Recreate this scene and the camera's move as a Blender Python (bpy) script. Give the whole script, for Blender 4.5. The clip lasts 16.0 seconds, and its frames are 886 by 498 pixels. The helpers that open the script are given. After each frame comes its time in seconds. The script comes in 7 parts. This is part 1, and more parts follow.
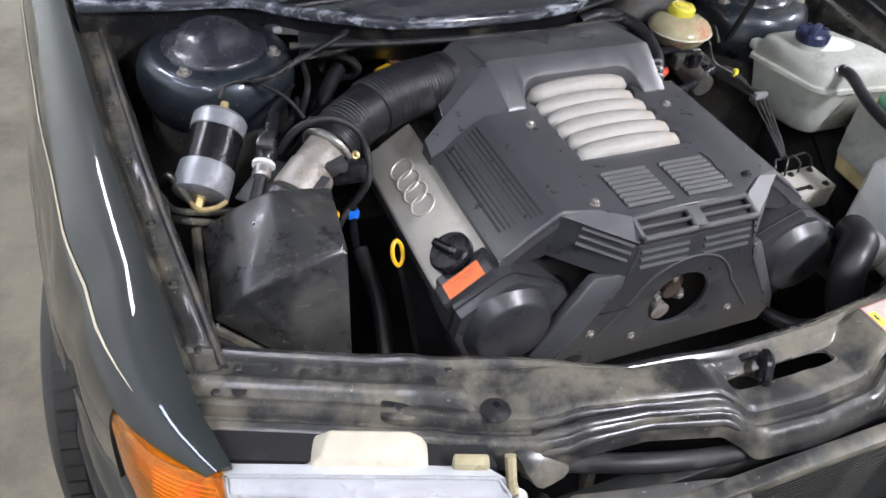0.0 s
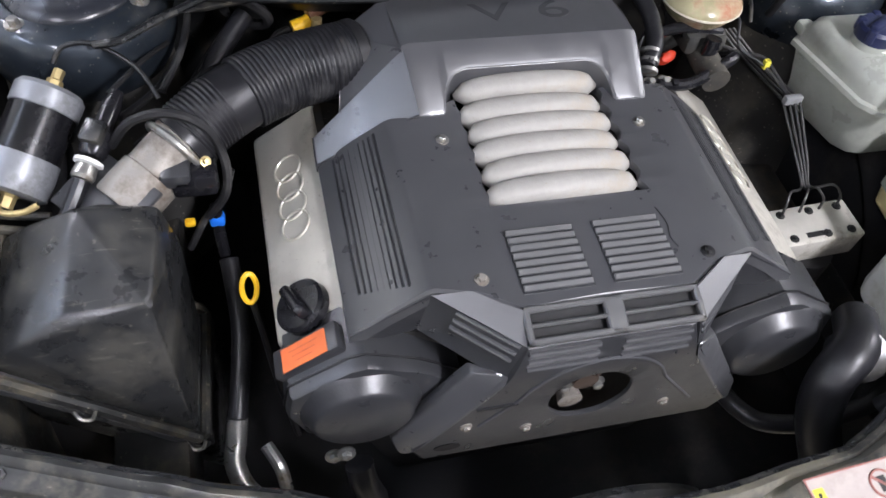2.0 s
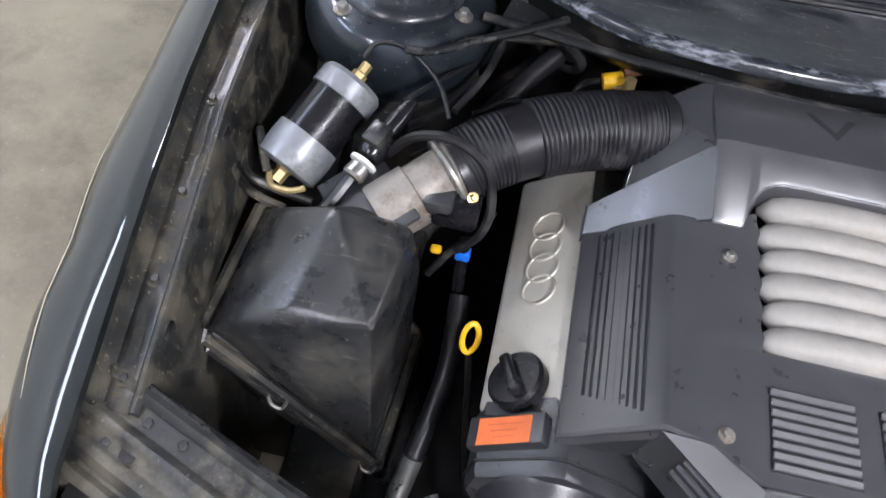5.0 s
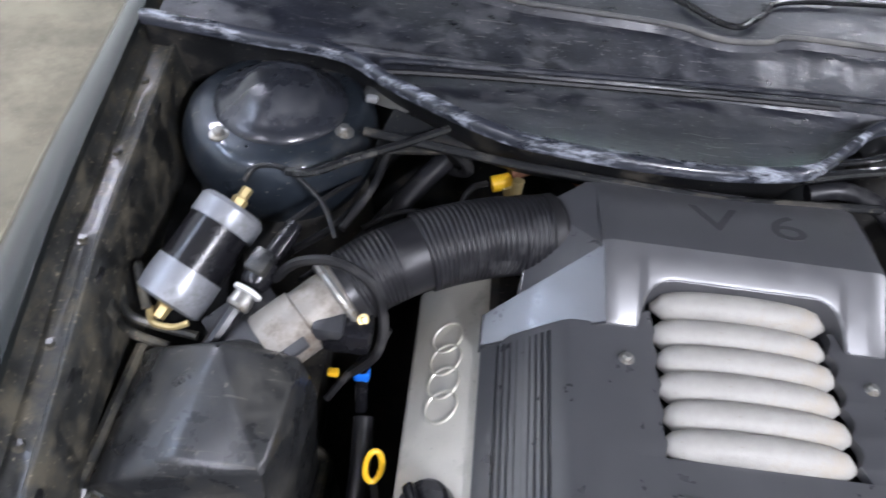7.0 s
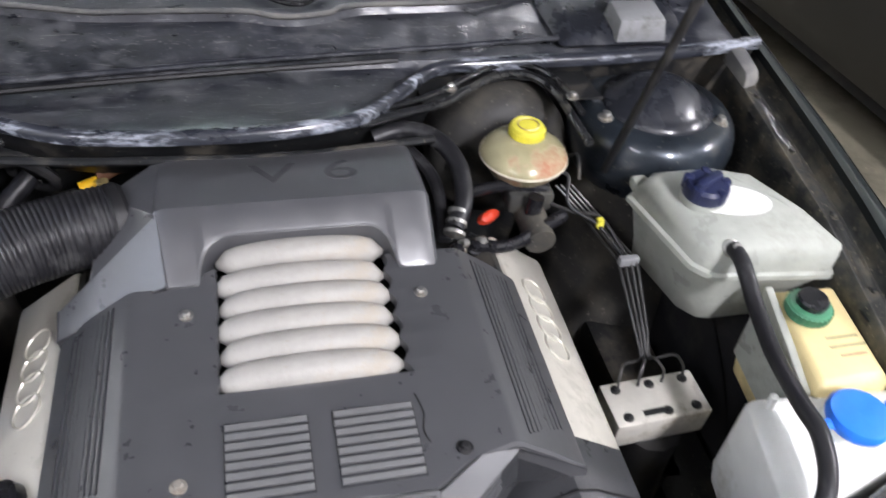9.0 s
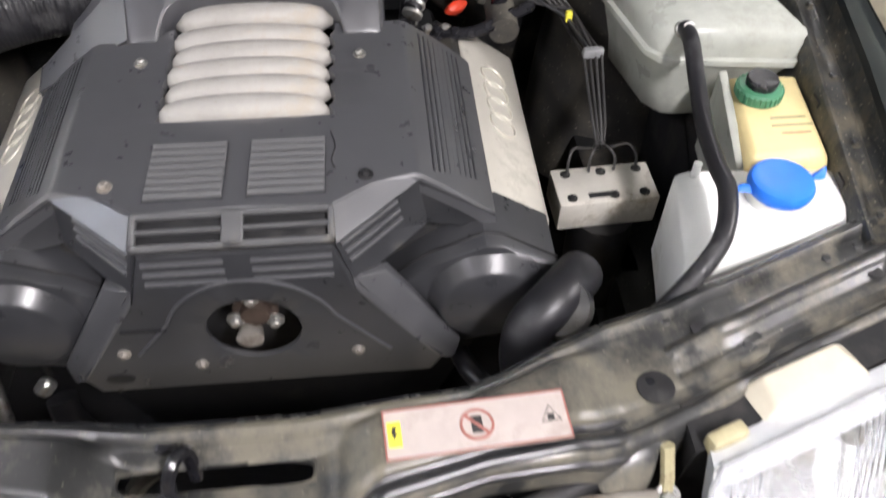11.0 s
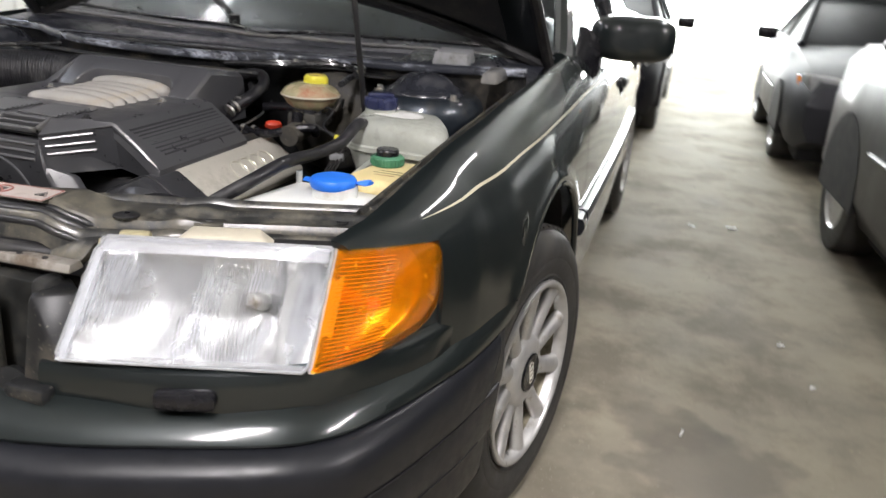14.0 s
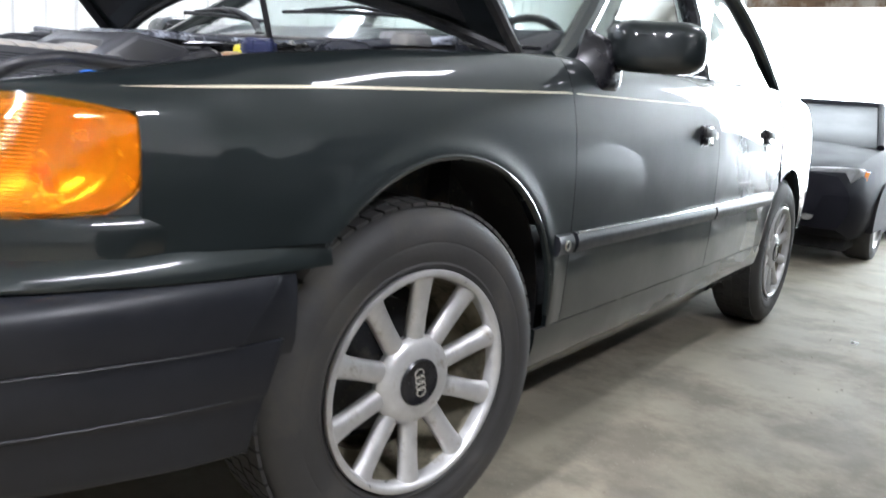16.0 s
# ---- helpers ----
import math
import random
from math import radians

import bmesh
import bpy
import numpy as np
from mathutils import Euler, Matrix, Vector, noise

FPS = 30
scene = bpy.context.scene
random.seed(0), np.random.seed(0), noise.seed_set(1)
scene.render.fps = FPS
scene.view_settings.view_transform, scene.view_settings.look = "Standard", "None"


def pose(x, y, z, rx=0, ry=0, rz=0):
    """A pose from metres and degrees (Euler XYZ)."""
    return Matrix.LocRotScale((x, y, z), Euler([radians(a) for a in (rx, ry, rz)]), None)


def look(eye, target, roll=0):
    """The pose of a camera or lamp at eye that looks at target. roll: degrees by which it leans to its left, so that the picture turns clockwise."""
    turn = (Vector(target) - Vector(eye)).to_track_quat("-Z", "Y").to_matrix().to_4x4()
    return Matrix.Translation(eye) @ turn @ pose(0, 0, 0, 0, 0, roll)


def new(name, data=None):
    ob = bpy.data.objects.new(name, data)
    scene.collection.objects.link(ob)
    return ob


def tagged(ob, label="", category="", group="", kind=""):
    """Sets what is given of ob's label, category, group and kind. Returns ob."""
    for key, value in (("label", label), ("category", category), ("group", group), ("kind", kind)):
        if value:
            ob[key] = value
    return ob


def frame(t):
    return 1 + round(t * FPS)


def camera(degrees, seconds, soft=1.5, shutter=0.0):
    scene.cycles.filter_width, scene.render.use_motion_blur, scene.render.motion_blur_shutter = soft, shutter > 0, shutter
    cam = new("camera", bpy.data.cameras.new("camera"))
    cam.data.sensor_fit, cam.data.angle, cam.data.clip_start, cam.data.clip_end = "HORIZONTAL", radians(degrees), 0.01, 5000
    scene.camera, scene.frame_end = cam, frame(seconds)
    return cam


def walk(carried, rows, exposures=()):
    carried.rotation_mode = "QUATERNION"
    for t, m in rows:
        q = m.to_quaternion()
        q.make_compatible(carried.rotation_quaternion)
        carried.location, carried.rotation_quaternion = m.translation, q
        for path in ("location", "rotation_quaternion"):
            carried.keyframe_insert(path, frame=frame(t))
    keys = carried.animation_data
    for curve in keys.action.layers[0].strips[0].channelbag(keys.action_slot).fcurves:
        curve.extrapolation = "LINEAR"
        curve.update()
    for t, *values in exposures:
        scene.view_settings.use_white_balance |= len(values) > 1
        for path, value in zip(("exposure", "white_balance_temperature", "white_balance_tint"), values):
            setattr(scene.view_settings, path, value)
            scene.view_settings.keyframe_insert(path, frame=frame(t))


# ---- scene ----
cam = camera(57.6, 16.0, shutter=0.5)
PATH = [
    (0, (-0.734, -0.177, 1.547), (-0.053, 1.175, 0.241), 6.7),
    (0.5, (-0.642, -0.137, 1.557), (-0.048, 1.167, 0.162), 7.2),
    (1, (-0.513, -0.002, 1.578), (0.07, 1.208, 0.097), 9.8),
    (1.5, (-0.436, 0.074, 1.575), (0.099, 1.231, 0.034), 8.9),
    (2, (-0.354, 0.093, 1.567), (0.071, 1.243, -0.012), 9.3),
    (2.5, (-0.3, 0.112, 1.551), (0.042, 1.26, -0.05), 8.6),
    (3, (-0.297, 0.137, 1.541), (-0.036, 1.294, -0.07), 7.1),
    (3.5, (-0.308, 0.158, 1.541), (-0.095, 1.319, -0.073), 7.3),
    (4, (-0.358, 0.168, 1.536), (-0.363, 1.364, -0.066), 6.2),
    (4.2, (-0.38, 0.171, 1.534), (-0.428, 1.346, -0.084), 6.6),
    (6.3, (-0.388, 0.242, 1.535), (-0.522, 1.547, 0.025), 9.2),
    (6.5, (-0.373, 0.247, 1.538), (-0.466, 1.575, 0.045), 8.6),
    (7, (-0.345, 0.254, 1.548), (-0.323, 1.618, 0.085), 8.1),
    (7.5, (-0.285, 0.254, 1.556), (-0.109, 1.645, 0.13), 9.0),
    (8, (-0.212, 0.239, 1.571), (0.086, 1.618, 0.154), 8.3),
    (8.5, (-0.117, 0.196, 1.569), (0.263, 1.577, 0.173), 8.5),
    (9, (-0.037, 0.137, 1.544), (0.389, 1.54, 0.184), 6.5),
    (9.2, (-0.026, 0.119, 1.534), (0.412, 1.5, 0.155), 5.7),
    (11.3, (0.217, -0.152, 1.446), (0.195, 1.152, -0.07), -3.7),
    (11.4, (0.241, -0.189, 1.44), (0.15, 1.145, -0.047), -5.7),
    (11.5, (0.27, -0.235, 1.429), (0.135, 1.135, -0.021), -5.9),
    (12, (0.448, -0.477, 1.363), (0.284, 0.976, -0.001), -4.0),
    (12.5, (0.582, -0.496, 1.265), (0.482, 1.095, 0.057), 1.0),
    (13, (0.743, -0.471, 1.231), (0.784, 1.073, -0.04), 1.0),
    (13.4, (0.874, -0.499, 1.221), (0.841, 1.215, 0.191), 2.9),
    (13.5, (0.917, -0.519, 1.216), (0.839, 1.218, 0.227), 3.8),
    (14, (1.105, -0.576, 1.166), (0.587, 1.233, 0.488), 4.1),
    (14.5, (1.279, -0.441, 1.013), (0.651, 1.364, 0.423), 6.2),
    (15, (1.393, -0.295, 0.943), (0.559, 1.46, 0.47), 6.8),
    (15.5, (1.567, -0.208, 0.875), (0.5, 1.455, 0.565), 6.0),
    (16, (1.69, -0.129, 0.832), (0.557, 1.479, 0.469), 4.5),
]
EXPOSURES = [(0, 0.56, 6230, 10), (4.2, 0.50, 6280, 10), (7.5, 0.62, 6000, 10), (8.5, 0.68, 6250, 10), (9, 0.64, 6350, 10), (11.3, 0.55, 6700, 10), (12, 0.42, 6700, 10), (13, -0.05, 7200, 10), (13.6, -0.1, 7300, 10), (14.3, 0.1, 6400, 8), (15.5, 0.15, 6200, 8), (16, 0.48, 6100, 8)]
walk(cam, [(t, look(eye, target, roll)) for t, eye, target, roll in PATH], EXPOSURES)

# ---- light ----
SUN = (radians(38), radians(200))
world = bpy.data.worlds.new("sky")
scene.world = world
world.use_nodes = True
_n = world.node_tree.nodes
_sky = _n.new("ShaderNodeTexSky")
_sky.sky_type, _sky.sun_disc, _sky.sun_elevation, _sky.sun_rotation = "NISHITA", False, SUN[0], SUN[1]
world.node_tree.links.new(_sky.outputs[0], _n["Background"].inputs[0])
_n["Background"].inputs[1].default_value = 0.15
_s = bpy.data.lights.new("sun", "SUN")
_s.energy, _s.angle, _s.color = 3.0, radians(0.6), (1.0, 0.95, 0.88)
_so = new("sun", _s)
_so.matrix_world = pose(0, 14, 9, -52, 0, 20)


def area_lamp(name, m, sx, sy, watts, colour):
    d = bpy.data.lights.new(name, "AREA")
    d.shape, d.size, d.size_y, d.energy, d.color = "RECTANGLE", sx, sy, watts, colour
    o = new(name, d)
    o.matrix_world = m
    return o


# Lamps out of view; the last, bluish one is added for western daylight.
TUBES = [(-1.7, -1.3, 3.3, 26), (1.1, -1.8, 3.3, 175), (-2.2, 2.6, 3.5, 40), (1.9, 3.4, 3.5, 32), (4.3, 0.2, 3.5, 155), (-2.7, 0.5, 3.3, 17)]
# Area lamp added in the gate opening, standing in for sky light.
area_lamp("gate_daylight", pose(0.8, 9.8, 1.7, -90, 0, 0), 4.0, 3.0, 320, (0.86, 0.94, 1.0))
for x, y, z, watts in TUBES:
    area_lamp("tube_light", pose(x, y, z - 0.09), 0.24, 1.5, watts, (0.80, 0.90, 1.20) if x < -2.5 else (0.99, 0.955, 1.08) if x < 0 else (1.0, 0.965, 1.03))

# ---- helpers ----
WORLD_AT = {}


def cat(pts, n=6, closed=False):
    """Catmull-Rom curve through the points."""
    p = [Vector(q) for q in pts]
    k, out = len(p), []
    for i in range(k if closed else k - 1):
        if closed:
            a, b, c, d = p[i - 1], p[i], p[(i + 1) % k], p[(i + 2) % k]
        else:
            a, b, c, d = p[max(i - 1, 0)], p[i], p[i + 1], p[min(i + 2, k - 1)]
        for j in range(n):
            t = j / n
            out.append(0.5 * (2 * b + (c - a) * t + (2 * a - 5 * b + 4 * c - d) * t * t + (3 * b - a - 3 * c + d) * t ** 3))
    if not closed:
        out.append(p[-1])
    return out


def lerp(table, x):
    return float(np.interp(x, [q[0] for q in table], [q[1] for q in table]))


def axis(origin, way, side=(0, 0, 1)):
    """Frame at origin whose z runs along way and whose x leans to side."""
    z = Vector(way).normalized()
    x = Vector(side) - z * Vector(side).dot(z)
    if x.length < 1e-4:
        x = Vector((1, 0, 0)) - z * z.x
    x.normalize()
    y = z.cross(x)
    m = Matrix((x, y, z)).transposed().to_4x4()
    m.translation = Vector(origin)
    return m


class Shape:
    """Gathers vertices and faces of one mesh."""

    def __init__(self):
        self.v, self.f = [], []

    def add(self, verts, faces, m=None):
        k = len(self.v)
        self.v += [(m @ Vector(p)) if m else Vector(p) for p in verts]
        self.f += [tuple(i + k for i in q) for q in faces]
        return self

    def from_bm(self, bm, m=None):
        bm.verts.index_update()
        self.add([v.co.copy() for v in bm.verts], [[v.index for v in f.verts] for f in bm.faces], m)
        bm.free()
        return self

    def box(self, c, d, bev=0.0, m=None, seg=2):
        bm = bmesh.new()
        bmesh.ops.create_cube(bm, size=1)
        for v in bm.verts:
            v.co = Vector((v.co.x * d[0], v.co.y * d[1], v.co.z * d[2])) + Vector(c)
        if bev:
            bmesh.ops.bevel(bm, geom=bm.edges[:], offset=bev, segments=seg, affect="EDGES", profile=0.5)
        return self.from_bm(bm, m)

    def hull(self, pts, bev=0.0, m=None, seg=2):
        """Convex body through points, edges rounded."""
        bm = bmesh.new()
        for p in pts:
            bm.verts.new(p)
        r = bmesh.ops.convex_hull(bm, input=bm.verts[:])
        bmesh.ops.delete(bm, geom=[g for g in r["geom_interior"] if isinstance(g, bmesh.types.BMVert)], context="VERTS")
        bmesh.ops.dissolve_limit(bm, angle_limit=radians(2), verts=bm.verts[:], edges=bm.edges[:])
        if bev:
            bmesh.ops.bevel(bm, geom=bm.edges[:], offset=bev, segments=seg, affect="EDGES", profile=0.5)
        return self.from_bm(bm, m)

    def prism(self, poly, z0, z1, m=None, bev=0.0, seg=2):
        bm = bmesh.new()
        a = [bm.verts.new((p[0], p[1], z0)) for p in poly]
        f = bm.faces.new(a)
        r = bmesh.ops.extrude_face_region(bm, geom=[f])
        for g in r["geom"]:
            if isinstance(g, bmesh.types.BMVert):
                g.co.z = z1
        bmesh.ops.recalc_face_normals(bm, faces=bm.faces[:])
        if bev:
            es = [e for e in bm.edges if abs(e.verts[0].co.z - z1) < 1e-6 and abs(e.verts[1].co.z - z1) < 1e-6]
            bmesh.ops.bevel(bm, geom=es, offset=bev, segments=seg, affect="EDGES", profile=0.5)
        return self.from_bm(bm, m)

    def rings(self, rs, cap=True, loop=False, m=None):
        n = len(rs[0])
        v = [p for r in rs for p in r]
        f = []
        for i in range(len(rs) - (0 if loop else 1)):
            a, b = i * n, ((i + 1) % len(rs)) * n
            f += [(a + j, a + (j + 1) % n, b + (j + 1) % n, b + j) for j in range(n)]
        if cap and not loop:
            f += [tuple(range(n))[::-1], tuple(range(len(v) - n, len(v)))]
        return self.add(v, f, m)

    def sheet(self, rows, m=None):
        n = len(rows[0])
        v = [p for r in rows for p in r]
        f = [(i * n + j, i * n + j + 1, (i + 1) * n + j + 1, (i + 1) * n + j) for i in range(len(rows) - 1) for j in range(n - 1)]
        return self.add(v, f, m)

    def lathe(self, prof, n=24, m=None, cap=True):
        return self.rings([[(r * math.cos(math.tau * j / n), r * math.sin(math.tau * j / n), h) for j in range(n)] for r, h in prof], cap, False, m)

    def rod(self, a, b, r, n=12, r2=None):
        m = axis(a, Vector(b) - Vector(a))
        return self.lathe([(r, 0), (r2 or r, (Vector(b) - Vector(a)).length)], n, m)

    def tube(self, path, r, n=10, cap=True, loop=False):
        p = [Vector(q) for q in path]
        rad = r if isinstance(r, (list, tuple)) else [r] * len(p)
        t0 = (p[1] - p[0]).normalized()
        up = Vector((0, 0, 1)) if abs(t0.z) < 0.9 else Vector((1, 0, 0))
        side = t0.cross(up).normalized()
        rs = []
        for i, q in enumerate(p):
            a, b = p[max(i - 1, 0)], p[min(i + 1, len(p) - 1)]
            if loop:
                a, b = p[i - 1], p[(i + 1) % len(p)]
            t = (b - a).normalized()
            side = (side - t * side.dot(t)).normalized()
            w = t.cross(side)
            rs.append([q + rad[i] * (math.cos(math.tau * j / n) * side + math.sin(math.tau * j / n) * w) for j in range(n)])
        return self.rings(rs, cap, loop)

    def sweep(self, path, prof, outs, cap=False):
        """Profile of (out, up) pairs carried along a plan path with outward ways."""
        return self.sheet([[Vector(p) + Vector(o) * a + Vector((0, 0, b)) for a, b in prof] for p, o in zip(path, outs)])


def shell(bm, thick):
    """Gives an open sheet a back and closed rims."""
    bm.normal_update()
    faces, rim = bm.faces[:], []
    for e in bm.edges:
        if len(e.link_loops) == 1:
            q = e.link_loops[0]
            rim.append((q.vert, q.link_loop_next.vert))
    back = {v: bm.verts.new(v.co - v.normal * thick) for v in bm.verts[:]}
    for f in faces:
        bm.faces.new([back[v] for v in reversed(f.verts)])
    for a, b in rim:
        bm.faces.new((b, a, back[a], back[b]))


def part(name, shape, material, parent=None, label="", soft=32, thick=0.0, bevel=0.0, flip=True, weld=0.0):
    me = bpy.data.meshes.new(name)
    lo = [min(v[i] for v in shape.v) for i in range(3)]
    hi = [max(v[i] for v in shape.v) for i in range(3)]
    c = Vector(((lo[0] + hi[0]) / 2, (lo[1] + hi[1]) / 2, lo[2] if parent is None else (lo[2] + hi[2]) / 2))
    me.from_pydata([v - c for v in shape.v], [], shape.f)
    if flip or thick:
        bm = bmesh.new()
        bm.from_mesh(me)
        if weld:
            bmesh.ops.remove_doubles(bm, verts=bm.verts[:], dist=weld)
        if flip:
            bmesh.ops.recalc_face_normals(bm, faces=bm.faces[:])
        if thick:
            shell(bm, thick)
        bm.to_mesh(me)
        bm.free()
    me.materials.append(material)
    me.shade_smooth()
    me.set_sharp_from_angle(angle=radians(soft))
    ob = new(name, me)
    WORLD_AT[ob.name] = c
    if parent:
        ob.parent = parent
        ob.location = c - WORLD_AT[parent.name]
    else:
        ob.location = c
    if bevel:
        md = ob.modifiers.new("round", "BEVEL")
        md.width, md.segments, md.limit_method = bevel, 2, "ANGLE"
    if label:
        tagged(ob, label)
    return ob


def thing(name, at, label, category, group=""):
    ob = new(name)
    ob.empty_display_size = 0.05
    ob.location = Vector(at)
    WORLD_AT[ob.name] = Vector(at)
    return tagged(ob, label, category, group)


def letters(name, body, size, m, material, parent, label="", depth=0.0008):
    cu = bpy.data.curves.new(name, "FONT")
    cu.body, cu.size, cu.extrude, cu.align_x, cu.align_y = body, size, depth, "CENTER", "CENTER"
    tmp = bpy.data.objects.new("tmp_text", cu)
    me = bpy.data.meshes.new_from_object(tmp)
    bpy.data.objects.remove(tmp)
    s = Shape()
    s.add([v.co.copy() for v in me.vertices], [list(q.vertices) for q in me.polygons], m)
    bpy.data.meshes.remove(me)
    return part(name, s, material, parent, label, flip=False)


# ---- materials ----
def material(name, base, rough=0.5, metal=0.0, scale=18.0, vary=0.18, second=None, cover=0.0, cscale=6.0, bump=0.1, bscale=None, coat=0.0, alpha=1.0,
             trans=0.0, ior=1.45, spec=0.5, sss=0.0, pieces=False, stretch=(1, 1, 1), scratch=0.0, grit=0.0, grit_colour=(0.26, 0.24, 0.20), turn=0.0, coat_rough=0.04):
    """Surface with grain, uneven gloss and, where cover is above 0, patches of a second colour."""
    mt = bpy.data.materials.new(name)
    mt.use_nodes = True
    nt = mt.node_tree
    N, L = nt.nodes, nt.links
    b = N["Principled BSDF"]
    tc = N.new("ShaderNodeTexCoord")
    mp = N.new("ShaderNodeMapping")
    mp.inputs["Scale"].default_value = stretch
    mp.inputs["Rotation"].default_value = (0, 0, turn)
    L.new(tc.outputs["Object"], mp.inputs[0])

    def noisy(s, detail=5.0, r=0.6):
        q = N.new("ShaderNodeTexNoise")
        q.inputs["Scale"].default_value, q.inputs["Detail"].default_value, q.inputs["Roughness"].default_value = s, detail, r
        L.new(mp.outputs[0], q.inputs["Vector"])
        return q.outputs["Fac"]

    def ramp(src, a, c, lo, hi):
        q = N.new("ShaderNodeMapRange")
        q.inputs[1].default_value, q.inputs[2].default_value, q.inputs[3].default_value, q.inputs[4].default_value = a, c, lo, hi
        L.new(src, q.inputs[0])
        return q.outputs[0]

    fine, wide = noisy(scale), noisy(scale * 0.17, 3.0)
    val = N.new("ShaderNodeMath")
    val.operation = "MULTIPLY"
    L.new(ramp(fine, 0.3, 0.7, 1 - vary, 1 + vary), val.inputs[0])
    L.new(ramp(wide, 0.3, 0.7, 1 - vary * 0.8, 1 + vary * 0.8), val.inputs[1])
    out = val.outputs[0]
    if pieces:
        oi = N.new("ShaderNodeObjectInfo")
        v2 = N.new("ShaderNodeMath")
        v2.operation = "MULTIPLY"
        L.new(out, v2.inputs[0])
        L.new(ramp(oi.outputs["Random"], 0, 1, 0.85, 1.15), v2.inputs[1])
        out = v2.outputs[0]
    mx = N.new("ShaderNodeVectorMath")
    mx.operation = "SCALE"
    mx.inputs[0].default_value = base
    L.new(out, mx.inputs["Scale"])
    col = mx.outputs[0]
    rg = ramp(fine, 0.3, 0.7, max(rough - 0.08, 0.02), min(rough + 0.08, 1))
    if second:
        f2 = noisy(cscale, 8.0, 0.7)
        mask = ramp(f2, 0.62 - cover * 0.42, 0.74 - cover * 0.30, 0, 1)
        mc = N.new("ShaderNodeMix")
        mc.data_type = "RGBA"
        mc.inputs["B"].default_value = (*second, 1)
        L.new(mask, mc.inputs["Factor"])
        L.new(col, mc.inputs["A"])
        col = mc.outputs["Result"]
        mr = N.new("ShaderNodeMix")
        mr.inputs["B"].default_value = 0.85
        L.new(mask, mr.inputs["Factor"])
        L.new(rg, mr.inputs["A"])
        rg = mr.outputs["Result"]
    if grit or scratch:
        sources = []
        if grit:
            sources.append(ramp(noisy(170.0, 2.0, 0.5), 0.70 - grit * 0.12, 0.76 - grit * 0.10, 0, 0.75))
            sources.append(ramp(noisy(48.0, 6.0, 0.75), 0.68 - grit * 0.1, 0.80 - grit * 0.06, 0, 0.6))
        if scratch:
            for tilt in (0.5, -0.9):
                m2 = N.new("ShaderNodeMapping")
                m2.inputs["Scale"].default_value = (5, 110, 60)
                m2.inputs["Rotation"].default_value = (0.2, 0.3, tilt)
                L.new(tc.outputs["Object"], m2.inputs[0])
                q = N.new("ShaderNodeTexNoise")
                q.inputs["Scale"].default_value, q.inputs["Detail"].default_value = 2.2, 2.0
                L.new(m2.outputs[0], q.inputs["Vector"])
                sources.append(ramp(q.outputs["Fac"], 0.70 - scratch * 0.08, 0.74 - scratch * 0.06, 0, 0.55))
        for src in sources:
            mg = N.new("ShaderNodeMix")
            mg.data_type = "RGBA"
            mg.inputs["B"].default_value = (*grit_colour, 1)
            L.new(src, mg.inputs["Factor"])
            L.new(col, mg.inputs["A"])
            col = mg.outputs["Result"]
    L.new(col, b.inputs["Base Color"])
    L.new(rg, b.inputs["Roughness"])
    b.inputs["Metallic"].default_value = metal
    b.inputs["IOR"].default_value = ior
    b.inputs["Specular IOR Level"].default_value = spec
    if coat:
        b.inputs["Coat Weight"].default_value, b.inputs["Coat Roughness"].default_value = coat, coat_rough
    if trans:
        b.inputs["Transmission Weight"].default_value = trans
    if sss:
        b.inputs["Subsurface Weight"].default_value, b.inputs["Subsurface Scale"].default_value = sss, 0.02
    if alpha < 1:
        b.inputs["Alpha"].default_value = alpha
    if bump:
        bp = N.new("ShaderNodeBump")
        bp.inputs["Strength"].default_value, bp.inputs["Distance"].default_value = bump, 0.002
        L.new(noisy(bscale or scale * 4, 4.0), bp.inputs["Height"])
        L.new(bp.outputs[0], b.inputs["Normal"])
    return mt


paint = material("dark green car paint", (0.0100, 0.0138, 0.0142), 0.40, 0.2, 3, 0.06, bump=0.0, coat=1.0, coat_rough=0.025, spec=0.25)
bumper_paint = material("dark green bumper paint", (0.0150, 0.0205, 0.0205), 0.38, 0.4, 3, 0.08, bump=0.0, coat=0.9, coat_rough=0.13, spec=0.35)
paint_blue = material("dusty inner green paint", (0.024, 0.031, 0.040), 0.33, 0.45, 20, 0.25, (0.07, 0.068, 0.062), 0.14, 9, 0.05, coat=0.6, grit=0.15)
bay_metal = material("dark dusty bay metal", (0.018, 0.019, 0.020), 0.40, 0.2, 14, 0.3, (0.095, 0.084, 0.066), 0.22, 7, 0.15, grit=0.25, grit_colour=(0.16, 0.145, 0.115))
slam_metal = material("dusty black steel", (0.030, 0.031, 0.031), 0.36, 0.25, 24, 0.35, (0.150, 0.138, 0.106), 0.39, 9, 0.15, coat=0.5, coat_rough=0.22, grit=0.08, grit_colour=(0.2, 0.185, 0.14))
slam_edge = material("clean black steel roll", (0.022, 0.023, 0.025), 0.24, 0.3, 16, 0.3, (0.10, 0.095, 0.08), 0.22, 12, 0.08, coat=0.8)
cream_clip = material("dull cream clip", (0.40, 0.36, 0.22), 0.5, 0.1, 40, 0.2, (0.2, 0.17, 0.1), 0.25, 30, 0.1)
lens_side = material("pale lens wall", (0.62, 0.64, 0.66), 0.2, 0, 40, 0.06, bump=0.02, coat=0.5)
lens_edge = material("grey lens edge", (0.34, 0.35, 0.36), 0.25, 0, 40, 0.08, bump=0.02, coat=0.5)
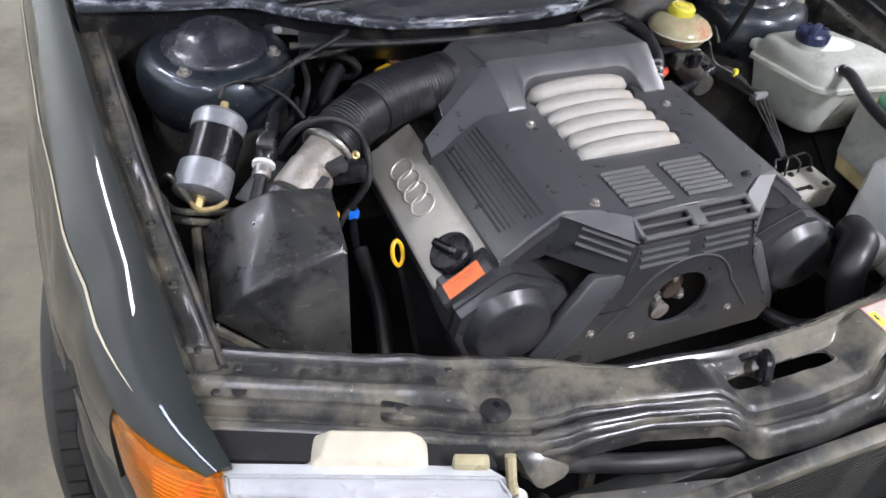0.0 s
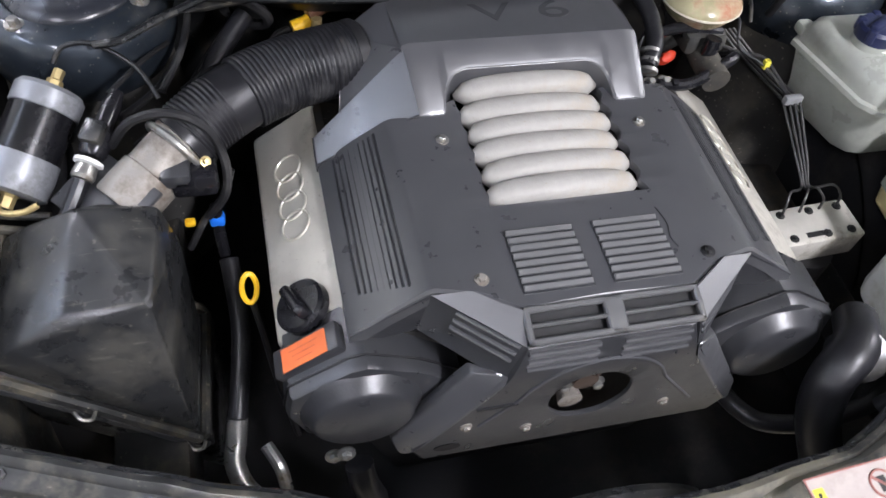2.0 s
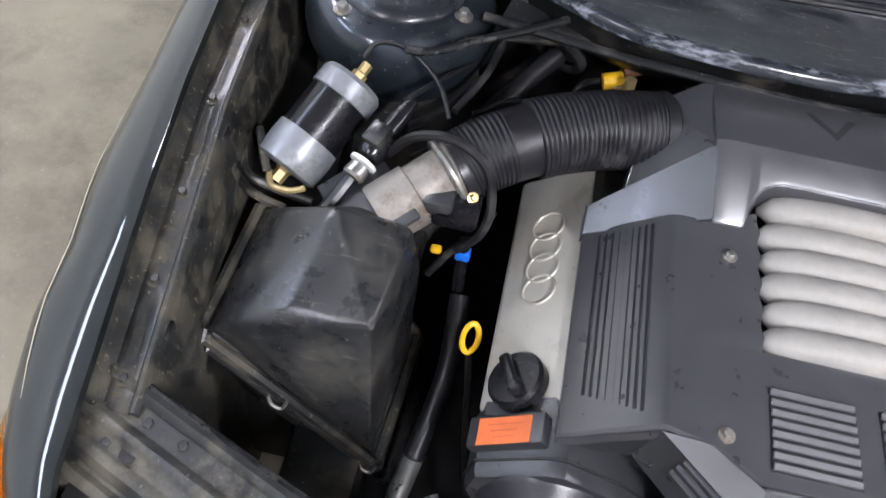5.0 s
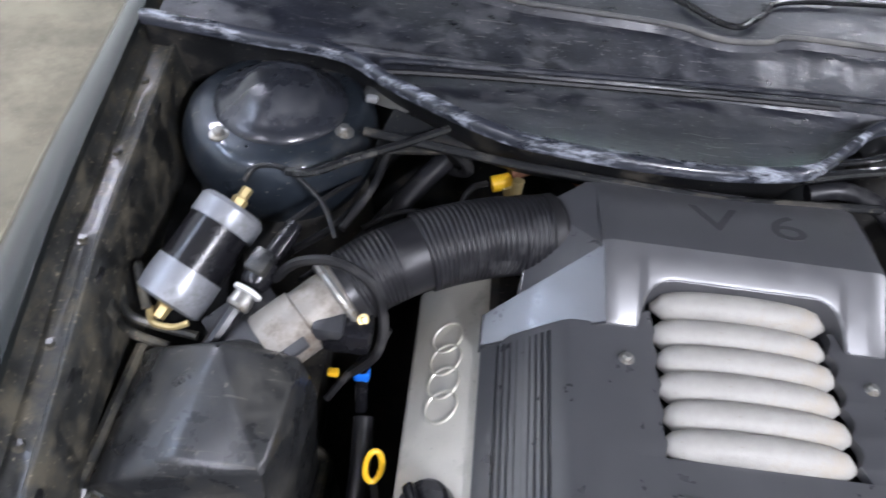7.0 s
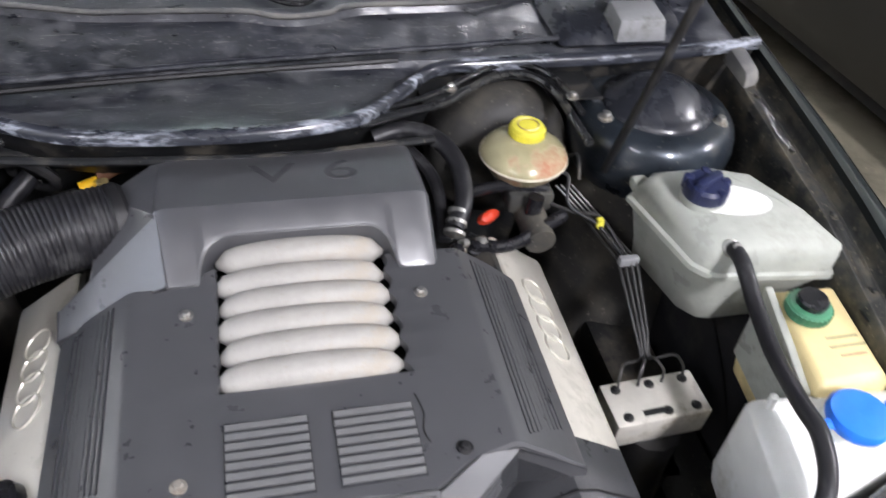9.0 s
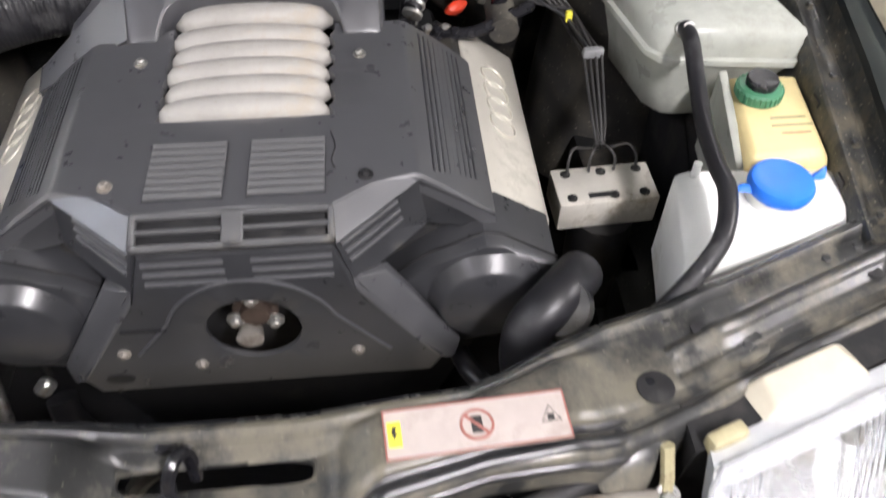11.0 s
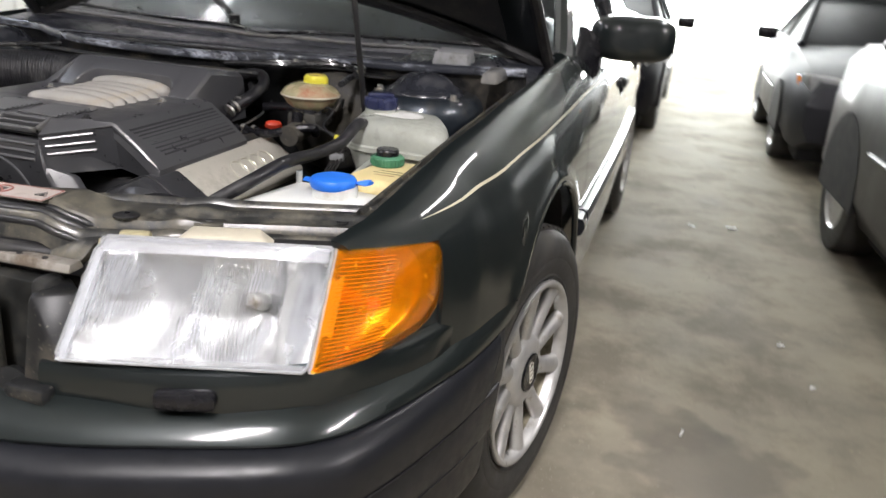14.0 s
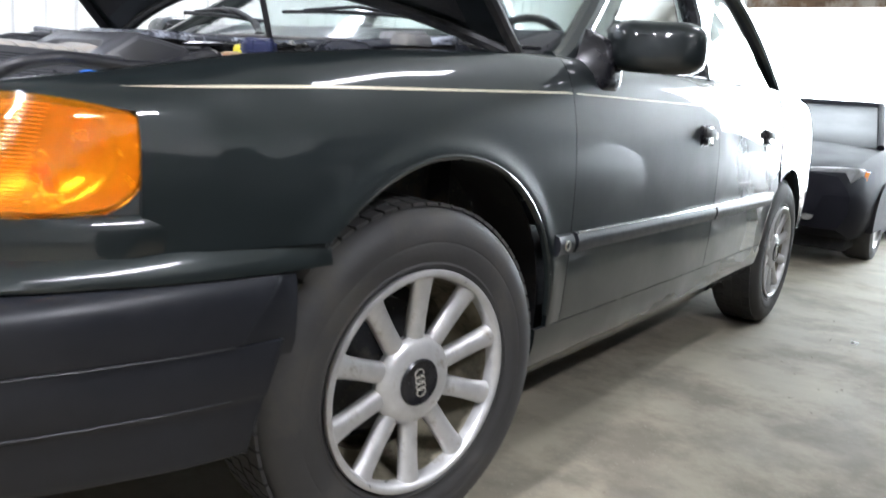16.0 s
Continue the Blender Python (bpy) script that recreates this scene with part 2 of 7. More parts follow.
pale_grey = material("pale grey block", (0.24, 0.245, 0.25), 0.5, 0, 30, 0.12, (0.14, 0.14, 0.13), 0.25, 14, 0.1)
dusty_plastic = material("dusty grey plastic", (0.10, 0.10, 0.10), 0.5, 0, 20, 0.2, (0.19, 0.185, 0.17), 0.35, 8, 0.1, grit=0.3)
flange_metal = material("grimy fender flange", (0.026, 0.027, 0.026), 0.45, 0.2, 40, 0.5, (0.100, 0.090, 0.066), 0.36, 22, 0.35, coat=0.3, coat_rough=0.15, grit=0.4, grit_colour=(0.24, 0.215, 0.155))
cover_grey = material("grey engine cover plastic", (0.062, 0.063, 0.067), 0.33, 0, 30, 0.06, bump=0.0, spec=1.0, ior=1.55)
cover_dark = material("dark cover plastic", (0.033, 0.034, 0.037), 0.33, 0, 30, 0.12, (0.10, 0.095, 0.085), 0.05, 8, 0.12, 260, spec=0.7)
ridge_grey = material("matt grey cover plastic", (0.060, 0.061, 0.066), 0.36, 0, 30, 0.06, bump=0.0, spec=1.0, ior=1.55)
box_black = material("scuffed black plastic", (0.023, 0.024, 0.025), 0.29, 0, 22, 0.25, (0.046, 0.044, 0.036), 0.34, 7, 0.08, 140, spec=0.7, grit=0.12, scratch=0.16, grit_colour=(0.12, 0.115, 0.095))
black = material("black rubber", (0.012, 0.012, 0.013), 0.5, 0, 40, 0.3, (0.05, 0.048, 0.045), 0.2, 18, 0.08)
black_gloss = material("glossy black plastic", (0.010, 0.010, 0.012), 0.25, 0, 30, 0.2, bump=0.03)
rubber_hose = material("ribbed rubber", (0.014, 0.014, 0.016), 0.38, 0, 40, 0.25, (0.05, 0.05, 0.05), 0.12, 20, 0.05)
# Near-black base puts deep shade into recesses; the paler patches are grime.
void = material("grimy near-black recess shade", (0.008, 0.008, 0.009), 0.8, 0, 12, 0.4, (0.03, 0.028, 0.025), 0.25, 8, 0.2)
runner = material("cast alloy intake", (0.345, 0.332, 0.305), 0.6, 0.1, 30, 0.12, (0.37, 0.335, 0.28), 0.2, 22, 0.4, 150, grit=0.10, grit_colour=(0.27, 0.24, 0.19))
silver = material("silver painted alloy", (0.47, 0.452, 0.395), 0.46, 0.2, 30, 0.06, (0.33, 0.31, 0.26), 0.12, 6, 0.08, grit=0.06)
emboss = material("embossed bright alloy", (0.62, 0.60, 0.52), 0.35, 0.5, 40, 0.1)
alloy = material("wheel silver", (0.52, 0.52, 0.51), 0.35, 0.55, 40, 0.1, (0.30, 0.265, 0.20), 0.08, 16, 0.05)
cast = material("grimy cast metal", (0.30, 0.28, 0.25), 0.5, 0.4, 26, 0.2, (0.16, 0.13, 0.10), 0.35, 14, 0.2)
steel = material("zinc steel", (0.42, 0.42, 0.40), 0.33, 0.8, 40, 0.2, (0.20, 0.16, 0.10), 0.25, 20, 0.1)
brass = material("yellowed brass", (0.48, 0.38, 0.18), 0.38, 0.6, 50, 0.25, bump=0.1)
hub_rust = material("oily rusted hub", (0.085, 0.062, 0.050), 0.42, 0.5, 50, 0.3, bump=0.1)
copper = material("reddish copper", (0.20, 0.095, 0.055), 0.45, 0.4, 50, 0.3, bump=0.1)
filter_grey = material("pale grey plastic band", (0.27, 0.28, 0.30), 0.36, 0.35, 40, 0.12, (0.16, 0.16, 0.155), 0.25, 14, 0.05)
orange_label = material("orange sticker", (0.75, 0.17, 0.05), 0.5, 0, 60, 0.08, bump=0.0)
amber = material("amber lens", (0.95, 0.40, 0.015), 0.06, 0, 30, 0.03, bump=0.0, trans=0.92, ior=1.45)
amber_solid = material("amber plastic", (0.75, 0.19, 0.004), 0.15, 0, 30, 0.05, bump=0.0, coat=0.8)
yellow = material("yellow plastic", (0.85, 0.50, 0.02), 0.4, 0, 60, 0.08, bump=0.02)
lemon = material("lemon cap plastic", (0.70, 0.64, 0.07), 0.42, 0, 60, 0.1, bump=0.02)
blue = material("bright blue plastic", (0.02, 0.17, 0.72), 0.4, 0, 50, 0.08, bump=0.02)
navy = material("dark blue cap plastic", (0.015, 0.02, 0.06), 0.4, 0, 40, 0.15, bump=0.03)
green = material("green cap plastic", (0.06, 0.20, 0.11), 0.45, 0, 50, 0.12, bump=0.03)
red = material("red plastic", (0.50, 0.045, 0.02), 0.4, 0, 50, 0.1, bump=0.02)
cream = material("cream tank plastic", (0.66, 0.55, 0.28), 0.45, 0, 20, 0.08, (0.45, 0.36, 0.18), 0.15, 6, 0.05)
tank_white = material("milky tank plastic", (0.72, 0.73, 0.70), 0.42, 0, 20, 0.06, (0.50, 0.49, 0.42), 0.16, 6, 0.05)
tank_green = material("hazy tank plastic", (0.36, 0.375, 0.335), 0.32, 0, 18, 0.12, (0.30, 0.31, 0.27), 0.25, 7, 0.08)
white_plastic = material("white plastic", (0.78, 0.78, 0.75), 0.4, 0, 40, 0.05, bump=0.02)
fluid = material("stained yellow tank", (0.37, 0.34, 0.205), 0.20, 0, 20, 0.2, (0.36, 0.17, 0.10), 0.30, 12, 0.05)
abs_metal = material("machined alloy block", (0.58, 0.56, 0.50), 0.42, 0.3, 30, 0.1, (0.32, 0.29, 0.23), 0.25, 14, 0.1)
lens_glass = material("clear headlight glass", (0.95, 0.96, 0.97), 0.06, 0, 30, 0.02, bump=0.0, trans=1.0, ior=1.42)
reflector = material("lamp reflector", (0.80, 0.81, 0.82), 0.22, 0.84, 30, 0.04, bump=0.02)
ivory = material("ivory lamp housing", (0.52, 0.48, 0.38), 0.5, 0, 30, 0.1, (0.4, 0.36, 0.28), 0.2, 9, 0.05)
glass = material("window glass", (0.75, 0.80, 0.79), 0.03, 0, 10, 0.02, bump=0.0, trans=1.0, ior=1.12)
chrome = material("bright trim", (0.7, 0.7, 0.7), 0.12, 1.0, 30, 0.05, bump=0.0)
tyre_rubber = material("tyre rubber", (0.036, 0.0355, 0.0345), 0.6, 0, 30, 0.15, (0.062, 0.058, 0.05), 0.3, 7, 0.12)
bumper_black = material("textured bumper plastic", (0.0115, 0.0125, 0.0155), 0.36, 0, 40, 0.10, bump=0.05, bscale=400, spec=0.38)
gold = material("pinstripe gold", (0.62, 0.57, 0.43), 0.35, 0.2, 50, 0.05, bump=0.0)
label_white = material("white printed label", (0.42, 0.37, 0.34), 0.45, 0, 50, 0.06, (0.36, 0.31, 0.28), 0.25, 20, 0.0)
ink = material("dark print", (0.03, 0.03, 0.03), 0.5, 0, 50, 0.1, bump=0.0)
red_ink = material("red print", (0.30, 0.12, 0.10), 0.5, 0, 50, 0.1, bump=0.0)
rad_fins = material("dusty radiator fins", (0.018, 0.019, 0.018), 0.5, 0.2, 30, 0.3, (0.05, 0.048, 0.04), 0.22, 10, 0.2)
tray = material("weathered rain tray plastic", (0.022, 0.024, 0.032), 0.34, 0, 30, 0.3, (0.085, 0.088, 0.096), 0.30, 15, 0.3, 60, spec=0.7, stretch=(0.8, 1.5, 1), turn=0.6, grit=0.30, grit_colour=(0.17, 0.17, 0.17), scratch=0.3)
scuffed_seal = material("scuffed rubber seal", (0.03, 0.033, 0.042), 0.3, 0, 20, 0.3, (0.42, 0.45, 0.51), 0.26, 34, 0.1, stretch=(0.35, 1.6, 1), coat=0.5, coat_rough=0.12)
concrete = material("stained concrete", (0.268, 0.238, 0.176), 0.74, 0, 3.4, 0.18, (0.170, 0.149, 0.110), 0.40, 2.1, 0.4, 26, grit=0.10, grit_colour=(0.40, 0.37, 0.30))
joint_mat = material("dirty joint", (0.16, 0.14, 0.11), 0.9, 0, 9, 0.3)
white_wall = material("white painted cladding", (0.80, 0.80, 0.77), 0.5, 0, 3, 0.05, (0.62, 0.60, 0.55), 0.12, 1.2, 0.05)
fill_cut_wall = material("grey fill-cutting cladding", (0.33, 0.33, 0.33), 0.6, 0, 3, 0.08, (0.15, 0.15, 0.14), 0.2, 1.2, 0.05)
ceil_mat = material("pale ceiling panels", (0.55, 0.55, 0.53), 0.7, 0, 2, 0.08, bump=0.1)
# Base lifted above the cover's grey to carry bright light on the slats.
slat_lit = material("louvre plastic lightened as if lit", (0.092, 0.093, 0.095), 0.34, 0, 30, 0.1, (0.13, 0.125, 0.11), 0.12, 14, 0.0, spec=0.8)
frosted = material("frosted lens plastic", (0.55, 0.57, 0.60), 0.35, 0, 60, 0.05, bump=0.05, bscale=300, coat=0.3, alpha=0.35)
barrel_metal = material("brake-dusted alloy", (0.26, 0.235, 0.17), 0.5, 0.4, 26, 0.2, (0.10, 0.09, 0.06), 0.35, 12, 0.1)
cap_black = material("satin black cap plastic", (0.022, 0.024, 0.030), 0.27, 0, 20, 0.2, (0.055, 0.056, 0.06), 0.2, 14, 0.05, spec=0.7)
pipe_grey = material("dull grey pipe", (0.045, 0.044, 0.043), 0.38, 0.3, 40, 0.2, bump=0.05)
slam_roll = material("dusty pressed steel ridge", (0.030, 0.031, 0.033), 0.36, 0.25, 16, 0.3, (0.10, 0.095, 0.08), 0.35, 9, 0.1, coat=0.4, coat_rough=0.25)
dull_black = material("dusty matt black steel", (0.034, 0.033, 0.031), 0.6, 0.1, 18, 0.2, (0.085, 0.078, 0.062), 0.4, 8, 0.1, grit=0.15)
print_orange = material("faded print on orange", (0.60, 0.13, 0.045), 0.5, 0, 60, 0.08, bump=0.0)
pale_steel = material("weathered grey post paint", (0.46, 0.44, 0.42), 0.6, 0.1, 9, 0.2, (0.28, 0.22, 0.17), 0.2, 5, 0.1)
rust = material("rusty beam", (0.22, 0.14, 0.09), 0.75, 0.1, 9, 0.35, (0.5, 0.45, 0.40), 0.35, 4, 0.2)
tube_glow = bpy.data.materials.new("lit tube")
tube_glow.use_nodes = True
_b = tube_glow.node_tree.nodes["Principled BSDF"]
_b.inputs["Emission Color"].default_value, _b.inputs["Emission Strength"].default_value = (0.97, 1, 0.96, 1), 6.0

# Emission on the backdrop sheet stands in for overexposed daylight.
glow = bpy.data.materials.new("glowing daylight sheet")
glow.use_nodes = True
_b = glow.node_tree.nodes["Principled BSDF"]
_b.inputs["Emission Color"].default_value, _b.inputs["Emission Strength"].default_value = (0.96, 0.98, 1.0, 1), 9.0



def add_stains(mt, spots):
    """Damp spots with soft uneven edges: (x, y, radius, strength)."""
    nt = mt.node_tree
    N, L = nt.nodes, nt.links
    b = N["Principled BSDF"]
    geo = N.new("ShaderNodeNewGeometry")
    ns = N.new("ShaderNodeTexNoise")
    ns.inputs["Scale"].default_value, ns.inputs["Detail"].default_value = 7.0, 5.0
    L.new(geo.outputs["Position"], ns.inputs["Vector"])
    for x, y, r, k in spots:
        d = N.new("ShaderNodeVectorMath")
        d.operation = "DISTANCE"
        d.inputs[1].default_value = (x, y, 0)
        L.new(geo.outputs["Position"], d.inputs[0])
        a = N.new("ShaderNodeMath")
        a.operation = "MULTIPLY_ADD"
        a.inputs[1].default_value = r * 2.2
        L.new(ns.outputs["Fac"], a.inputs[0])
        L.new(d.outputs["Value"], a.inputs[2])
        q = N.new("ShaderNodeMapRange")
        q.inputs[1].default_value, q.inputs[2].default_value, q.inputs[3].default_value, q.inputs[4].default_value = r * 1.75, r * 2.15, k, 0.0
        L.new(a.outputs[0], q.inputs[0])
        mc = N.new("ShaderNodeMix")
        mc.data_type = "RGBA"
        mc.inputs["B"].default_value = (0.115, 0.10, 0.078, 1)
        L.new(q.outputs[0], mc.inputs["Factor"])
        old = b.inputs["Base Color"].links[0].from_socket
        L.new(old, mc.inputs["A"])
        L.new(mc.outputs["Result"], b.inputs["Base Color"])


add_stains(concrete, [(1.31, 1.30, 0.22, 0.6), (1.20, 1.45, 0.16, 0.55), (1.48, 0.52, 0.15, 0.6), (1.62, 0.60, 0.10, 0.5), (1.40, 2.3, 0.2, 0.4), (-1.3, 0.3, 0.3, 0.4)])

# ---- garage ----
WX0, WX1, WY0, WY1, WZ = -3.3, 7.4, -6.0, 10.0, 4.0
FALL = 0.019  # the floor falls towards the gate
SLOPE = Matrix.Translation((0, 0.988, 0)) @ Matrix.Rotation(-FALL, 4, "X") @ Matrix.Translation((0, -0.988, 0))
# Opening widened west of the post so the backdrop's glow whitens the wall.
GATE = (-1.3, 2.85, 3.3)
tagged(part("floor", Shape().box((2.05, 4, -0.1), (60, 70, 0.2), 0, SLOPE), concrete), "worn stained concrete garage floor", "floor", kind="structure")


def cladding(name, a, b, h, z0=0.0, inward=(1, 0), mat=None, label="white ribbed metal wall cladding"):
    """Wall of ribbed sheet between plan points a and b."""
    a, b = Vector((*a, 0)), Vector((*b, 0))
    w = (b - a).normalized()
    n = Vector((inward[0], inward[1], 0))
    length = (b - a).length
    s = Shape()
    lo, k = [], int(length / 0.2)
    for i in range(k):
        for d, o in ((0.0, 0.0), (0.15, 0.0), (0.16, 0.012), (0.19, 0.012)):
            q = a + w * min(i * 0.2 + d, length) + n * o
            lo.append(q)
    lo.append(b)
    back = [q - n * 0.12 for q in (b, a)]
    ring = lo + back
    s.rings([[q + Vector((0, 0, z0)) for q in ring], [q + Vector((0, 0, h)) for q in ring]])
    return tagged(part(name, s, mat or white_wall, soft=20), label, "wall", kind="structure")


tagged(part("backdrop", Shape().box((4.0, 16.0, 4.0), (26, 0.1, 12)), glow), "glowing sheet standing in for overexposed daylight beyond the gate", "backdrop", kind="structure")
cladding("wall_west", (WX0, WY0), (WX0, WY1), WZ, -0.3, (1, 0))
cladding("wall_north", (WX0, WY1), (GATE[0], WY1), WZ, -0.3, (0, -1))
cladding("wall_north_lintel", (GATE[0], WY1), (GATE[1], WY1), WZ, GATE[2], (0, -1))
cladding("wall_north_east", (GATE[1], WY1), (WX1, WY1), WZ, -0.3, (0, -1))
cladding("wall_east", (WX1, WY1), (WX1, WY0), WZ, -0.3, (-1, 0))
# Unseen wall, coloured grey to dim the fill light on the nose.
cladding("wall_south", (WX1, WY0), (WX0, WY0), WZ, -0.3, (0, 1), fill_cut_wall, "unseen grey ribbed wall that dims the fill light")
tagged(part("ceiling", Shape().box(((WX0 + WX1) / 2, (WY0 + WY1) / 2, WZ + 0.06), (WX1 - WX0 + 0.3, WY1 - WY0 + 0.3, 0.12)), ceil_mat), "pale garage ceiling", "ceiling", kind="structure")
tagged(part("trim_post", Shape().box((0.57, WY1 - 0.06, GATE[2] / 2 - 0.1), (0.12, 0.09, GATE[2] + 0.2), 0.008), pale_steel), "rusty white steel gate post", "post", kind="structure")
tagged(part("trim_post_east", Shape().box((GATE[1] + 0.05, WY1 - 0.06, WZ / 2 - 0.1), (0.10, 0.09, WZ + 0.2), 0.008), pale_steel), "rusty white steel gate post", "post", kind="structure")
tagged(part("trim_beam", Shape().box((-0.36, WY1 - 0.07, 2.26), (1.84, 0.1, 0.17), 0.008), rust), "rusty steel beam along the wall", "beam", kind="structure")
for x, y, z, watts in TUBES:
    t = thing("ceiling_lamp", (x, y, z), "white fluorescent batten lamp, out of view under the ceiling", "lamp", "ceiling lamps")
    part("lamp_body", Shape().box((x, y, z + 0.03), (0.16, 1.55, 0.07), 0.01), white_plastic, t)
    for dx in (-0.045, 0.045):
        part("tube", Shape().rod((x + dx, y - 0.72, z - 0.03), (x + dx, y + 0.72, z - 0.03), 0.014), tube_glow, t, "glowing fluorescent tube")
    part("hanger", Shape().rod((x, y, z + 0.06), (x, y, WZ), 0.008), steel, t)

# ---- the car ----
HUB_F, HUB_R, HUB_Z = 0.988, 3.673, 0.325
car = thing("car", (0, 2.3, 0), "dark green saloon car with its bonnet raised, standing on concrete", "car")
ZT = [(0.3, 0.806), (0.36, 0.818), (0.45, 0.833), (0.69, 0.879), (0.95, 0.910), (1.31, 0.939), (1.5, 0.949), (1.7, 0.955), (3.2, 0.97), (4.0, 0.965), (4.65, 0.93)]
XI = [(0.3, 0.685), (0.4, 0.712), (0.83, 0.757), (1.4, 0.79), (1.7, 0.80), (3.2, 0.795), (4.0, 0.76), (4.65, 0.68)]
XM = [(0.3, 0.72), (0.34, 0.752), (0.383, 0.781), (0.42, 0.799), (0.46, 0.813), (0.55, 0.842), (0.73, 0.875), (1.0, 0.886), (2.2, 0.886), (2.6, 0.881), (3.2, 0.866), (3.7, 0.852), (4.2, 0.825), (4.65, 0.73)]
ARCHES = ((HUB_F + 0.052, 0.38, 0.395, 0.357), (HUB_R + 0.01, 0.315, 0.385, 0.335))
BLUNT = [(0.3, 9.0), (0.46, 8.0), (0.62, 3.6), (0.85, 2.6), (5, 2.6)]


def body_x(y, z):
    zt, xi, xm = lerp(ZT, y), lerp(XI, y), lerp(XM, y)
    u = min(max((zt - z) / (zt - 0.56), 0.0), 1.0)
    x = xi + (xm - xi) * max(1 - (1 - u) ** lerp(BLUNT, y), 0.0) ** 0.5
    if z < 0.5:
        x -= 0.35 * (0.5 - z) ** 2
    for h, hz, ry, rz in ARCHES:
        r = math.hypot((y - h) / (ry + 0.005), (z - hz) / (rz + 0.003))
        x += 0.006 * math.exp(-((r - 1.02) / 0.055) ** 2)
    return x


def arch_z(y, base):
    out = base
    for h, hz, ry, rz in ARCHES:
        d = (y - h) / ry
        if abs(d) < 1:
            out = max(out, hz + rz * math.sqrt(1 - d * d))
    return out


def side_panel(name, ys, low, sign, top=None, n=22, label="", mat=None, line=None):
    """Outer skin between the sill or arch line and the shoulder; line(y) parts an upper band that may run further forward."""
    s = Shape()
    upper, lower = [], []
    for y in ys:
        z0, z1 = low(y), (top(y) if top else lerp(ZT, y))
        zm = line(y) if line else z0
        upper.append([(sign * body_x(y, z), y, z) for z in [zm + (z1 - zm) * (1 - (1 - i / n) ** 1.7) for i in range(n + 1)]])
        if zm - z0 > 0.005:
            lower.append([(sign * body_x(y, z), y, z) for z in [z0 + (zm - z0) * i / 12 for i in range(13)]])
    s.sheet(upper)
    if lower:
        s.sheet(lower)
    return part(name, s, mat or paint, car, label, soft=40, thick=0.012, weld=1e-5)


def span(a, b, n):
    return [a + (b - a) * i / n for i in range(n + 1)]


def fender_low(y):
    if y < 0.4605:
        return lerp([(0.3, 0.803), (0.324, 0.803), (0.459, 0.790)], y)
    return arch_z(y, 0.612 if y < 1.03 else 0.352)


FARCH = [HUB_F + 0.052 - 0.395 * math.cos(math.pi * i / 28) for i in range(29)]
for sg, nm in ((1, "fender"), (-1, "fender")):
    f = side_panel(nm, span(0.33, 0.455, 7) + [0.461] + span(0.475, 0.62, 8) + FARCH + [1.44, 1.47, 1.5055], fender_low, sg, label="dark green front wing with a gold pinstripe", line=lambda y: lerp([(0.3, 0.803), (0.324, 0.803), (0.461, 0.790), (5, 0.790)], y))
    # rolled arch lip
    LIP = [y for y in FARCH if y > HUB_F or arch_z(y, 0.38) > 0.592]
    part("arch_lip", Shape().tube([(sg * (body_x(y, arch_z(y, 0.38)) - 0.006), y, arch_z(y, 0.38)) for y in LIP], [0.008 * min(1.0, 0.25 + 0.25 * k) for k in range(len(LIP))], 8), paint, f)
    pin = [(y, lerp([(0.355, 0.812), (0.76, 0.838), (1.476, 0.868)], y)) for y in span(0.455, 1.5, 30)]
    part("pinstripe", Shape().sheet([[(sg * (body_x(y, z + d) + 0.0015), y, z + d) for d in (-0.002 * min(1, (y - 0.44) * 6), 0.002 * min(1, (y - 0.44) * 6))] for y, z in pin]), gold, f, "thin gold pinstripe")
    RARCH = [HUB_R + 0.01 - 0.385 * math.cos(math.pi * i / 28) for i in range(29)]
    d1 = side_panel("front_door", span(1.508, 2.537, 16), lambda y: 0.352, sg, label="dark green front door")
    d2 = side_panel("rear_door", span(2.540, 3.27, 10) + [y for y in RARCH if y < 3.45], lambda y: arch_z(y, 0.352), sg, label="dark green rear door")
    side_panel("rear_quarter", [y for y in RARCH if y > 3.455] + span(4.1, 4.65, 10), lambda y: arch_z(y, 0.34), sg, label="dark green rear wing")
    for d, y0, y1 in ((d1, 1.52, 2.53), (d2, 2.545, 3.32)):
        ms = Shape()
        rr = []
        for y in span(y0, y1, 10):
            x = body_x(y, 0.54)
            rr.append([(sg * (x + o), y, z) for o, z in ((-0.004, 0.512), (0.010, 0.516), (0.016, 0.53), (0.016, 0.545), (0.010, 0.558), (-0.004, 0.562))])
        part("side_moulding", ms.rings(rr), bumper_black, d, "grey rubbing strip with bright edge")
        part("moulding_trim", Shape().tube([(sg * (body_x(y, 0.54) + 0.012), y, 0.5615) for y in span(y0, y1, 10)], 0.0022, 6), chrome, d, "thin bright trim line")
        pin = [(y, lerp([(1.5, 0.868), (3.3, 0.885)], y)) for y in span(y0, y1, 12)]
        part("pinstripe", Shape().sheet([[(sg * (body_x(y, z + e) + 0.0015), y, z + e) for e in (-0.0015, 0.0015)] for y, z in pin]), gold, d, "thin gold pinstripe")
        hy = y1 - 0.13
        hx = body_x(hy, 0.79)
        h = part("door_handle", Shape().box((sg * (hx + 0.002), hy, 0.785), (0.012, 0.125, 0.062), 0.010), black_gloss, d, "black recessed door handle")
        part("grip", Shape().box((sg * (hx + 0.012), hy - 0.005, 0.795), (0.014, 0.10, 0.028), 0.006), black, d)
        part("lock", Shape().rod((sg * (hx - 0.01), hy + 0.10, 0.785), (sg * (hx + 0.004), hy + 0.10, 0.785), 0.011), steel, d)
    rr = []
    ms = Shape()
    for y in span(1.428, 1.502, 3):
        x = body_x(y, 0.54)
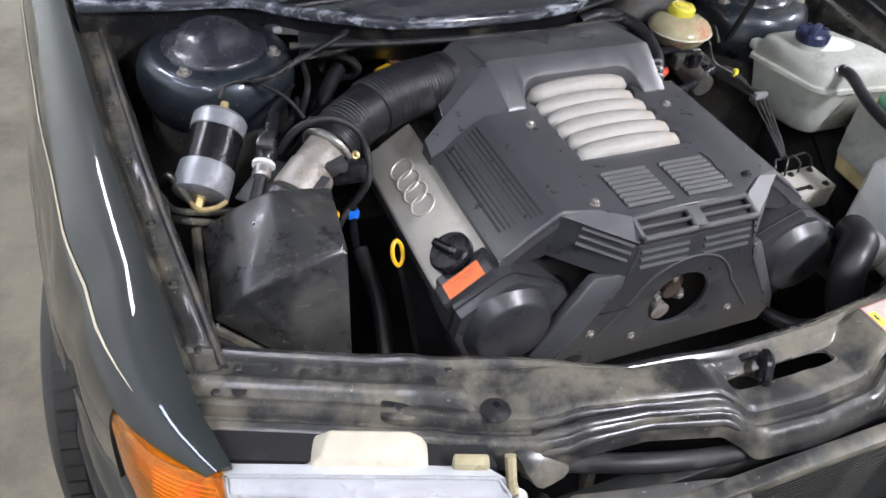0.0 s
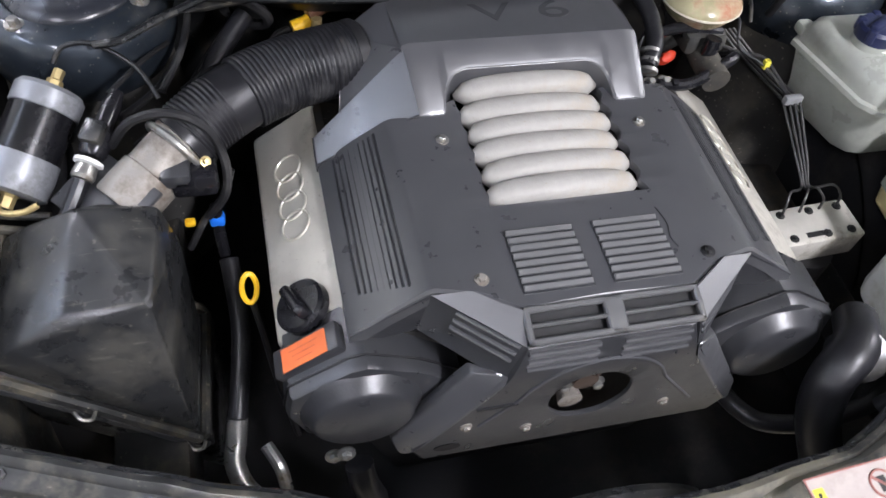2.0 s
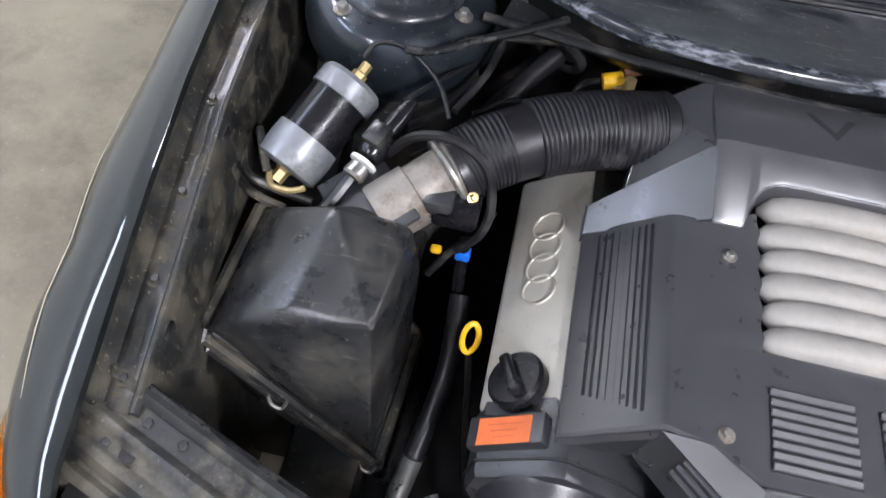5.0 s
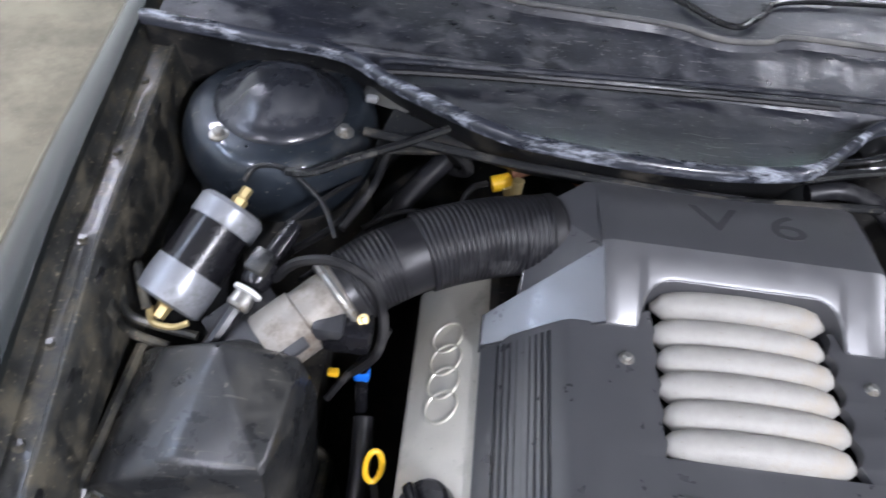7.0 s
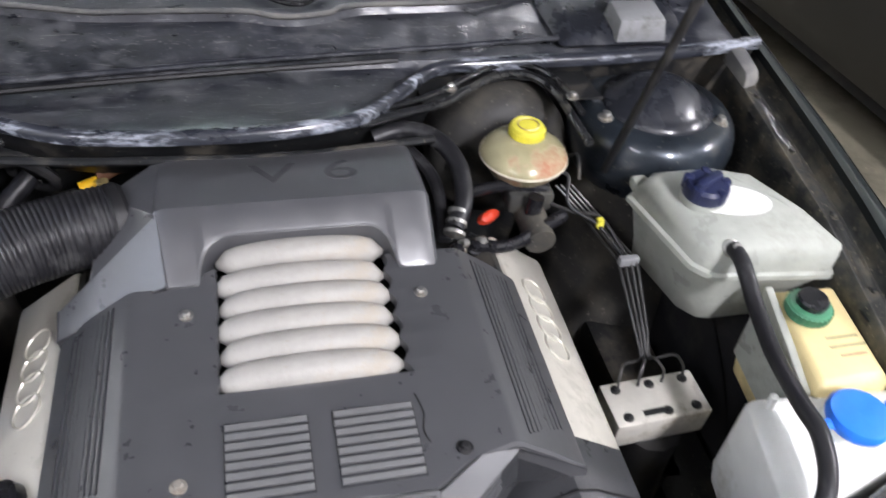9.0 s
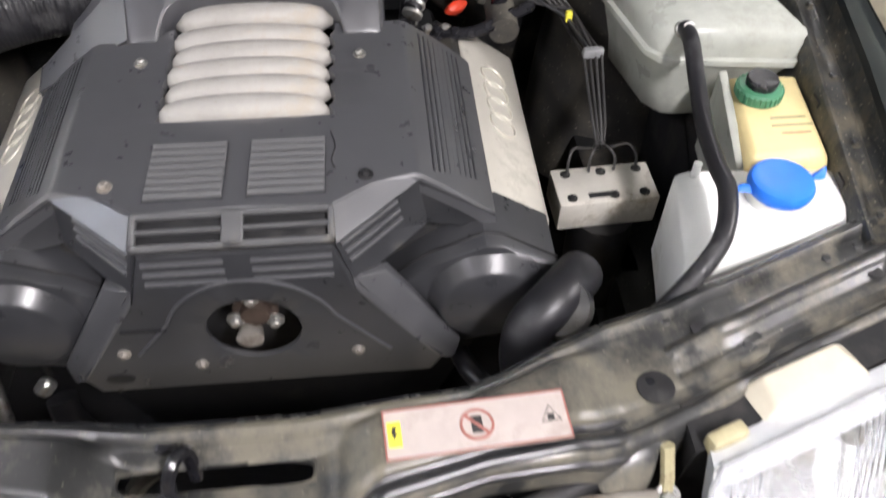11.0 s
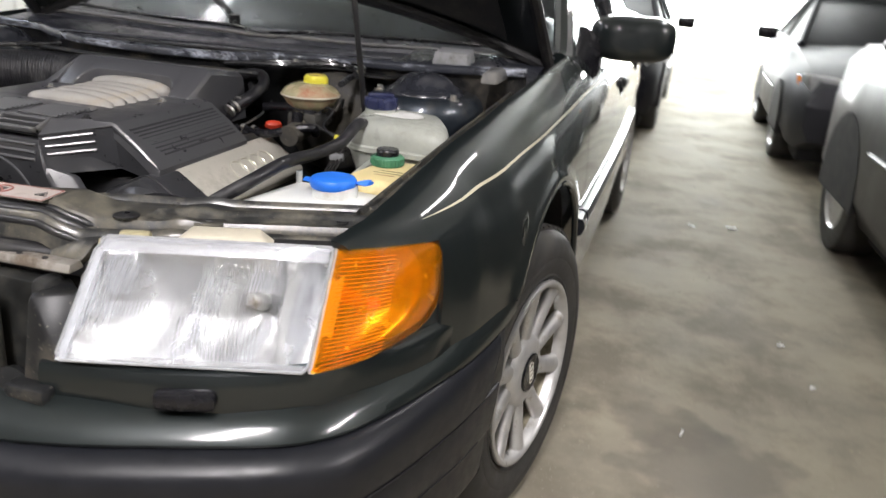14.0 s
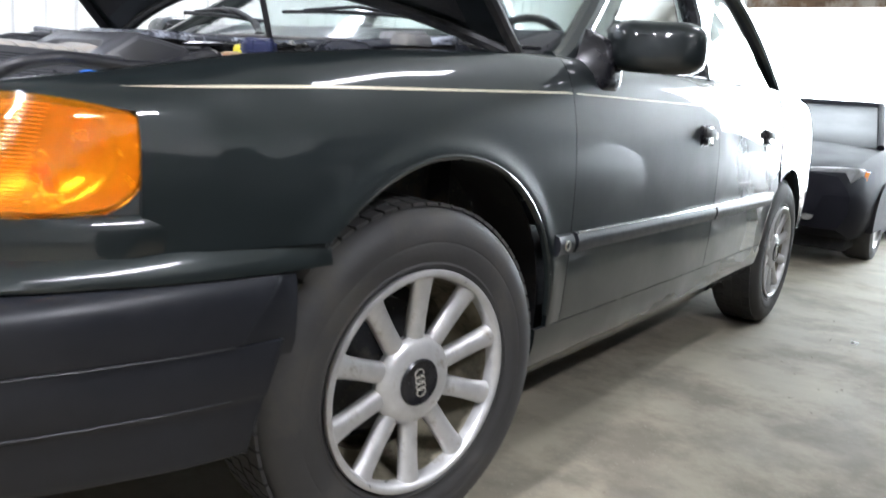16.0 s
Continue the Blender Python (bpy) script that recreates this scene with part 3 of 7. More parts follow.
        rr.append([(sg * (x + o), y, z) for o, z in ((-0.004, 0.512), (0.010, 0.516), (0.016, 0.53), (0.016, 0.545), (0.010, 0.558), (-0.004, 0.562))])
    mo = part("side_moulding", ms.rings(rr), bumper_black, f, "rubbing strip end with a small bright emblem")
    part("emblem", Shape().tube([(sg * (body_x(1.465, 0.54) + 0.0175), 1.465 + 0.0105 * math.cos(math.tau * j / 20), 0.537 + 0.0105 * math.sin(math.tau * j / 20)) for j in range(20)], 0.0022, 6, loop=True), steel, mo, "small bright ring emblem")
    sill = Shape()
    sill.sheet([[(sg * (body_x(y, 0.36) - 0.002 - x), y, z) for x, z in ((0.0, 0.349), (0.001, 0.32), (0.012, 0.27), (0.041, 0.225), (0.096, 0.215))] for y in span(1.40, 3.30, 12)])
    part("sill", sill, paint, car, "dark green sill below the doors", soft=50, thick=0.01)
    # wheel wells
    for h, hz, ry, rz in ARCHES:
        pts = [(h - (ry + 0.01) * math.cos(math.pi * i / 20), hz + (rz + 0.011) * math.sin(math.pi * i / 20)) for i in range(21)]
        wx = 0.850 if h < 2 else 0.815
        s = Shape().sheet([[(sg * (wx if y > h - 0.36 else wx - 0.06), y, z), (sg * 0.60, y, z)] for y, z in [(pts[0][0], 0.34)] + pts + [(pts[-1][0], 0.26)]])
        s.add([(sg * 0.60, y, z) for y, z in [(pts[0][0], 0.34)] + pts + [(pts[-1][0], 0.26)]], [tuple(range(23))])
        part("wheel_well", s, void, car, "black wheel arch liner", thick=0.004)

# bumper swept round the nose
def nose(n=60):
    half = cat([(0, 0.050, 0), (0.16, 0.055, 0), (0.31, 0.070, 0), (0.44, 0.101, 0), (0.55, 0.142, 0), (0.65, 0.184, 0), (0.71, 0.218, 0), (0.754, 0.268, 0), (0.790, 0.345, 0), (0.818, 0.425, 0), (0.846, 0.52, 0), (0.864, 0.63, 0), (0.872, 0.747, 0)], 8)
    pts = [Vector((-p.x, p.y, 0)) for p in half[:0:-1]] + half
    outs = []
    for i, p in enumerate(pts):
        a, b = pts[max(i - 1, 0)], pts[min(i + 1, len(pts) - 1)]
        t = (b - a).normalized()
        outs.append(Vector((t.y, -t.x, 0)))
    for _ in range(3):
        outs = [((outs[max(i - 1, 0)] + o + outs[min(i + 1, len(outs) - 1)]) / 3).normalized() for i, o in enumerate(outs)]
    return pts, [o * (1 - 0.72 * min(max((abs(p.x) - 0.74) / 0.11, 0), 1)) for p, o in zip(pts, outs)]


NP, NO = nose()
part("bumper_top", Shape().sweep(NP, [(-0.064, 0.598), (-0.060, 0.612), (-0.048, 0.615), (-0.026, 0.607), (-0.006, 0.592), (0.002, 0.580), (0.0, 0.575), (-0.02, 0.573)], NO), bumper_paint, car, "dark green upper bumper strip", soft=40, thick=0.006)
RIGHT = [(p.y, p.x) for p in NP if p.x >= 0]


def end_cut(shape, top, low):
    """Cuts the ends of a swept bumper strip on a slant: top and low give the end's (z, y)."""
    for v in shape.v:
        y = top[1] + (low[1] - top[1]) * min(max((top[0] - v.z) / (top[0] - low[0]), 0), 1)
        if v.y > y:
            v.x -= math.copysign(lerp(RIGHT, v.y) - lerp(RIGHT, y), v.x)
            v.y = y
    return shape


BAND = [i for i, p in enumerate(NP) if p.y < 0.68]
band = Shape().sweep([NP[i] for i in BAND], [(-0.02, 0.5715), (0.0, 0.572), (0.012, 0.568), (0.026, 0.558), (0.034, 0.547), (0.036, 0.532), (0.033, 0.50), (0.027, 0.482), (0.0, 0.480)], [NO[i] for i in BAND])
part("bumper_band", end_cut(band, (0.568, 0.648), (0.482, 0.590)), bumper_black, car, "black textured bumper rubbing band", soft=40, thick=0.006)
part("bumper_corner", Shape().sweep([NP[i] for i in BAND], [(-0.035, 0.5705), (-0.006, 0.570), (0.006, 0.555), (0.012, 0.53), (0.012, 0.50), (0.008, 0.47), (-0.02, 0.45)], [NO[i] for i in BAND]), bumper_black, car, "black bumper body behind the band", soft=40, thick=0.005)
lower = Shape().sweep([NP[i] for i in BAND], [(0.0, 0.479), (0.022, 0.477), (0.024, 0.472), (0.023, 0.44), (0.016, 0.404), (0.013, 0.400), (0.006, 0.396), (0.004, 0.389), (0.0, 0.33), (-0.015, 0.315), (-0.05, 0.31)], [NO[i] for i in BAND])
part("bumper_lower", end_cut(lower, (0.479, 0.655), (0.31, 0.60)), bumper_black, car, "dark lower bumper skirt", soft=40, thick=0.006)
for z, o in ((0.4795, 0.0285), (0.4015, 0.0165)):
    part("bumper_edge", Shape().tube([NP[i] + NO[i] * o + Vector((0, 0, z)) for i in BAND if NP[i].y < 0.585], 0.0011, 6), rubber_hose, car, "thin glossy edge along the bumper")



def wheel(y, sg, x, z, steer=0.0):
    """Alloy wheel whose outer face is centred at x, y; the front pair is turned a little."""
    m = Matrix.Translation((sg * x, y, z)) @ Matrix.Rotation(radians(steer), 4, "Z") @ axis((0, 0, 0), (sg, 0, 0)) @ Matrix.Translation((0, 0, -0.09))
    w = Shape()
    w.lathe([(0.205, -0.10), (0.285, -0.105), (0.304, -0.092), (0.316, -0.07), (0.321, -0.04), (0.322, 0.03), (0.319, 0.060), (0.312, 0.077), (0.300, 0.089), (0.282, 0.096), (0.262, 0.0985), (0.258, 0.0975), (0.254, 0.0985), (0.235, 0.096), (0.222, 0.092), (0.218, 0.0935), (0.208, 0.086), (0.200, 0.06), (0.2, -0.1)], 96, m, cap=False)
    hub = part("wheel", Shape().lathe([(0.0, 0.048), (0.070, 0.050), (0.084, 0.060), (0.085, 0.070), (0.079, 0.079), (0.066, 0.0855), (0.048, 0.0875), (0.0, 0.085)], 48, m), alloy, car, "silver ten-spoke alloy wheel")
    part("tyre", w, tyre_rubber, hub, "dusty black tyre", soft=25)
    t = Shape()
    for k in range(64):
        a = math.tau * k / 64
        for off in (-0.055, -0.02, 0.02, 0.055):
            mm = m @ Matrix.Rotation(a + off * 0.8, 4, "Z")
            t.box((0.3212, 0, off), (0.006, 0.026, 0.031), 0, mm)
    part("tread", t, tyre_rubber, hub)
    r = Shape().lathe([(0.204, 0.084), (0.2085, 0.090), (0.207, 0.097), (0.201, 0.0995), (0.196, 0.097), (0.192, 0.088), (0.190, 0.070), (0.198, 0.066), (0.204, 0.084)], 96, m, cap=False)
    part("barrel", Shape().lathe([(0.192, 0.078), (0.186, 0.04), (0.180, -0.005), (0.168, -0.02), (0.166, -0.09)], 64, m, cap=False), barrel_metal, hub, "brake-dusted yellowish barrel")
    part("barrel_back", Shape().lathe([(0.176, -0.088), (0.176, -0.085), (0.0, -0.08)], 40, m), void, hub)
    part("rim", r, alloy, hub, soft=50)
    for k in range(10):
        mm = m @ Matrix.Rotation(math.tau * k / 10, 4, "Z")
        rs = []
        for q, wd, h, th in ((0.045, 0.0220, 0.078, 0.030), (0.065, 0.0215, 0.079, 0.030), (0.085, 0.0205, 0.080, 0.030), (0.12, 0.0200, 0.083, 0.030), (0.155, 0.0205, 0.087, 0.030), (0.178, 0.0220, 0.090, 0.030), (0.196, 0.0250, 0.093, 0.030)):
            ring = []
            for jj in range(14):
                a = math.tau * jj / 14
                up = math.sin(a)
                ring.append((q, wd * math.copysign(abs(math.cos(a)) ** 0.95, math.cos(a)), h - th / 2 + th / 2 * math.copysign(abs(up) ** 0.95, up)))
            rs.append(ring)
        part("spoke", Shape().rings(rs, m=mm), alloy, hub, soft=60)
    part("centre_cap", Shape().lathe([(0.0, 0.083), (0.043, 0.083), (0.044, 0.090), (0.041, 0.0925), (0.038, 0.0915), (0.0, 0.0915)], 32, m), black_gloss, hub, "black centre cap with small pale rings")
    part("brake_disc", Shape().lathe([(0.07, -0.05), (0.13, -0.05), (0.13, -0.03), (0.07, -0.03), (0.0, 0.0), (0.0, -0.05)], 40, m), bay_metal, hub, "dull brake disc")
    tip = Matrix.Rotation(radians(12), 4, "Z")
    for k in range(4):
        e = Shape()
        e.tube([m @ tip @ Vector(((k - 1.5) * 0.0118 + 0.0085 * math.cos(math.tau * j / 16), 0.0105 * math.sin(math.tau * j / 16), 0.0922)) for j in range(16)], 0.0009, 5, loop=True)
        part("emblem_ring", e, emboss, hub)


for sg in (1, -1):
    wheel(HUB_F, sg, 0.875, HUB_Z + 0.005, -11)
    wheel(HUB_R, sg, 0.845, HUB_Z - 0.051)

# lamps at the nose
def bil(c, u, v):
    (a, b), (d, e) = c
    return (Vector(a) * (1 - u) + Vector(b) * u) * (1 - v) + (Vector(d) * (1 - u) + Vector(e) * u) * v


def headlight(sg):
    TL, TR, BL, BR = [(sg * x, y, z) for x, y, z in ((0.425, 0.226, 0.806), (0.702, 0.326, 0.804), (0.413, 0.140, 0.668), (0.703, 0.248, 0.660))]
    C = ((TL, TR), (BL, BR))
    out = Vector((sg * -0.25, -0.85, 0.45)).normalized()
    base = part("headlight", Shape().rings([[bil(C, u, v) - out * d for u, v in ((0.0, 0.0), (1.0, 0.0), (1.0, 1.0), (0.0, 1.0))] for d in (0.0, 0.012, 0.034)], cap=False), lens_side, car, "rectangular headlight with fluted clear glass")
    rows = []
    for i in range(13):
        v = i / 12
        rows.append([])
        for j in range(73):
            u = j / 72
            uu = u
            if v < 0.12 and u < 0.06:
                uu = max(u, 0.045 - 0.35 * v)
            p = bil(C, uu, v) + out * (0.010 * math.sin(math.pi * min(max(u, 0), 1)) ** 0.5 * math.sin(math.pi * v) ** 0.5)
            if (0.10 < v < 0.56 and 0.56 < u < 0.78) or (0.60 < v < 0.93 and 0.34 < u < 0.66) or (0.1 < v < 0.8 and 0.06 < u < 0.20):
                p = p + out * (0.0018 * (j % 2))
            rows[-1].append(p)
    g = part("lens", Shape().sheet(rows), lens_glass, base, "clear fluted lens glass", soft=20, thick=0.003)
    g.visible_shadow = False
    rim = Shape().tube([bil(C, u, v) + out * 0.002 for u, v in ((0.03, 0), (0.5, 0), (0.99, 0), (1, 0.05), (1, 0.95), (0.98, 1), (0.5, 1), (0.02, 1), (0, 0.95), (0, 0.12))], 0.0024, 8, loop=True)
    part("lens_rim", rim, lens_edge, base, "pale lens edge")

    def border(u0, v0, u1, v1, k=10):
        q = [[bil(C, u0 + (u1 - u0) * i / k, v0 + (v1 - v0) * j / 2) + out * (0.0035 + 0.010 * math.sin(math.pi * min(max(u0 + (u1 - u0) * i / k, 0.001), 0.999)) ** 0.5 * math.sin(math.pi * min(max(v0 + (v1 - v0) * j / 2, 0.001), 0.999)) ** 0.5) for i in range(k + 1)] for j in range(3)]
        part("lens_border", Shape().sheet(q), frosted, base, "frosted border of the lens", thick=0.001)

    for u0, u1, v0, v1, gap in ((0.46, 0.78, 0.62, 0.94, 0.016), (0.70, 0.80, 0.14, 0.40, 0.014), (0.05, 0.42, 0.52, 0.64, 0.016), (0.10, 0.24, 0.16, 0.46, 0.018), (0.50, 0.62, 0.30, 0.60, 0.018)):
        for k in range(int((u1 - u0) / gap) + 1):
            u = u0 + gap * k
            part("lens_flute", Shape().tube([bil(C, u, v0 + (v1 - v0) * j / 4) + out * (0.0032 + 0.010 * math.sin(math.pi * u) ** 0.5 * math.sin(math.pi * (v0 + (v1 - v0) * j / 4)) ** 0.5) for j in range(5)], 0.0011, 5), frosted, base)
    border(0.03, 0.0, 0.99, 0.13)
    border(0.02, 0.945, 0.99, 1.0)
    border(0.0, 0.10, 0.045, 0.945)
    rows = []
    for i in range(25):
        v = i / 24
        rr = []
        for j in range(49):
            u = j / 48
            d = 0.012
            for cu, cv, w, hh, dp in ((0.25, 0.5, 0.30, 0.62, 0.034), (0.62, 0.42, 0.19, 0.60, 0.050), (0.91, 0.5, 0.085, 0.75, 0.030)):
                d = max(d, 0.012 + dp * (1 - ((u - cu) / w) ** 2 - ((v - cv) / hh) ** 2))
            rr.append(bil(C, 0.01 + 0.98 * u, 0.02 + 0.96 * v) - out * d)
        rows.append(rr)
    part("reflector", Shape().sheet(rows), reflector, base, "bright curved reflector", soft=30)
    c0 = bil(C, 0.63, 0.42) - out * 0.056
    part("bulb_shield", Shape().lathe([(0.012, 0), (0.012, 0.022), (0.009, 0.028), (0.0, 0.030)], 16, axis(c0, out)), steel, base, "metal bulb shield")
    hb = Matrix.Translation(bil(C, 0.42, 0.0) - out * 0.040 + Vector((0, 0, -0.004))) @ Matrix.Rotation(sg * radians(20), 4, "Z")
    sh = Shape().hull([(x, y, z) for x, y, z in ((-0.074, -0.014, -0.004), (0.074, -0.014, -0.004), (-0.052, -0.004, 0.020), (0.052, -0.004, 0.020), (-0.074, 0.036, -0.004), (0.074, 0.036, -0.004), (-0.044, 0.03, 0.023), (0.044, 0.03, 0.023))], 0.004, hb, 3)
    part("lamp_housing", sh, ivory, base, "cream lamp housing top")
    part("lamp_tab", Shape().box((0, 0, 0), (0.040, 0.016, 0.022), 0.004, Matrix.Translation(bil(C, 0.06, -0.02) - out * 0.030) @ Matrix.Rotation(sg * radians(20), 4, "Z")), cream_clip, base, "cream adjuster tab")
    # indicator
    T1, T2, B1, B2 = [(sg * x, y, z) for x, y, z in ((0.706, 0.326, 0.803), (0.8075, 0.472, 0.788), (0.707, 0.250, 0.659), (0.808, 0.466, 0.652))]
    D = ((T1, T2), (B1, B2))
    o2 = Vector((sg * 0.62, -0.72, 0.25)).normalized()
    rows, fill = [], []
    for i in range(17):
        v = i / 16
        cut = 0.0
        if v < 0.2:
            cut = 0.15 * (1 - math.sqrt(max(0, 1 - ((0.2 - v) / 0.2) ** 2)))
        if v > 0.5:
            cut = 0.36 * (1 - math.sqrt(max(0, 1 - ((v - 0.5) / 0.5) ** 2)))
        fill.append([bil(D, 1 - cut * (1 - j / 5), v) - o2 * 0.002 for j in range(6)])
        rows.append([bil(D, (j / 16) * (1 - cut), v) + o2 * (0.034 * math.sin(math.pi * j / 16) ** 0.8 * (1 - 0.35 * abs(2 * v - 1) ** 3)) for j in range(17)])
    rows.insert(0, [p - o2 * 0.016 for p in rows[0]])
    rows.append([p - o2 * 0.012 for p in rows[-1]])
    lens = part("indicator", Shape().sheet(rows), amber, car, "amber indicator lens beside the headlight", soft=40, thick=0.003)
    lens.visible_shadow = False
    part("lamp_corner", Shape().sheet(fill[9:]), paint, car, thick=0.003)
    rows = []
    for i in range(17):
        v = i / 16
        rr = []
        for j in range(21):
            u = j / 20
            d = 0.006 + 0.030 * max(0.0, 1 - ((u - 0.40) / 0.42) ** 2 - ((v - 0.5) / 0.55) ** 2)
            cut = 0.36 * (1 - math.sqrt(max(0, 1 - ((v - 0.5) / 0.5) ** 2))) if v > 0.5 else 0.0
            rr.append(bil(D, 0.02 + (0.96 - cut) * u, 0.03 + 0.92 * v) - o2 * d)
        rows.append(rr)
    part("reflector", Shape().sheet(rows), reflector, lens, "bright bowl behind the amber glass", soft=40)
    part("bulb", Shape().lathe([(0.0, 0.0), (0.007, 0.002), (0.009, 0.012), (0.008, 0.02), (0.0, 0.024)], 16, axis(bil(D, 0.42, 0.55) - o2 * 0.03, o2)), amber_solid, lens, "amber bulb")
    ribs = Shape()
    for i in range(26):
        v = 0.08 + 0.86 * i / 25
        ribs.tube([bil(D, u, v) + o2 * (0.034 * math.sin(math.pi * u) ** 0.8 * (1 - 0.35 * abs(2 * v - 1) ** 3) + 0.0005) for u in span(0.04, 0.46, 8)], 0.0005, 6)
    part("lens_ribs", ribs, amber_solid, lens)
    edge = [r[-1] for r in rows] + list(rows[-1][::-1])
    part("lens_seal", Shape().tube([Vector(p) - o2 * 0.001 for p in edge], 0.003, 6), black, lens, "thin black seal")
    # strip under the lamps and washer jet
    st = Shape()
    rr = []
    for x, y in ((0.385, 0.143), (0.45, 0.156), (0.52, 0.170), (0.61, 0.200), (0.67, 0.234), (0.715, 0.268), (0.762, 0.343), (0.792, 0.404), (0.8055, 0.437), (0.8140, 0.462), (0.8225, 0.498)):
        rr.append([(sg * x, y + 0.02, 0.600), (sg * (x + 0.001), y - 0.003, 0.606), (sg * (x + 0.001), y - 0.006, 0.644), (sg * x, y, 0.658), (sg * x, y + 0.02, 0.662)])
    part("lamp_trim", st.rings(rr), paint, car, "dark filler strip below the headlight", soft=50)
    nz = part("washer_jet", Shape().box((0, 0, 0), (0.078, 0.034, 0.026), 0.009, Matrix.Translation((sg * 0.570, 0.180, 0.630)) @ Matrix.Rotation(sg * radians(20), 4, "Z")), black_gloss, car, "black headlight washer jet")


for sg in (1, -1):
    headlight(sg)

# cabin
def glass_pane(name, q, parent, label):
    g = part(name, Shape().add(q, [tuple(range(len(q)))]), glass, parent, label, thick=0.004)
    g.visible_shadow = False
    return g


for sg in (1, -1):
    A0, A1 = Vector((sg * 0.775, 1.60, 0.950)), Vector((sg * 0.575, 2.30, 1.375))
    C1, C0 = Vector((sg * 0.57, 3.30, 1.375)), Vector((sg * 0.66, 4.02, 0.965))
    pil = part("pillar", Shape().tube(cat([A0 + Vector((0, -0.08, -0.02)), A0, A0.lerp(A1, 0.5) + Vector((sg * 0.014, 0, 0.012)), A1, A1.lerp(C1, 0.5) + Vector((sg * 0.012, 0, 0.03)), C1, C1.lerp(C0, 0.5) + Vector((sg * 0.01, 0, 0.02)), C0], 8), 0.030, 10), paint, car, "dark green roof pillar")
    B0, B1 = Vector((sg * 0.790, 2.53, 0.955)), Vector((sg * 0.600, 2.66, 1.372))
    part("door_pillar", Shape().tube([B0, B0.lerp(B1, 0.5) + Vector((sg * 0.012, 0, 0)), B1], 0.028, 8), black_gloss, pil)
    part("window_trim", Shape().tube(cat([(sg * 0.802, 1.62, 0.952), (sg * 0.806, 2.5, 0.962), (sg * 0.798, 3.3, 0.972), (sg * 0.74, 3.9, 0.970)], 6), 0.007, 6), black_gloss, car, "black window trim")
    glass_pane("side_window", [A0 + Vector((sg * 0.015, 0.03, 0)), A1 + Vector((sg * 0.008, 0.02, 0)), B1, B0], car, "clear front side window")
    glass_pane("side_window", [B0, B1, C1 + Vector((0, -0.12, -0.01)), Vector((sg * 0.775, 3.45, 0.965))], car, "clear rear side window")
    # mirror
    mc = Vector((sg * 0.935, 1.735, 0.992))
    rs = []
    for t, sx, sz in ((-1, 0.35, 0.4), (-0.9, 0.7, 0.75), (-0.5, 0.95, 0.95), (0.1, 1, 1), (0.7, 0.98, 0.98), (1, 0.9, 0.9)):
        rs.append([mc + Vector((sg * 0.115 * sx * math.copysign(abs(math.cos(a)) ** 0.55, math.cos(a)), 0.055 * t + (0.025 if math.cos(a) * 1 > 0 else 0) * 1, 0.062 * sz * math.copysign(abs(math.sin(a)) ** 0.6, math.sin(a)))) for a in [math.tau * j / 28 for j in range(28)]])
    mi = part("door_mirror", Shape().rings(rs), paint, car, "dark green door mirror shell", soft=60)
    part("mirror_glass", Shape().prism([(0.10 * math.copysign(abs(math.cos(a)) ** 0.55, math.cos(a)), 0.052 * math.copysign(abs(math.sin(a)) ** 0.6, math.sin(a))) for a in [math.tau * j / 28 for j in range(28)]], 0, 0.003, Matrix.Translation(mc + Vector((0, 0.056, 0))) @ Matrix.Rotation(radians(-90), 4, "X")), chrome, mi, "mirror glass")
    part("mirror_foot", Shape().hull([(sg * 0.80, 1.58, 0.93), (sg * 0.80, 1.76, 0.93), (sg * 0.80, 1.64, 1.04), (sg * 0.83, 1.60, 0.885), (sg * 0.845, 1.64, 0.868), (sg * 0.845, 1.73, 0.868), (sg * 0.83, 1.78, 0.885), (sg * 0.865, 1.66, 0.90), (sg * 0.865, 1.74, 0.90), (sg * 0.86, 1.69, 0.985), (sg * 0.86, 1.75, 0.985)], 0.014, None, 3), black_gloss, mi, "black mirror foot")
W0 = [(x, 1.42 + 0.20 * (x / 0.76) ** 2, 0.955) for x in span(-0.76, 0.76, 10)]
W1 = [(x * 0.745, 2.22 + 0.08 * (x / 0.76) ** 2, 1.385) for x in span(-0.76, 0.76, 10)]
g = part("windscreen", Shape().sheet([W0, [tuple((Vector(a) + Vector(b)) / 2 + Vector((0, 0, 0.02))) for a, b in zip(W0, W1)], W1]), glass, car, "clear curved windscreen", thick=0.005)
g.visible_shadow = False
part("roof", Shape().sheet([[(x * (0.745 if y < 3.3 else 0.74), y - 0.0, 1.385 + 0.035 * (1 - (x / 0.76) ** 2) * 1.0 + 0.02 * math.sin(math.pi * (y - 2.2) / 1.2)) for x in span(-0.76, 0.76, 10)] for y in span(2.22, 3.40, 8)]), paint, car, "dark green roof", soft=50, thick=0.02)
g = part("rear_window", Shape().sheet([[(x, y, z) for x in span(-w, w, 6)] for w, y, z in ((0.56, 3.40, 1.39), (0.64, 4.05, 0.985))]), glass, car, "clear rear window", thick=0.004)
g.visible_shadow = False
part("boot_lid", Shape().sheet([[(x, y, z + 0.015 * (1 - (x / 0.76) ** 2)) for x in span(-w, w, 8)] for w, y, z in ((0.70, 4.03, 0.965), (0.70, 4.35, 0.96), (0.68, 4.60, 0.93), (0.68, 4.68, 0.86), (0.70, 4.72, 0.62), (0.72, 4.74, 0.55), (0.72, 4.70, 0.32))]), paint, car, "dark green boot and tail", soft=40, thick=0.01)
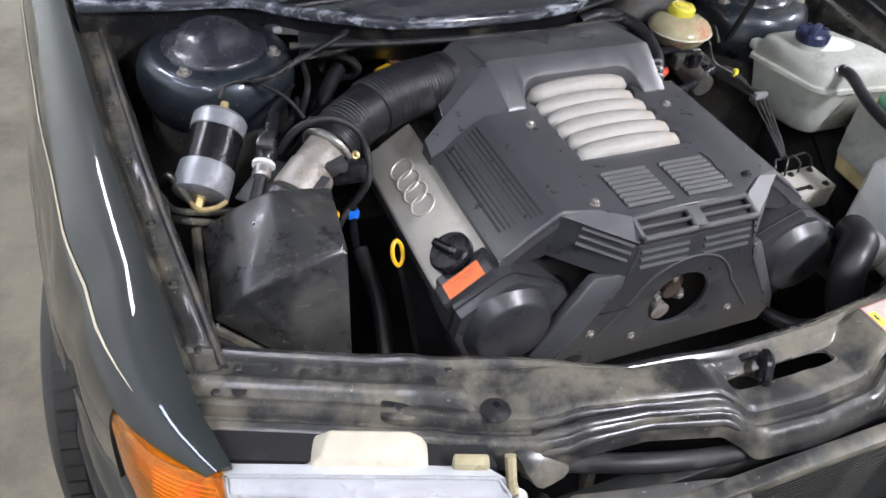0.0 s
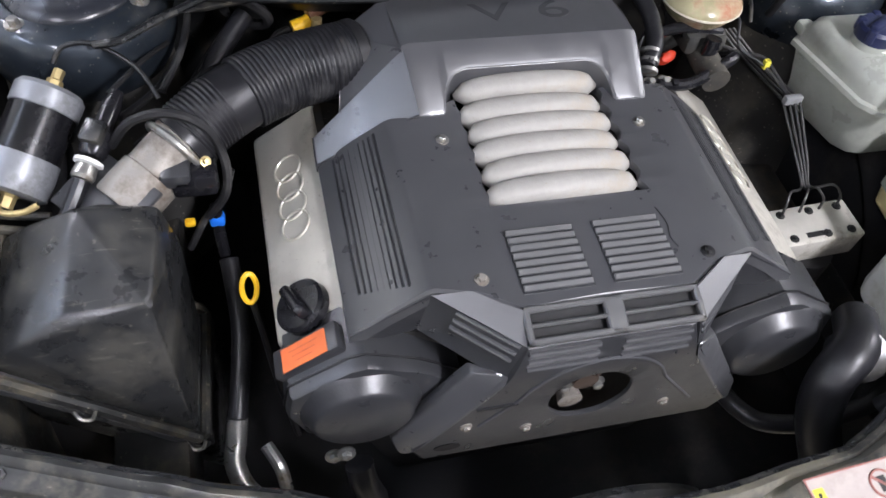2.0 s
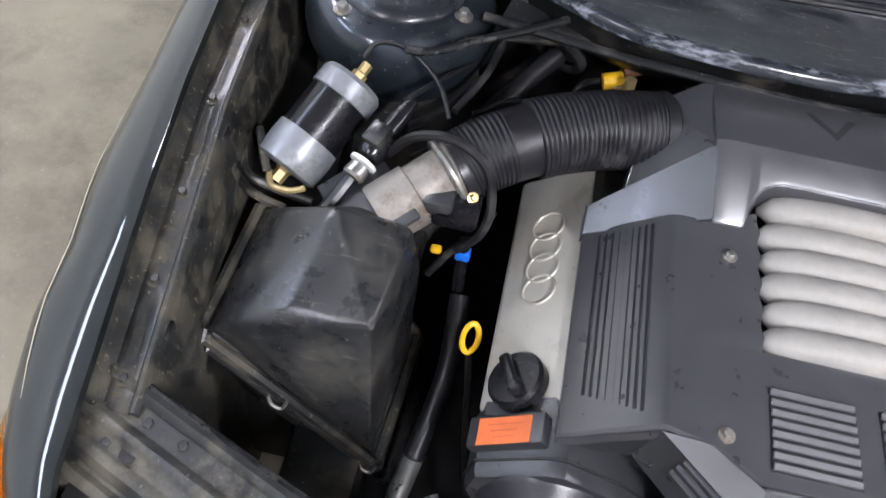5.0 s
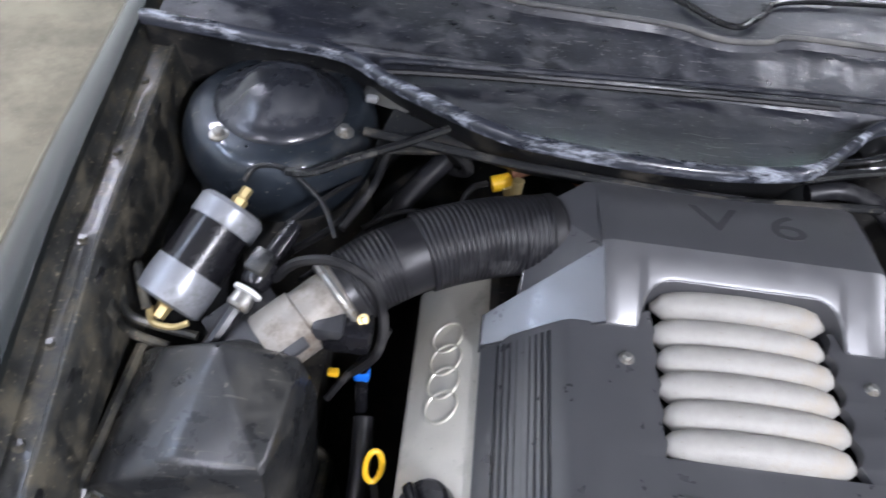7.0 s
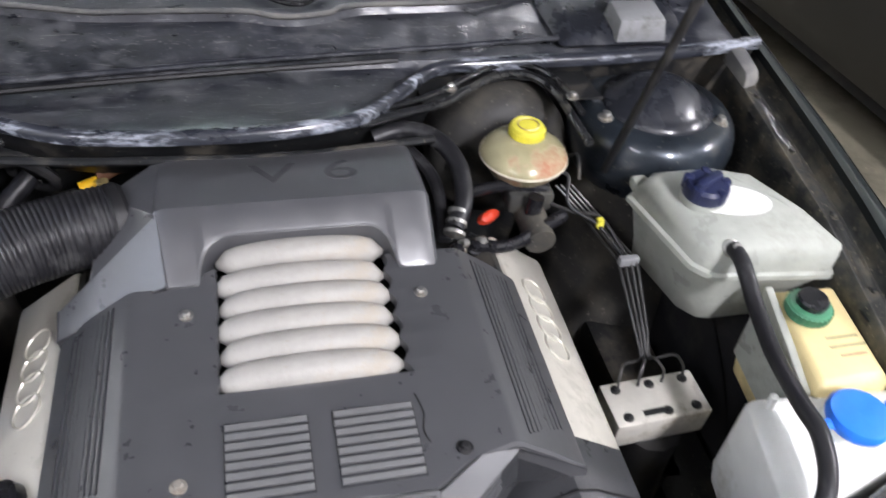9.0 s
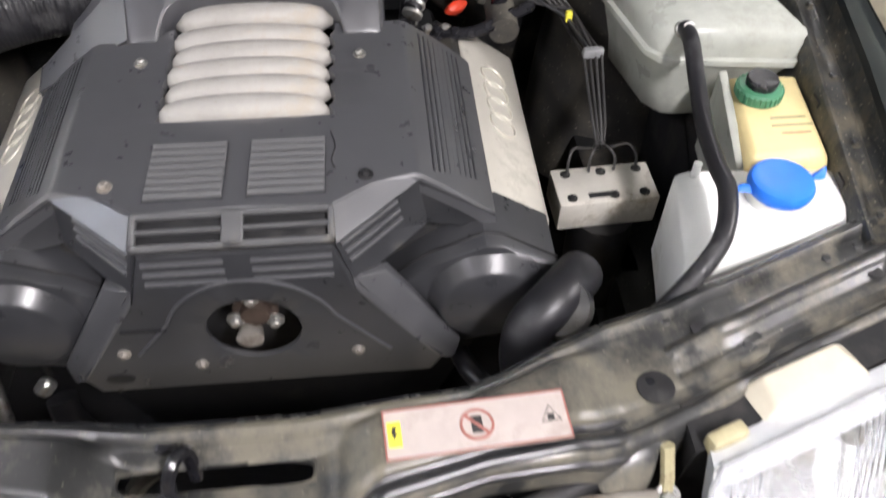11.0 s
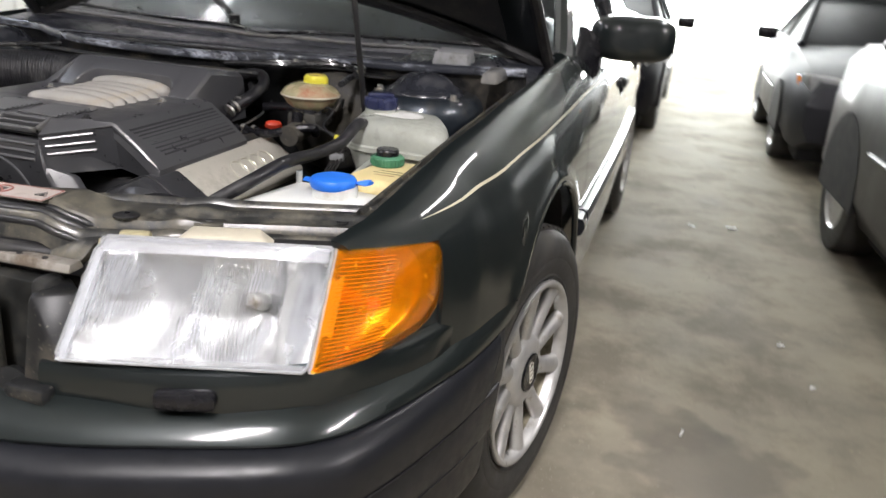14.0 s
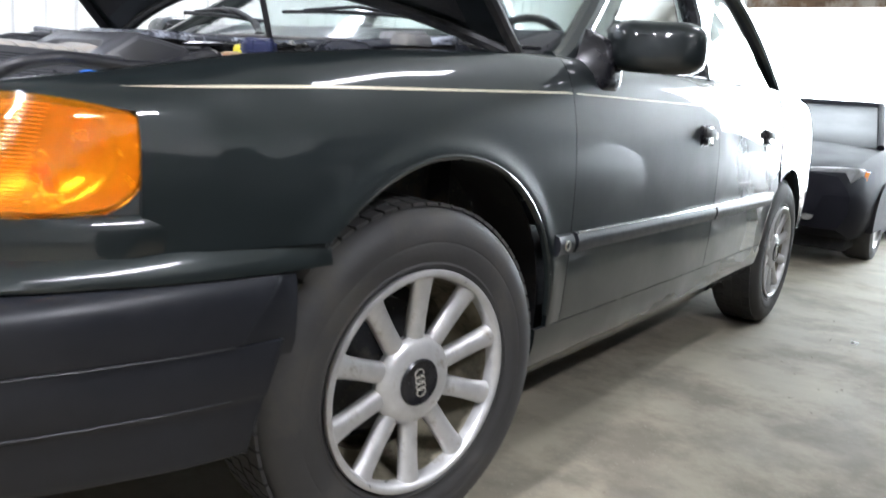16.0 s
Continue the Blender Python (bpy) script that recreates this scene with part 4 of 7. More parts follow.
# cabin inside
cab = part("dashboard", Shape().hull([(x, y, z) for x in (-0.72, 0.72) for y, z in ((1.53, 0.95), (1.70, 1.025), (1.88, 1.02), (1.90, 0.6), (1.5, 0.6))], 0.03), cover_dark, car, "dark grey dashboard")
for x in (-0.38, 0.38):
    st = part("seat", Shape().box((x, 2.45, 0.52), (0.5, 0.52, 0.16), 0.06, None, 3), cover_dark, car, "dark grey fabric seat")
    part("seat_back", Shape().hull([(x + a, y, z) for a in (-0.24, 0.24) for y, z in ((2.68, 0.55), (2.80, 0.55), (2.86, 1.08), (2.95, 1.08))], 0.05, None, 3), cover_dark, st)
    part("headrest", Shape().hull([(x + a, y, z) for a in (-0.13, 0.13) for y, z in ((2.88, 1.12), (2.96, 1.12), (2.90, 1.25), (2.97, 1.25))], 0.03, None, 3), cover_dark, st)
part("steering_wheel", Shape().tube([Vector((0.38, 2.03, 0.93)) + 0.18 * Vector((math.cos(a), 0.35 * math.sin(a), 0.93 * math.sin(a))) for a in [math.tau * j / 32 for j in range(32)]], 0.013, 8, loop=True), black, car, "black steering wheel")
part("cabin_floor", Shape().box((0, 2.75, 0.30), (1.5, 2.9, 0.08)), void, car)
part("rear_bench", Shape().hull([(x, y, z) for x in (-0.62, 0.62) for y, z in ((3.15, 0.4), (3.15, 0.6), (3.62, 0.6), (3.72, 1.02), (3.82, 1.02), (3.85, 0.4))], 0.05), cover_dark, car, "dark grey rear bench")
part("underbody", Shape().box((0, 2.75, 0.24), (1.40, 3.6, 0.06), 0.02), void, car, "dark underbody")

# ---- engine bay of the car ----
def bolt_at(s, p, way=(0, 0, 1), r=0.008, h=0.006):
    m = axis(p, way)
    s.lathe([(r * 1.7, -0.002), (r * 1.7, 0.001), (r, 0.0015)], 16, m)
    s.lathe([(r, 0.001), (r, h), (r * 0.8, h + 0.0012)], 6, m)
    return s


def bolt(p, parent, way=(0, 0, 1), r=0.008, h=0.006, mat=None):
    return part("bolt", bolt_at(Shape(), p, way, r, h), mat or steel, parent)


FLZ = [(0.3, 0.79), (0.45, 0.803), (0.83, 0.862), (1.31, 0.905), (1.5, 0.915)]
for sg in (1, -1):
    rows = []
    for y in span(0.468, 1.40, 84):
        xi, z = lerp(XI, y) - 0.002, lerp(FLZ, y)
        w = 0.0022 * max(0.0, math.sin(y * 26.2)) ** 0.5
        rows.append([(sg * (xi + 0.004), y, lerp(ZT, y) - 0.004), (sg * (xi - 0.001), y, z + 0.010), (sg * (xi - 0.005), y, z + 0.001), (sg * (xi - 0.009), y, z - 0.003), (sg * (xi - 0.013), y, z - 0.001), (sg * (xi - 0.017), y, z), (sg * (xi - 0.020), y, z - w), (sg * (xi - 0.027), y, z - w * 1.3),
                     (sg * (xi - 0.030), y, z), (sg * (xi - 0.036), y, z + 0.0005), (sg * (xi - 0.039), y, z + 0.006), (sg * (xi - 0.043), y, z + 0.007), (sg * (xi - 0.046), y, z + 0.004), (sg * (xi - 0.049), y, z - 0.02), (sg * (xi - 0.058), y, z - 0.06), (sg * (xi - 0.064), y, z - 0.20), (sg * 0.66, y, 0.30)])
    fl = part("inner_wing", Shape().sheet(rows), flange_metal, car, "grimy inner wing with bolted flange", soft=45, thick=0.004)
    for y in (0.50, 0.605, 0.71, 0.838, 0.97, 1.10, 1.24):
        bolt((sg * (lerp(XI, y) - 0.024), y, lerp(FLZ, y) - 0.002), fl, r=0.0052, h=0.005, mat=flange_metal)
    for y in (0.53, 0.65, 0.77, 0.90, 1.03, 1.17):
        # Small black block stands for the dark inside a flange slot.
        part("slot", Shape().box((sg * (lerp(XI, y) - 0.046), y + 0.03, lerp(FLZ, y) - 0.004), (0.006, 0.020, 0.008), 0.0005), black, fl)
    # suspension tower
    cx, cy = sg * 0.565, 1.085
    tw = Shape().lathe([(0.02, 0.893), (0.10, 0.893), (0.112, 0.889), (0.121, 0.880), (0.127, 0.866), (0.130, 0.848), (0.128, 0.825), (0.120, 0.800), (0.112, 0.785)], 48, Matrix.Translation((cx, cy, 0)))
    t = part("strut_tower", tw, paint_blue, car, "rounded blue-green suspension tower", soft=50)
    part("tower_skirt", Shape().lathe([(0.113, 0.790), (0.118, 0.74), (0.135, 0.62), (0.15, 0.42)], 40, Matrix.Translation((cx, cy, 0)), cap=False), dull_black, t, "grimy lower tower")
    part("tower_cap", Shape().lathe([(0.086, 0.892), (0.084, 0.899), (0.073, 0.903), (0.066, 0.908), (0.055, 0.920), (0.038, 0.929), (0.018, 0.933), (0.0, 0.934)], 40, Matrix.Translation((cx, cy, 0))), cap_black, t, "black domed tower cap", soft=60)
    for a in ((-35, 196, 68) if sg > 0 else (232, 335, 112)):
        bolt((cx + 0.098 * math.cos(radians(a)), cy + 0.098 * math.sin(radians(a)), 0.892), t, r=0.0072, h=0.009, mat=steel)

# bulkhead, scuttle and seal
SEAL = [(-0.765, 1.165, 0.945), (-0.62, 1.160, 0.938), (-0.50, 1.155, 0.934), (-0.42, 1.105, 0.931), (-0.294, 1.040, 0.931), (-0.20, 1.022, 0.930), (-0.05, 1.016, 0.929), (0.06, 1.030, 0.928), (0.115, 1.052, 0.927),
        (0.175, 1.110, 0.926), (0.235, 1.162, 0.926), (0.33, 1.166, 0.928), (0.50, 1.162, 0.932), (0.64, 1.163, 0.938), (0.765, 1.17, 0.945)]
sc = cat(SEAL, 5)
part("bulkhead", Shape().sheet([[(p.x, p.y + 0.004, p.z - 0.006), (p.x, p.y + 0.010, p.z - 0.03), (p.x, min(p.y + 0.05, 1.19), 0.84), (p.x, 1.19, 0.78), (p.x, 1.20, 0.30)] for p in sc]), bay_metal, car, "dark painted bulkhead", soft=50, thick=0.004)
rs = []
for p in sc:
    rs.append([p + Vector((0, a, b)) for a, b in ((-0.010, -0.008), (-0.012, 0.002), (-0.008, 0.008), (0.001, 0.010), (0.008, 0.005), (0.009, -0.008))])
part("bonnet_seal", Shape().rings(rs), scuffed_seal, car, "scuffed black rubber seal along the bulkhead", soft=50)
part("scuttle_edge", Shape().tube([Vector((x, y, z)) for x, y, z in ((-0.45, 1.035, 0.905), (-0.25, 1.012, 0.902), (0.0, 0.998, 0.900), (0.2, 1.02, 0.900))], 0.006, 8), bay_metal, car, "thin steel edge in front of the seal")
part("servo_arch", Shape().tube(cat([(0.10, 1.045, 0.912), (0.16, 1.062, 0.915), (0.224, 1.081, 0.916), (0.265, 1.108, 0.918), (0.309, 1.136, 0.920), (0.345, 1.146, 0.920), (0.378, 1.136, 0.919), (0.400, 1.100, 0.915), (0.408, 1.04, 0.910), (0.414, 0.98, 0.905)], 6), 0.0065, 8), slam_edge, car, "curved black steel lip round the brake servo")
part("servo_lip", Shape().tube(cat([(0.13, 1.072, 0.918), (0.20, 1.092, 0.920), (0.255, 1.122, 0.923), (0.305, 1.152, 0.926), (0.345, 1.160, 0.927), (0.388, 1.148, 0.925), (0.414, 1.105, 0.920), (0.424, 1.04, 0.914)], 6), 0.0045, 8), slam_edge, car, "second pressed edge behind the servo")
for x, y in ((0.243, 1.112), (0.418, 1.075)):
    bolt((x, y, 0.921), car, r=0.0055, h=0.006, mat=steel)
part("seal_end", Shape().hull([(0.688, 1.060, 0.925), (0.724, 1.075, 0.925), (0.690, 1.140, 0.93), (0.730, 1.150, 0.93), (0.692, 1.070, 0.948), (0.718, 1.082, 0.948), (0.694, 1.135, 0.955), (0.724, 1.145, 0.955)], 0.005), dusty_plastic, car, "dusty grey rubber block at the seal end")
part("servo_panel", Shape().sheet([[(x, y, 0.914), (x, min(y + 0.03, 1.19), 0.908), (x, 1.19, 0.905)] for x, y in ((0.20, 1.075), (0.265, 1.108), (0.309, 1.136), (0.345, 1.146), (0.378, 1.136), (0.400, 1.100), (0.43, 1.08), (0.47, 1.08))]), bay_metal, car, "grimy steel shelf behind the servo", thick=0.003)
part("tower_lip", Shape().tube(cat([(-0.53, 0.955, 0.895), (-0.498, 0.952, 0.902), (-0.453, 0.983, 0.905), (-0.393, 1.021, 0.908), (-0.346, 1.052, 0.912)], 6), 0.0055, 8), slam_edge, car, "thin black steel lip beside the tower")
SEAM = [(-0.77, 1.40), (-0.6, 1.371), (-0.4, 1.345), (-0.27, 1.312), (-0.217, 1.309), (-0.05, 1.303), (0.0, 1.285), (0.036, 1.280), (0.09, 1.290), (0.13, 1.312), (0.303, 1.316), (0.40, 1.345), (0.498, 1.371), (0.77, 1.40)]
rows = []
for k, x in enumerate(span(-0.765, 0.765, 76)):
    ys = lerp([(p.x, p.y) for p in sc], x)
    yc = max(1.185, ys + 0.02)
    sm = lerp(SEAM, x)
    b = 0.0015 * math.sin(k * 2.3) + 0.001 * math.sin(k * 5.1)
    rows.append([(x, ys + 0.010, 0.922), (x, ys + 0.02, 0.917 + b), (x, (ys + yc) / 2 + 0.01, 0.908 + b), (x, yc, 0.914), (x, yc + 0.006, 0.921), (x, yc + 0.012, 0.921), (x, yc + 0.02, 0.916 + b), (x, (yc + sm) / 2, 0.926 + 2 * b), (x, sm - 0.006, 0.938), (x, sm, 0.948),
                 (x, sm + 0.012, 0.952), (x, sm + 0.022, 0.944), (x, 1.40 + 0.20 * (x / 0.76) ** 2, 0.95), (x, 1.43 + 0.20 * (x / 0.76) ** 2, 0.958)])
rt = part("rain_tray", Shape().sheet(rows), tray, car, "weathered dusty plastic rain tray", soft=28, thick=0.004)
part("tray_seam", Shape().tube(cat([(x, y - 0.002, 0.9535) for x, y in SEAM], 4), 0.0042, 8), dusty_plastic, rt)
part("tray_step", Shape().tube(cat([(-0.45, 1.150, 0.928), (-0.428, 1.158, 0.930), (-0.321, 1.168, 0.930), (-0.042, 1.190, 0.932), (0.172, 1.203, 0.933), (0.25, 1.205, 0.935), (0.44, 1.215, 0.938)], 5), 0.0045, 8), tray, rt)
part("tray_groove", Shape().tube(cat([(-0.44, 1.143, 0.921), (-0.321, 1.158, 0.921), (-0.042, 1.180, 0.922), (0.18, 1.192, 0.923)], 5), 0.004, 6), black, rt)
part("screen_trim", Shape().tube(cat([(-0.72, 1.545, 0.962), (-0.4, 1.448, 0.958), (-0.1, 1.412, 0.956), (0.03, 1.318, 0.955), (0.082, 1.345, 0.957), (0.145, 1.405, 0.959), (0.40, 1.442, 0.962), (0.60, 1.475, 0.964), (0.74, 1.55, 0.966)], 6), 0.005, 8), black_gloss, rt, "black rubber edge below the windscreen")
pb = part("pollen_box", Shape().hull([(x, y, z) for x, y, z in ((0.44, 1.205, 0.925), (0.665, 1.205, 0.925), (0.43, 1.36, 0.94), (0.69, 1.36, 0.94), (0.475, 1.225, 0.940), (0.65, 1.225, 0.940), (0.46, 1.35, 0.956), (0.66, 1.35, 0.956))], 0.006), cap_black, car, "dark recessed box at the bulkhead")
part("type_plate", Shape().hull([(x, y, z) for x, y, z in ((0.535, 1.205, 0.93), (0.622, 1.205, 0.93), (0.535, 1.275, 0.94), (0.622, 1.275, 0.94), (0.540, 1.212, 0.965), (0.617, 1.212, 0.965), (0.540, 1.270, 0.972), (0.617, 1.270, 0.972))], 0.003), pale_grey, pb, "pale grey block on the dark box")
for pivot, elbow, tip, b0, b1 in (((0.548, 1.530, 0.958), (0.454, 1.585, 1.012), (0.10, 1.640, 1.082), (-0.175, 1.598, 1.052), (0.400, 1.600, 1.036)),
                                  ((-0.130, 1.475, 0.958), (-0.215, 1.525, 1.010), (-0.46, 1.605, 1.062), (-0.70, 1.640, 1.055), (-0.20, 1.540, 1.018))):
    pivot, elbow, tip, b0, b1 = [Vector(p) for p in (pivot, elbow, tip, b0, b1)]
    w = part("wiper", Shape().tube(cat([pivot, elbow, elbow.lerp(tip, 0.5) + Vector((0, -0.004, 0.012)), tip], 6), [0.011] * 7 + [0.008] * 12, 10), black, car, "black wiper arm")
    part("blade", Shape().tube([b0, b0.lerp(b1, 0.5) + Vector((0, -0.004, 0.006)), b1], 0.0065, 8), black, w)
    part("blade_bridge", Shape().tube([b0.lerp(b1, 0.15) + Vector((0, 0, 0.008)), b0.lerp(b1, 0.5) + Vector((0, -0.006, 0.022)), b0.lerp(b1, 0.85) + Vector((0, 0, 0.008))], 0.005, 8), black, w)
    part("spindle", Shape().rod(pivot + Vector((0, 0, -0.02)), pivot + Vector((0, -0.004, 0.022)), 0.016), black, w)

# front panel over the radiator
YR = [(0, 0.307), (0.07, 0.307), (0.15, 0.316), (0.22, 0.321), (0.26, 0.337), (0.30, 0.358), (0.36, 0.384), (0.43, 0.404), (0.52, 0.438), (0.68, 0.502), (0.74, 0.53)]
YF = [(0, 0.176), (0.1, 0.184), (0.14, 0.212), (0.23, 0.236), (0.33, 0.242), (0.39, 0.262), (0.46, 0.290), (0.55, 0.332), (0.71, 0.395), (0.74, 0.41)]


def slam_z(x, v):
    ax = abs(x)
    z = 0.800
    pad = min(max((ax - 0.10) / 0.035, 0), 1) * min(max((0.36 - ax) / 0.05, 0), 1)
    mid = min(max((0.115 - ax) / 0.03, 0), 1)
    z += 0.020 * pad * min(max((v - 0.12) / 0.1, 0), 1) - 0.012 * mid * min(max((v - 0.15) / 0.1, 0), 1)
    prof = [(0, -0.045), (0.02, -0.010), (0.045, 0.008), (0.085, 0.010), (0.13, 0.002), (0.2, 0), (0.66, 0.0), (0.70, -0.002), (0.76, -0.016), (0.83, -0.016), (0.88, -0.010), (0.93, -0.012), (0.975, -0.022), (1.0, -0.045)]
    z += lerp(prof, v)
    if ax > 0.42:
        z += 0.006 * math.exp(-((v - 0.42) / 0.05) ** 2) - 0.005 * math.exp(-((v - 0.60) / 0.07) ** 2)
        z += 0.004 * math.exp(-((ax - 0.47) / 0.02) ** 2)
    return z


def slam_p(x, v):
    yr, yf = lerp(YR, abs(x)), lerp(YF, abs(x))
    return Vector((x, yr + (yf - yr) * v, slam_z(x, v)))


def in_hole(p):
    if -0.097 < p.x < 0.080 and abs(p.y - 0.262) < 0.0125:
        return True
    return False


xs = span(-0.735, 0.735, 240)
vs = [0, 0.01, 0.02, 0.035, 0.05, 0.075, 0.10] + span(0.13, 0.70, 26) + span(0.72, 1.0, 14)
s = Shape()
s.v = [slam_p(x, v) for x in xs for v in vs]
n = len(vs)
for i in range(len(xs) - 1):
    for j in range(n - 1):
        q = (i * n + j, i * n + j + 1, (i + 1) * n + j + 1, (i + 1) * n + j)
        c = (s.v[q[0]] + s.v[q[2]]) / 2
        if not in_hole(c):
            s.f.append(q)
slam = part("front_panel", s, slam_metal, car, "dusty black front crossmember over the radiator", soft=30, thick=0.004)
part("rear_lip", Shape().tube([slam_p(x, 0.03) + Vector((0, 0.002, 0.003)) for x in span(-0.735, 0.735, 120)], 0.0075, 10), slam_edge, slam, "clean rolled rear edge", soft=60)


def slam_at(x, y):
    yr, yf = lerp(YR, abs(x)), lerp(YF, abs(x))
    return Vector((x, y, slam_z(x, (y - yr) / (yf - yr))))


part("slot_rim", Shape().tube([slam_at(-0.0085 + 0.0885 * (1 if math.cos(a) > 0 else -1) * (1 - 0.13 * (1 - abs(math.cos(a)))) * abs(math.cos(a)) ** 0.15, 0.262 + 0.0145 * math.copysign(abs(math.sin(a)) ** 0.6, math.sin(a))) + Vector((0, 0, 0.0)) for a in [math.tau * (j + 0.5) / 48 for j in range(48)]], 0.0042, 6, loop=True), slam_metal, slam)
for sx in (-1, 1):
    for hx, hy, r in ((0.396, 0.311, 0.019), (0.455, 0.372, 0.0095), (0.665, 0.432, 0.0095)):
        part("hole_rim", Shape().tube([slam_at(sx * hx + r * math.cos(a), hy + r * math.sin(a)) for a in [math.tau * j / 24 for j in range(24)]], 0.003, 6, loop=True), slam_metal, slam)
        # Black disc laid on the panel paints the shade inside the hole.
        part("hole", Shape().lathe([(r - 0.001, 0.0006), (r - 0.001, 0.0016), (0.0, 0.0012)], 24, Matrix.Translation(slam_at(sx * hx, hy) + Vector((0, 0, 0.004)))), black, slam)
    part("stop_rubber", Shape().lathe([(0.011, -0.02), (0.012, 0.0), (0.008, 0.012), (0.004, 0.016), (0, 0.016)], 16, Matrix.Translation((sx * 0.392, 0.318, 0.79))), black_gloss, slam, "black bonnet stop")
    for bx, by in ((0.425, 0.385), (0.50, 0.352), (0.355, 0.275), (0.375, 0.252), (0.62, 0.452), (0.66, 0.465), (0.69, 0.440)):
        bolt(slam_at(sx * bx, by) + Vector((0, 0, 0.001)), slam, r=0.0058, h=0.004, mat=slam_roll)
    part("pad", Shape().prism([(0.022 * math.copysign(abs(math.cos(a)) ** 0.6, math.cos(a)), 0.016 * math.copysign(abs(math.sin(a)) ** 0.6, math.sin(a))) for a in [math.tau * j / 20 for j in range(20)]], -0.004, 0.004, Matrix.Translation(slam_at(sx * 0.50, 0.352)) @ Matrix.Rotation(sx * 0.38, 4, "Z"), 0.002), slam_metal, slam)
    # lower curved crossmember ahead of the panel
    for v, r in ((0.735, 0.0065), (0.87, 0.0075), (0.975, 0.006)):
        part("panel_bead", Shape().tube([slam_p(sx * x, v) + Vector((0, 0, 0.001)) for x in span(0.09 + 0.02 * v, 0.375, 40)], [r * min(1.0, 0.12 + 0.25 * min(k, 40 - k)) for k in range(41)], 12), slam_roll, slam, soft=70)
    part("lower_member", Shape().tube(cat([(sx * 0.02, 0.200, 0.742), (sx * 0.12, 0.198, 0.745), (sx * 0.24, 0.212, 0.765), (sx * 0.345, 0.255, 0.755)], 8), 0.012, 12), black, slam)
    part("corner_plate", Shape().hull([(sx * x, y, z) for x, y, z in ((0.32, 0.262, 0.788), (0.395, 0.255, 0.785), (0.40, 0.29, 0.79), (0.33, 0.225, 0.755), (0.375, 0.225, 0.75), (0.38, 0.26, 0.75))], 0.008), slam_metal, slam)
    part("bracket", Shape().tube([(sx * 0.398, 0.262, 0.785), (sx * 0.400, 0.245, 0.755), (sx * 0.398, 0.235, 0.742)], 0.007, 8), cream_clip, slam, "cream plastic bracket")
    bolt((sx * 0.398, 0.230, 0.742), slam, (0, -0.7, 0.7), 0.008, 0.006, steel)
    # duct between radiator and lamp
    part("side_duct", Shape().hull([(sx * x, y, z) for x, y, z in ((0.355, 0.165, 0.735), (0.408, 0.20, 0.735), (0.41, 0.148, 0.655), (0.355, 0.14, 0.61), (0.40, 0.15, 0.60), (0.355, 0.24, 0.735), (0.36, 0.24, 0.55), (0.405, 0.24, 0.55))], 0.006), bay_metal, car, "dark plastic duct beside the radiator")
    part("lamp_mount", Shape().box((sx * 0.375, 0.135, 0.618), (0.06, 0.03, 0.022), 0.006, None), bay_metal, car)
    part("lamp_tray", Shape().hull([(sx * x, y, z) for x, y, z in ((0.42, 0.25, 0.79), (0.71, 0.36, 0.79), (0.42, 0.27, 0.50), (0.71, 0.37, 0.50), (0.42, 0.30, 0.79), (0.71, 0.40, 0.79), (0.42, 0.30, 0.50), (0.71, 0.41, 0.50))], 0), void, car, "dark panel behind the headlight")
part("latch_loop", Shape().tube(cat([(-0.030, 0.272, 0.775), (-0.032, 0.278, 0.812), (-0.040, 0.262, 0.820), (-0.046, 0.250, 0.800), (-0.044, 0.247, 0.772)], 5), 0.0065, 8), black_gloss, slam, "black bonnet catch")
part("latch_block", Shape().box((-0.052, 0.292, 0.797), (0.022, 0.02, 0.022), 0.005), black_gloss, slam)
part("latch_cover", Shape().hull([(x, y, z) for x, y, z in ((-0.345, 0.215, 0.757), (-0.13, 0.168, 0.752), (-0.125, 0.120, 0.735), (-0.20, 0.112, 0.722), (-0.325, 0.150, 0.724), (-0.345, 0.21, 0.735), (-0.13, 0.165, 0.73))], 0.008), dull_black, slam, "dusty black latch cover plate")
part("latch_lever", Shape().hull([(-0.215, 0.118, 0.735), (-0.16, 0.110, 0.737), (-0.15, 0.128, 0.745), (-0.21, 0.135, 0.748), (-0.215, 0.118, 0.725), (-0.16, 0.110, 0.725)], 0.003), box_black, slam)
bolt((-0.185, 0.122, 0.743), slam, (0, -0.5, 0.85), 0.011, 0.008, steel)
bolt((-0.265, 0.160, 0.748), slam, (0, -0.4, 0.9), 0.006, 0.004, cast)
# warning sticker
lm = axis((0.222, 0.276, 0.8245), (0, -0.035, 1), (1, 0.06, 0))
st = part("warning_sticker", Shape().prism([(-0.082, -0.024), (0.082, -0.024), (0.082, 0.024), (-0.082, 0.024)], 0, 0.0012, lm), label_white, slam, "white warning sticker with red border and ring")
b = Shape()
for cx, cy, w, h in ((0, 0.023, 0.164, 0.0016), (0, -0.023, 0.164, 0.0016), (-0.0812, 0, 0.0016, 0.047), (0.0812, 0, 0.0016, 0.047)):
    b.box((cx, cy, 0.0014), (w, h, 0.0006), 0, lm)
b.tube([lm @ Vector((0.0 + 0.014 * math.cos(math.tau * j / 28), 0.014 * math.sin(math.tau * j / 28), 0.0015)) for j in range(28)], 0.0014, 5, loop=True)
b.box((0, 0, 0.0014), (0.027, 0.003, 0.0006), 0, lm @ Matrix.Rotation(radians(-45), 4, "Z"))
part("sticker_print", b, red_ink, st)
part("sticker_figure", Shape().box((0, 0, 0.0013), (0.010, 0.016, 0.0004), 0, lm), ink, st)
b = Shape()
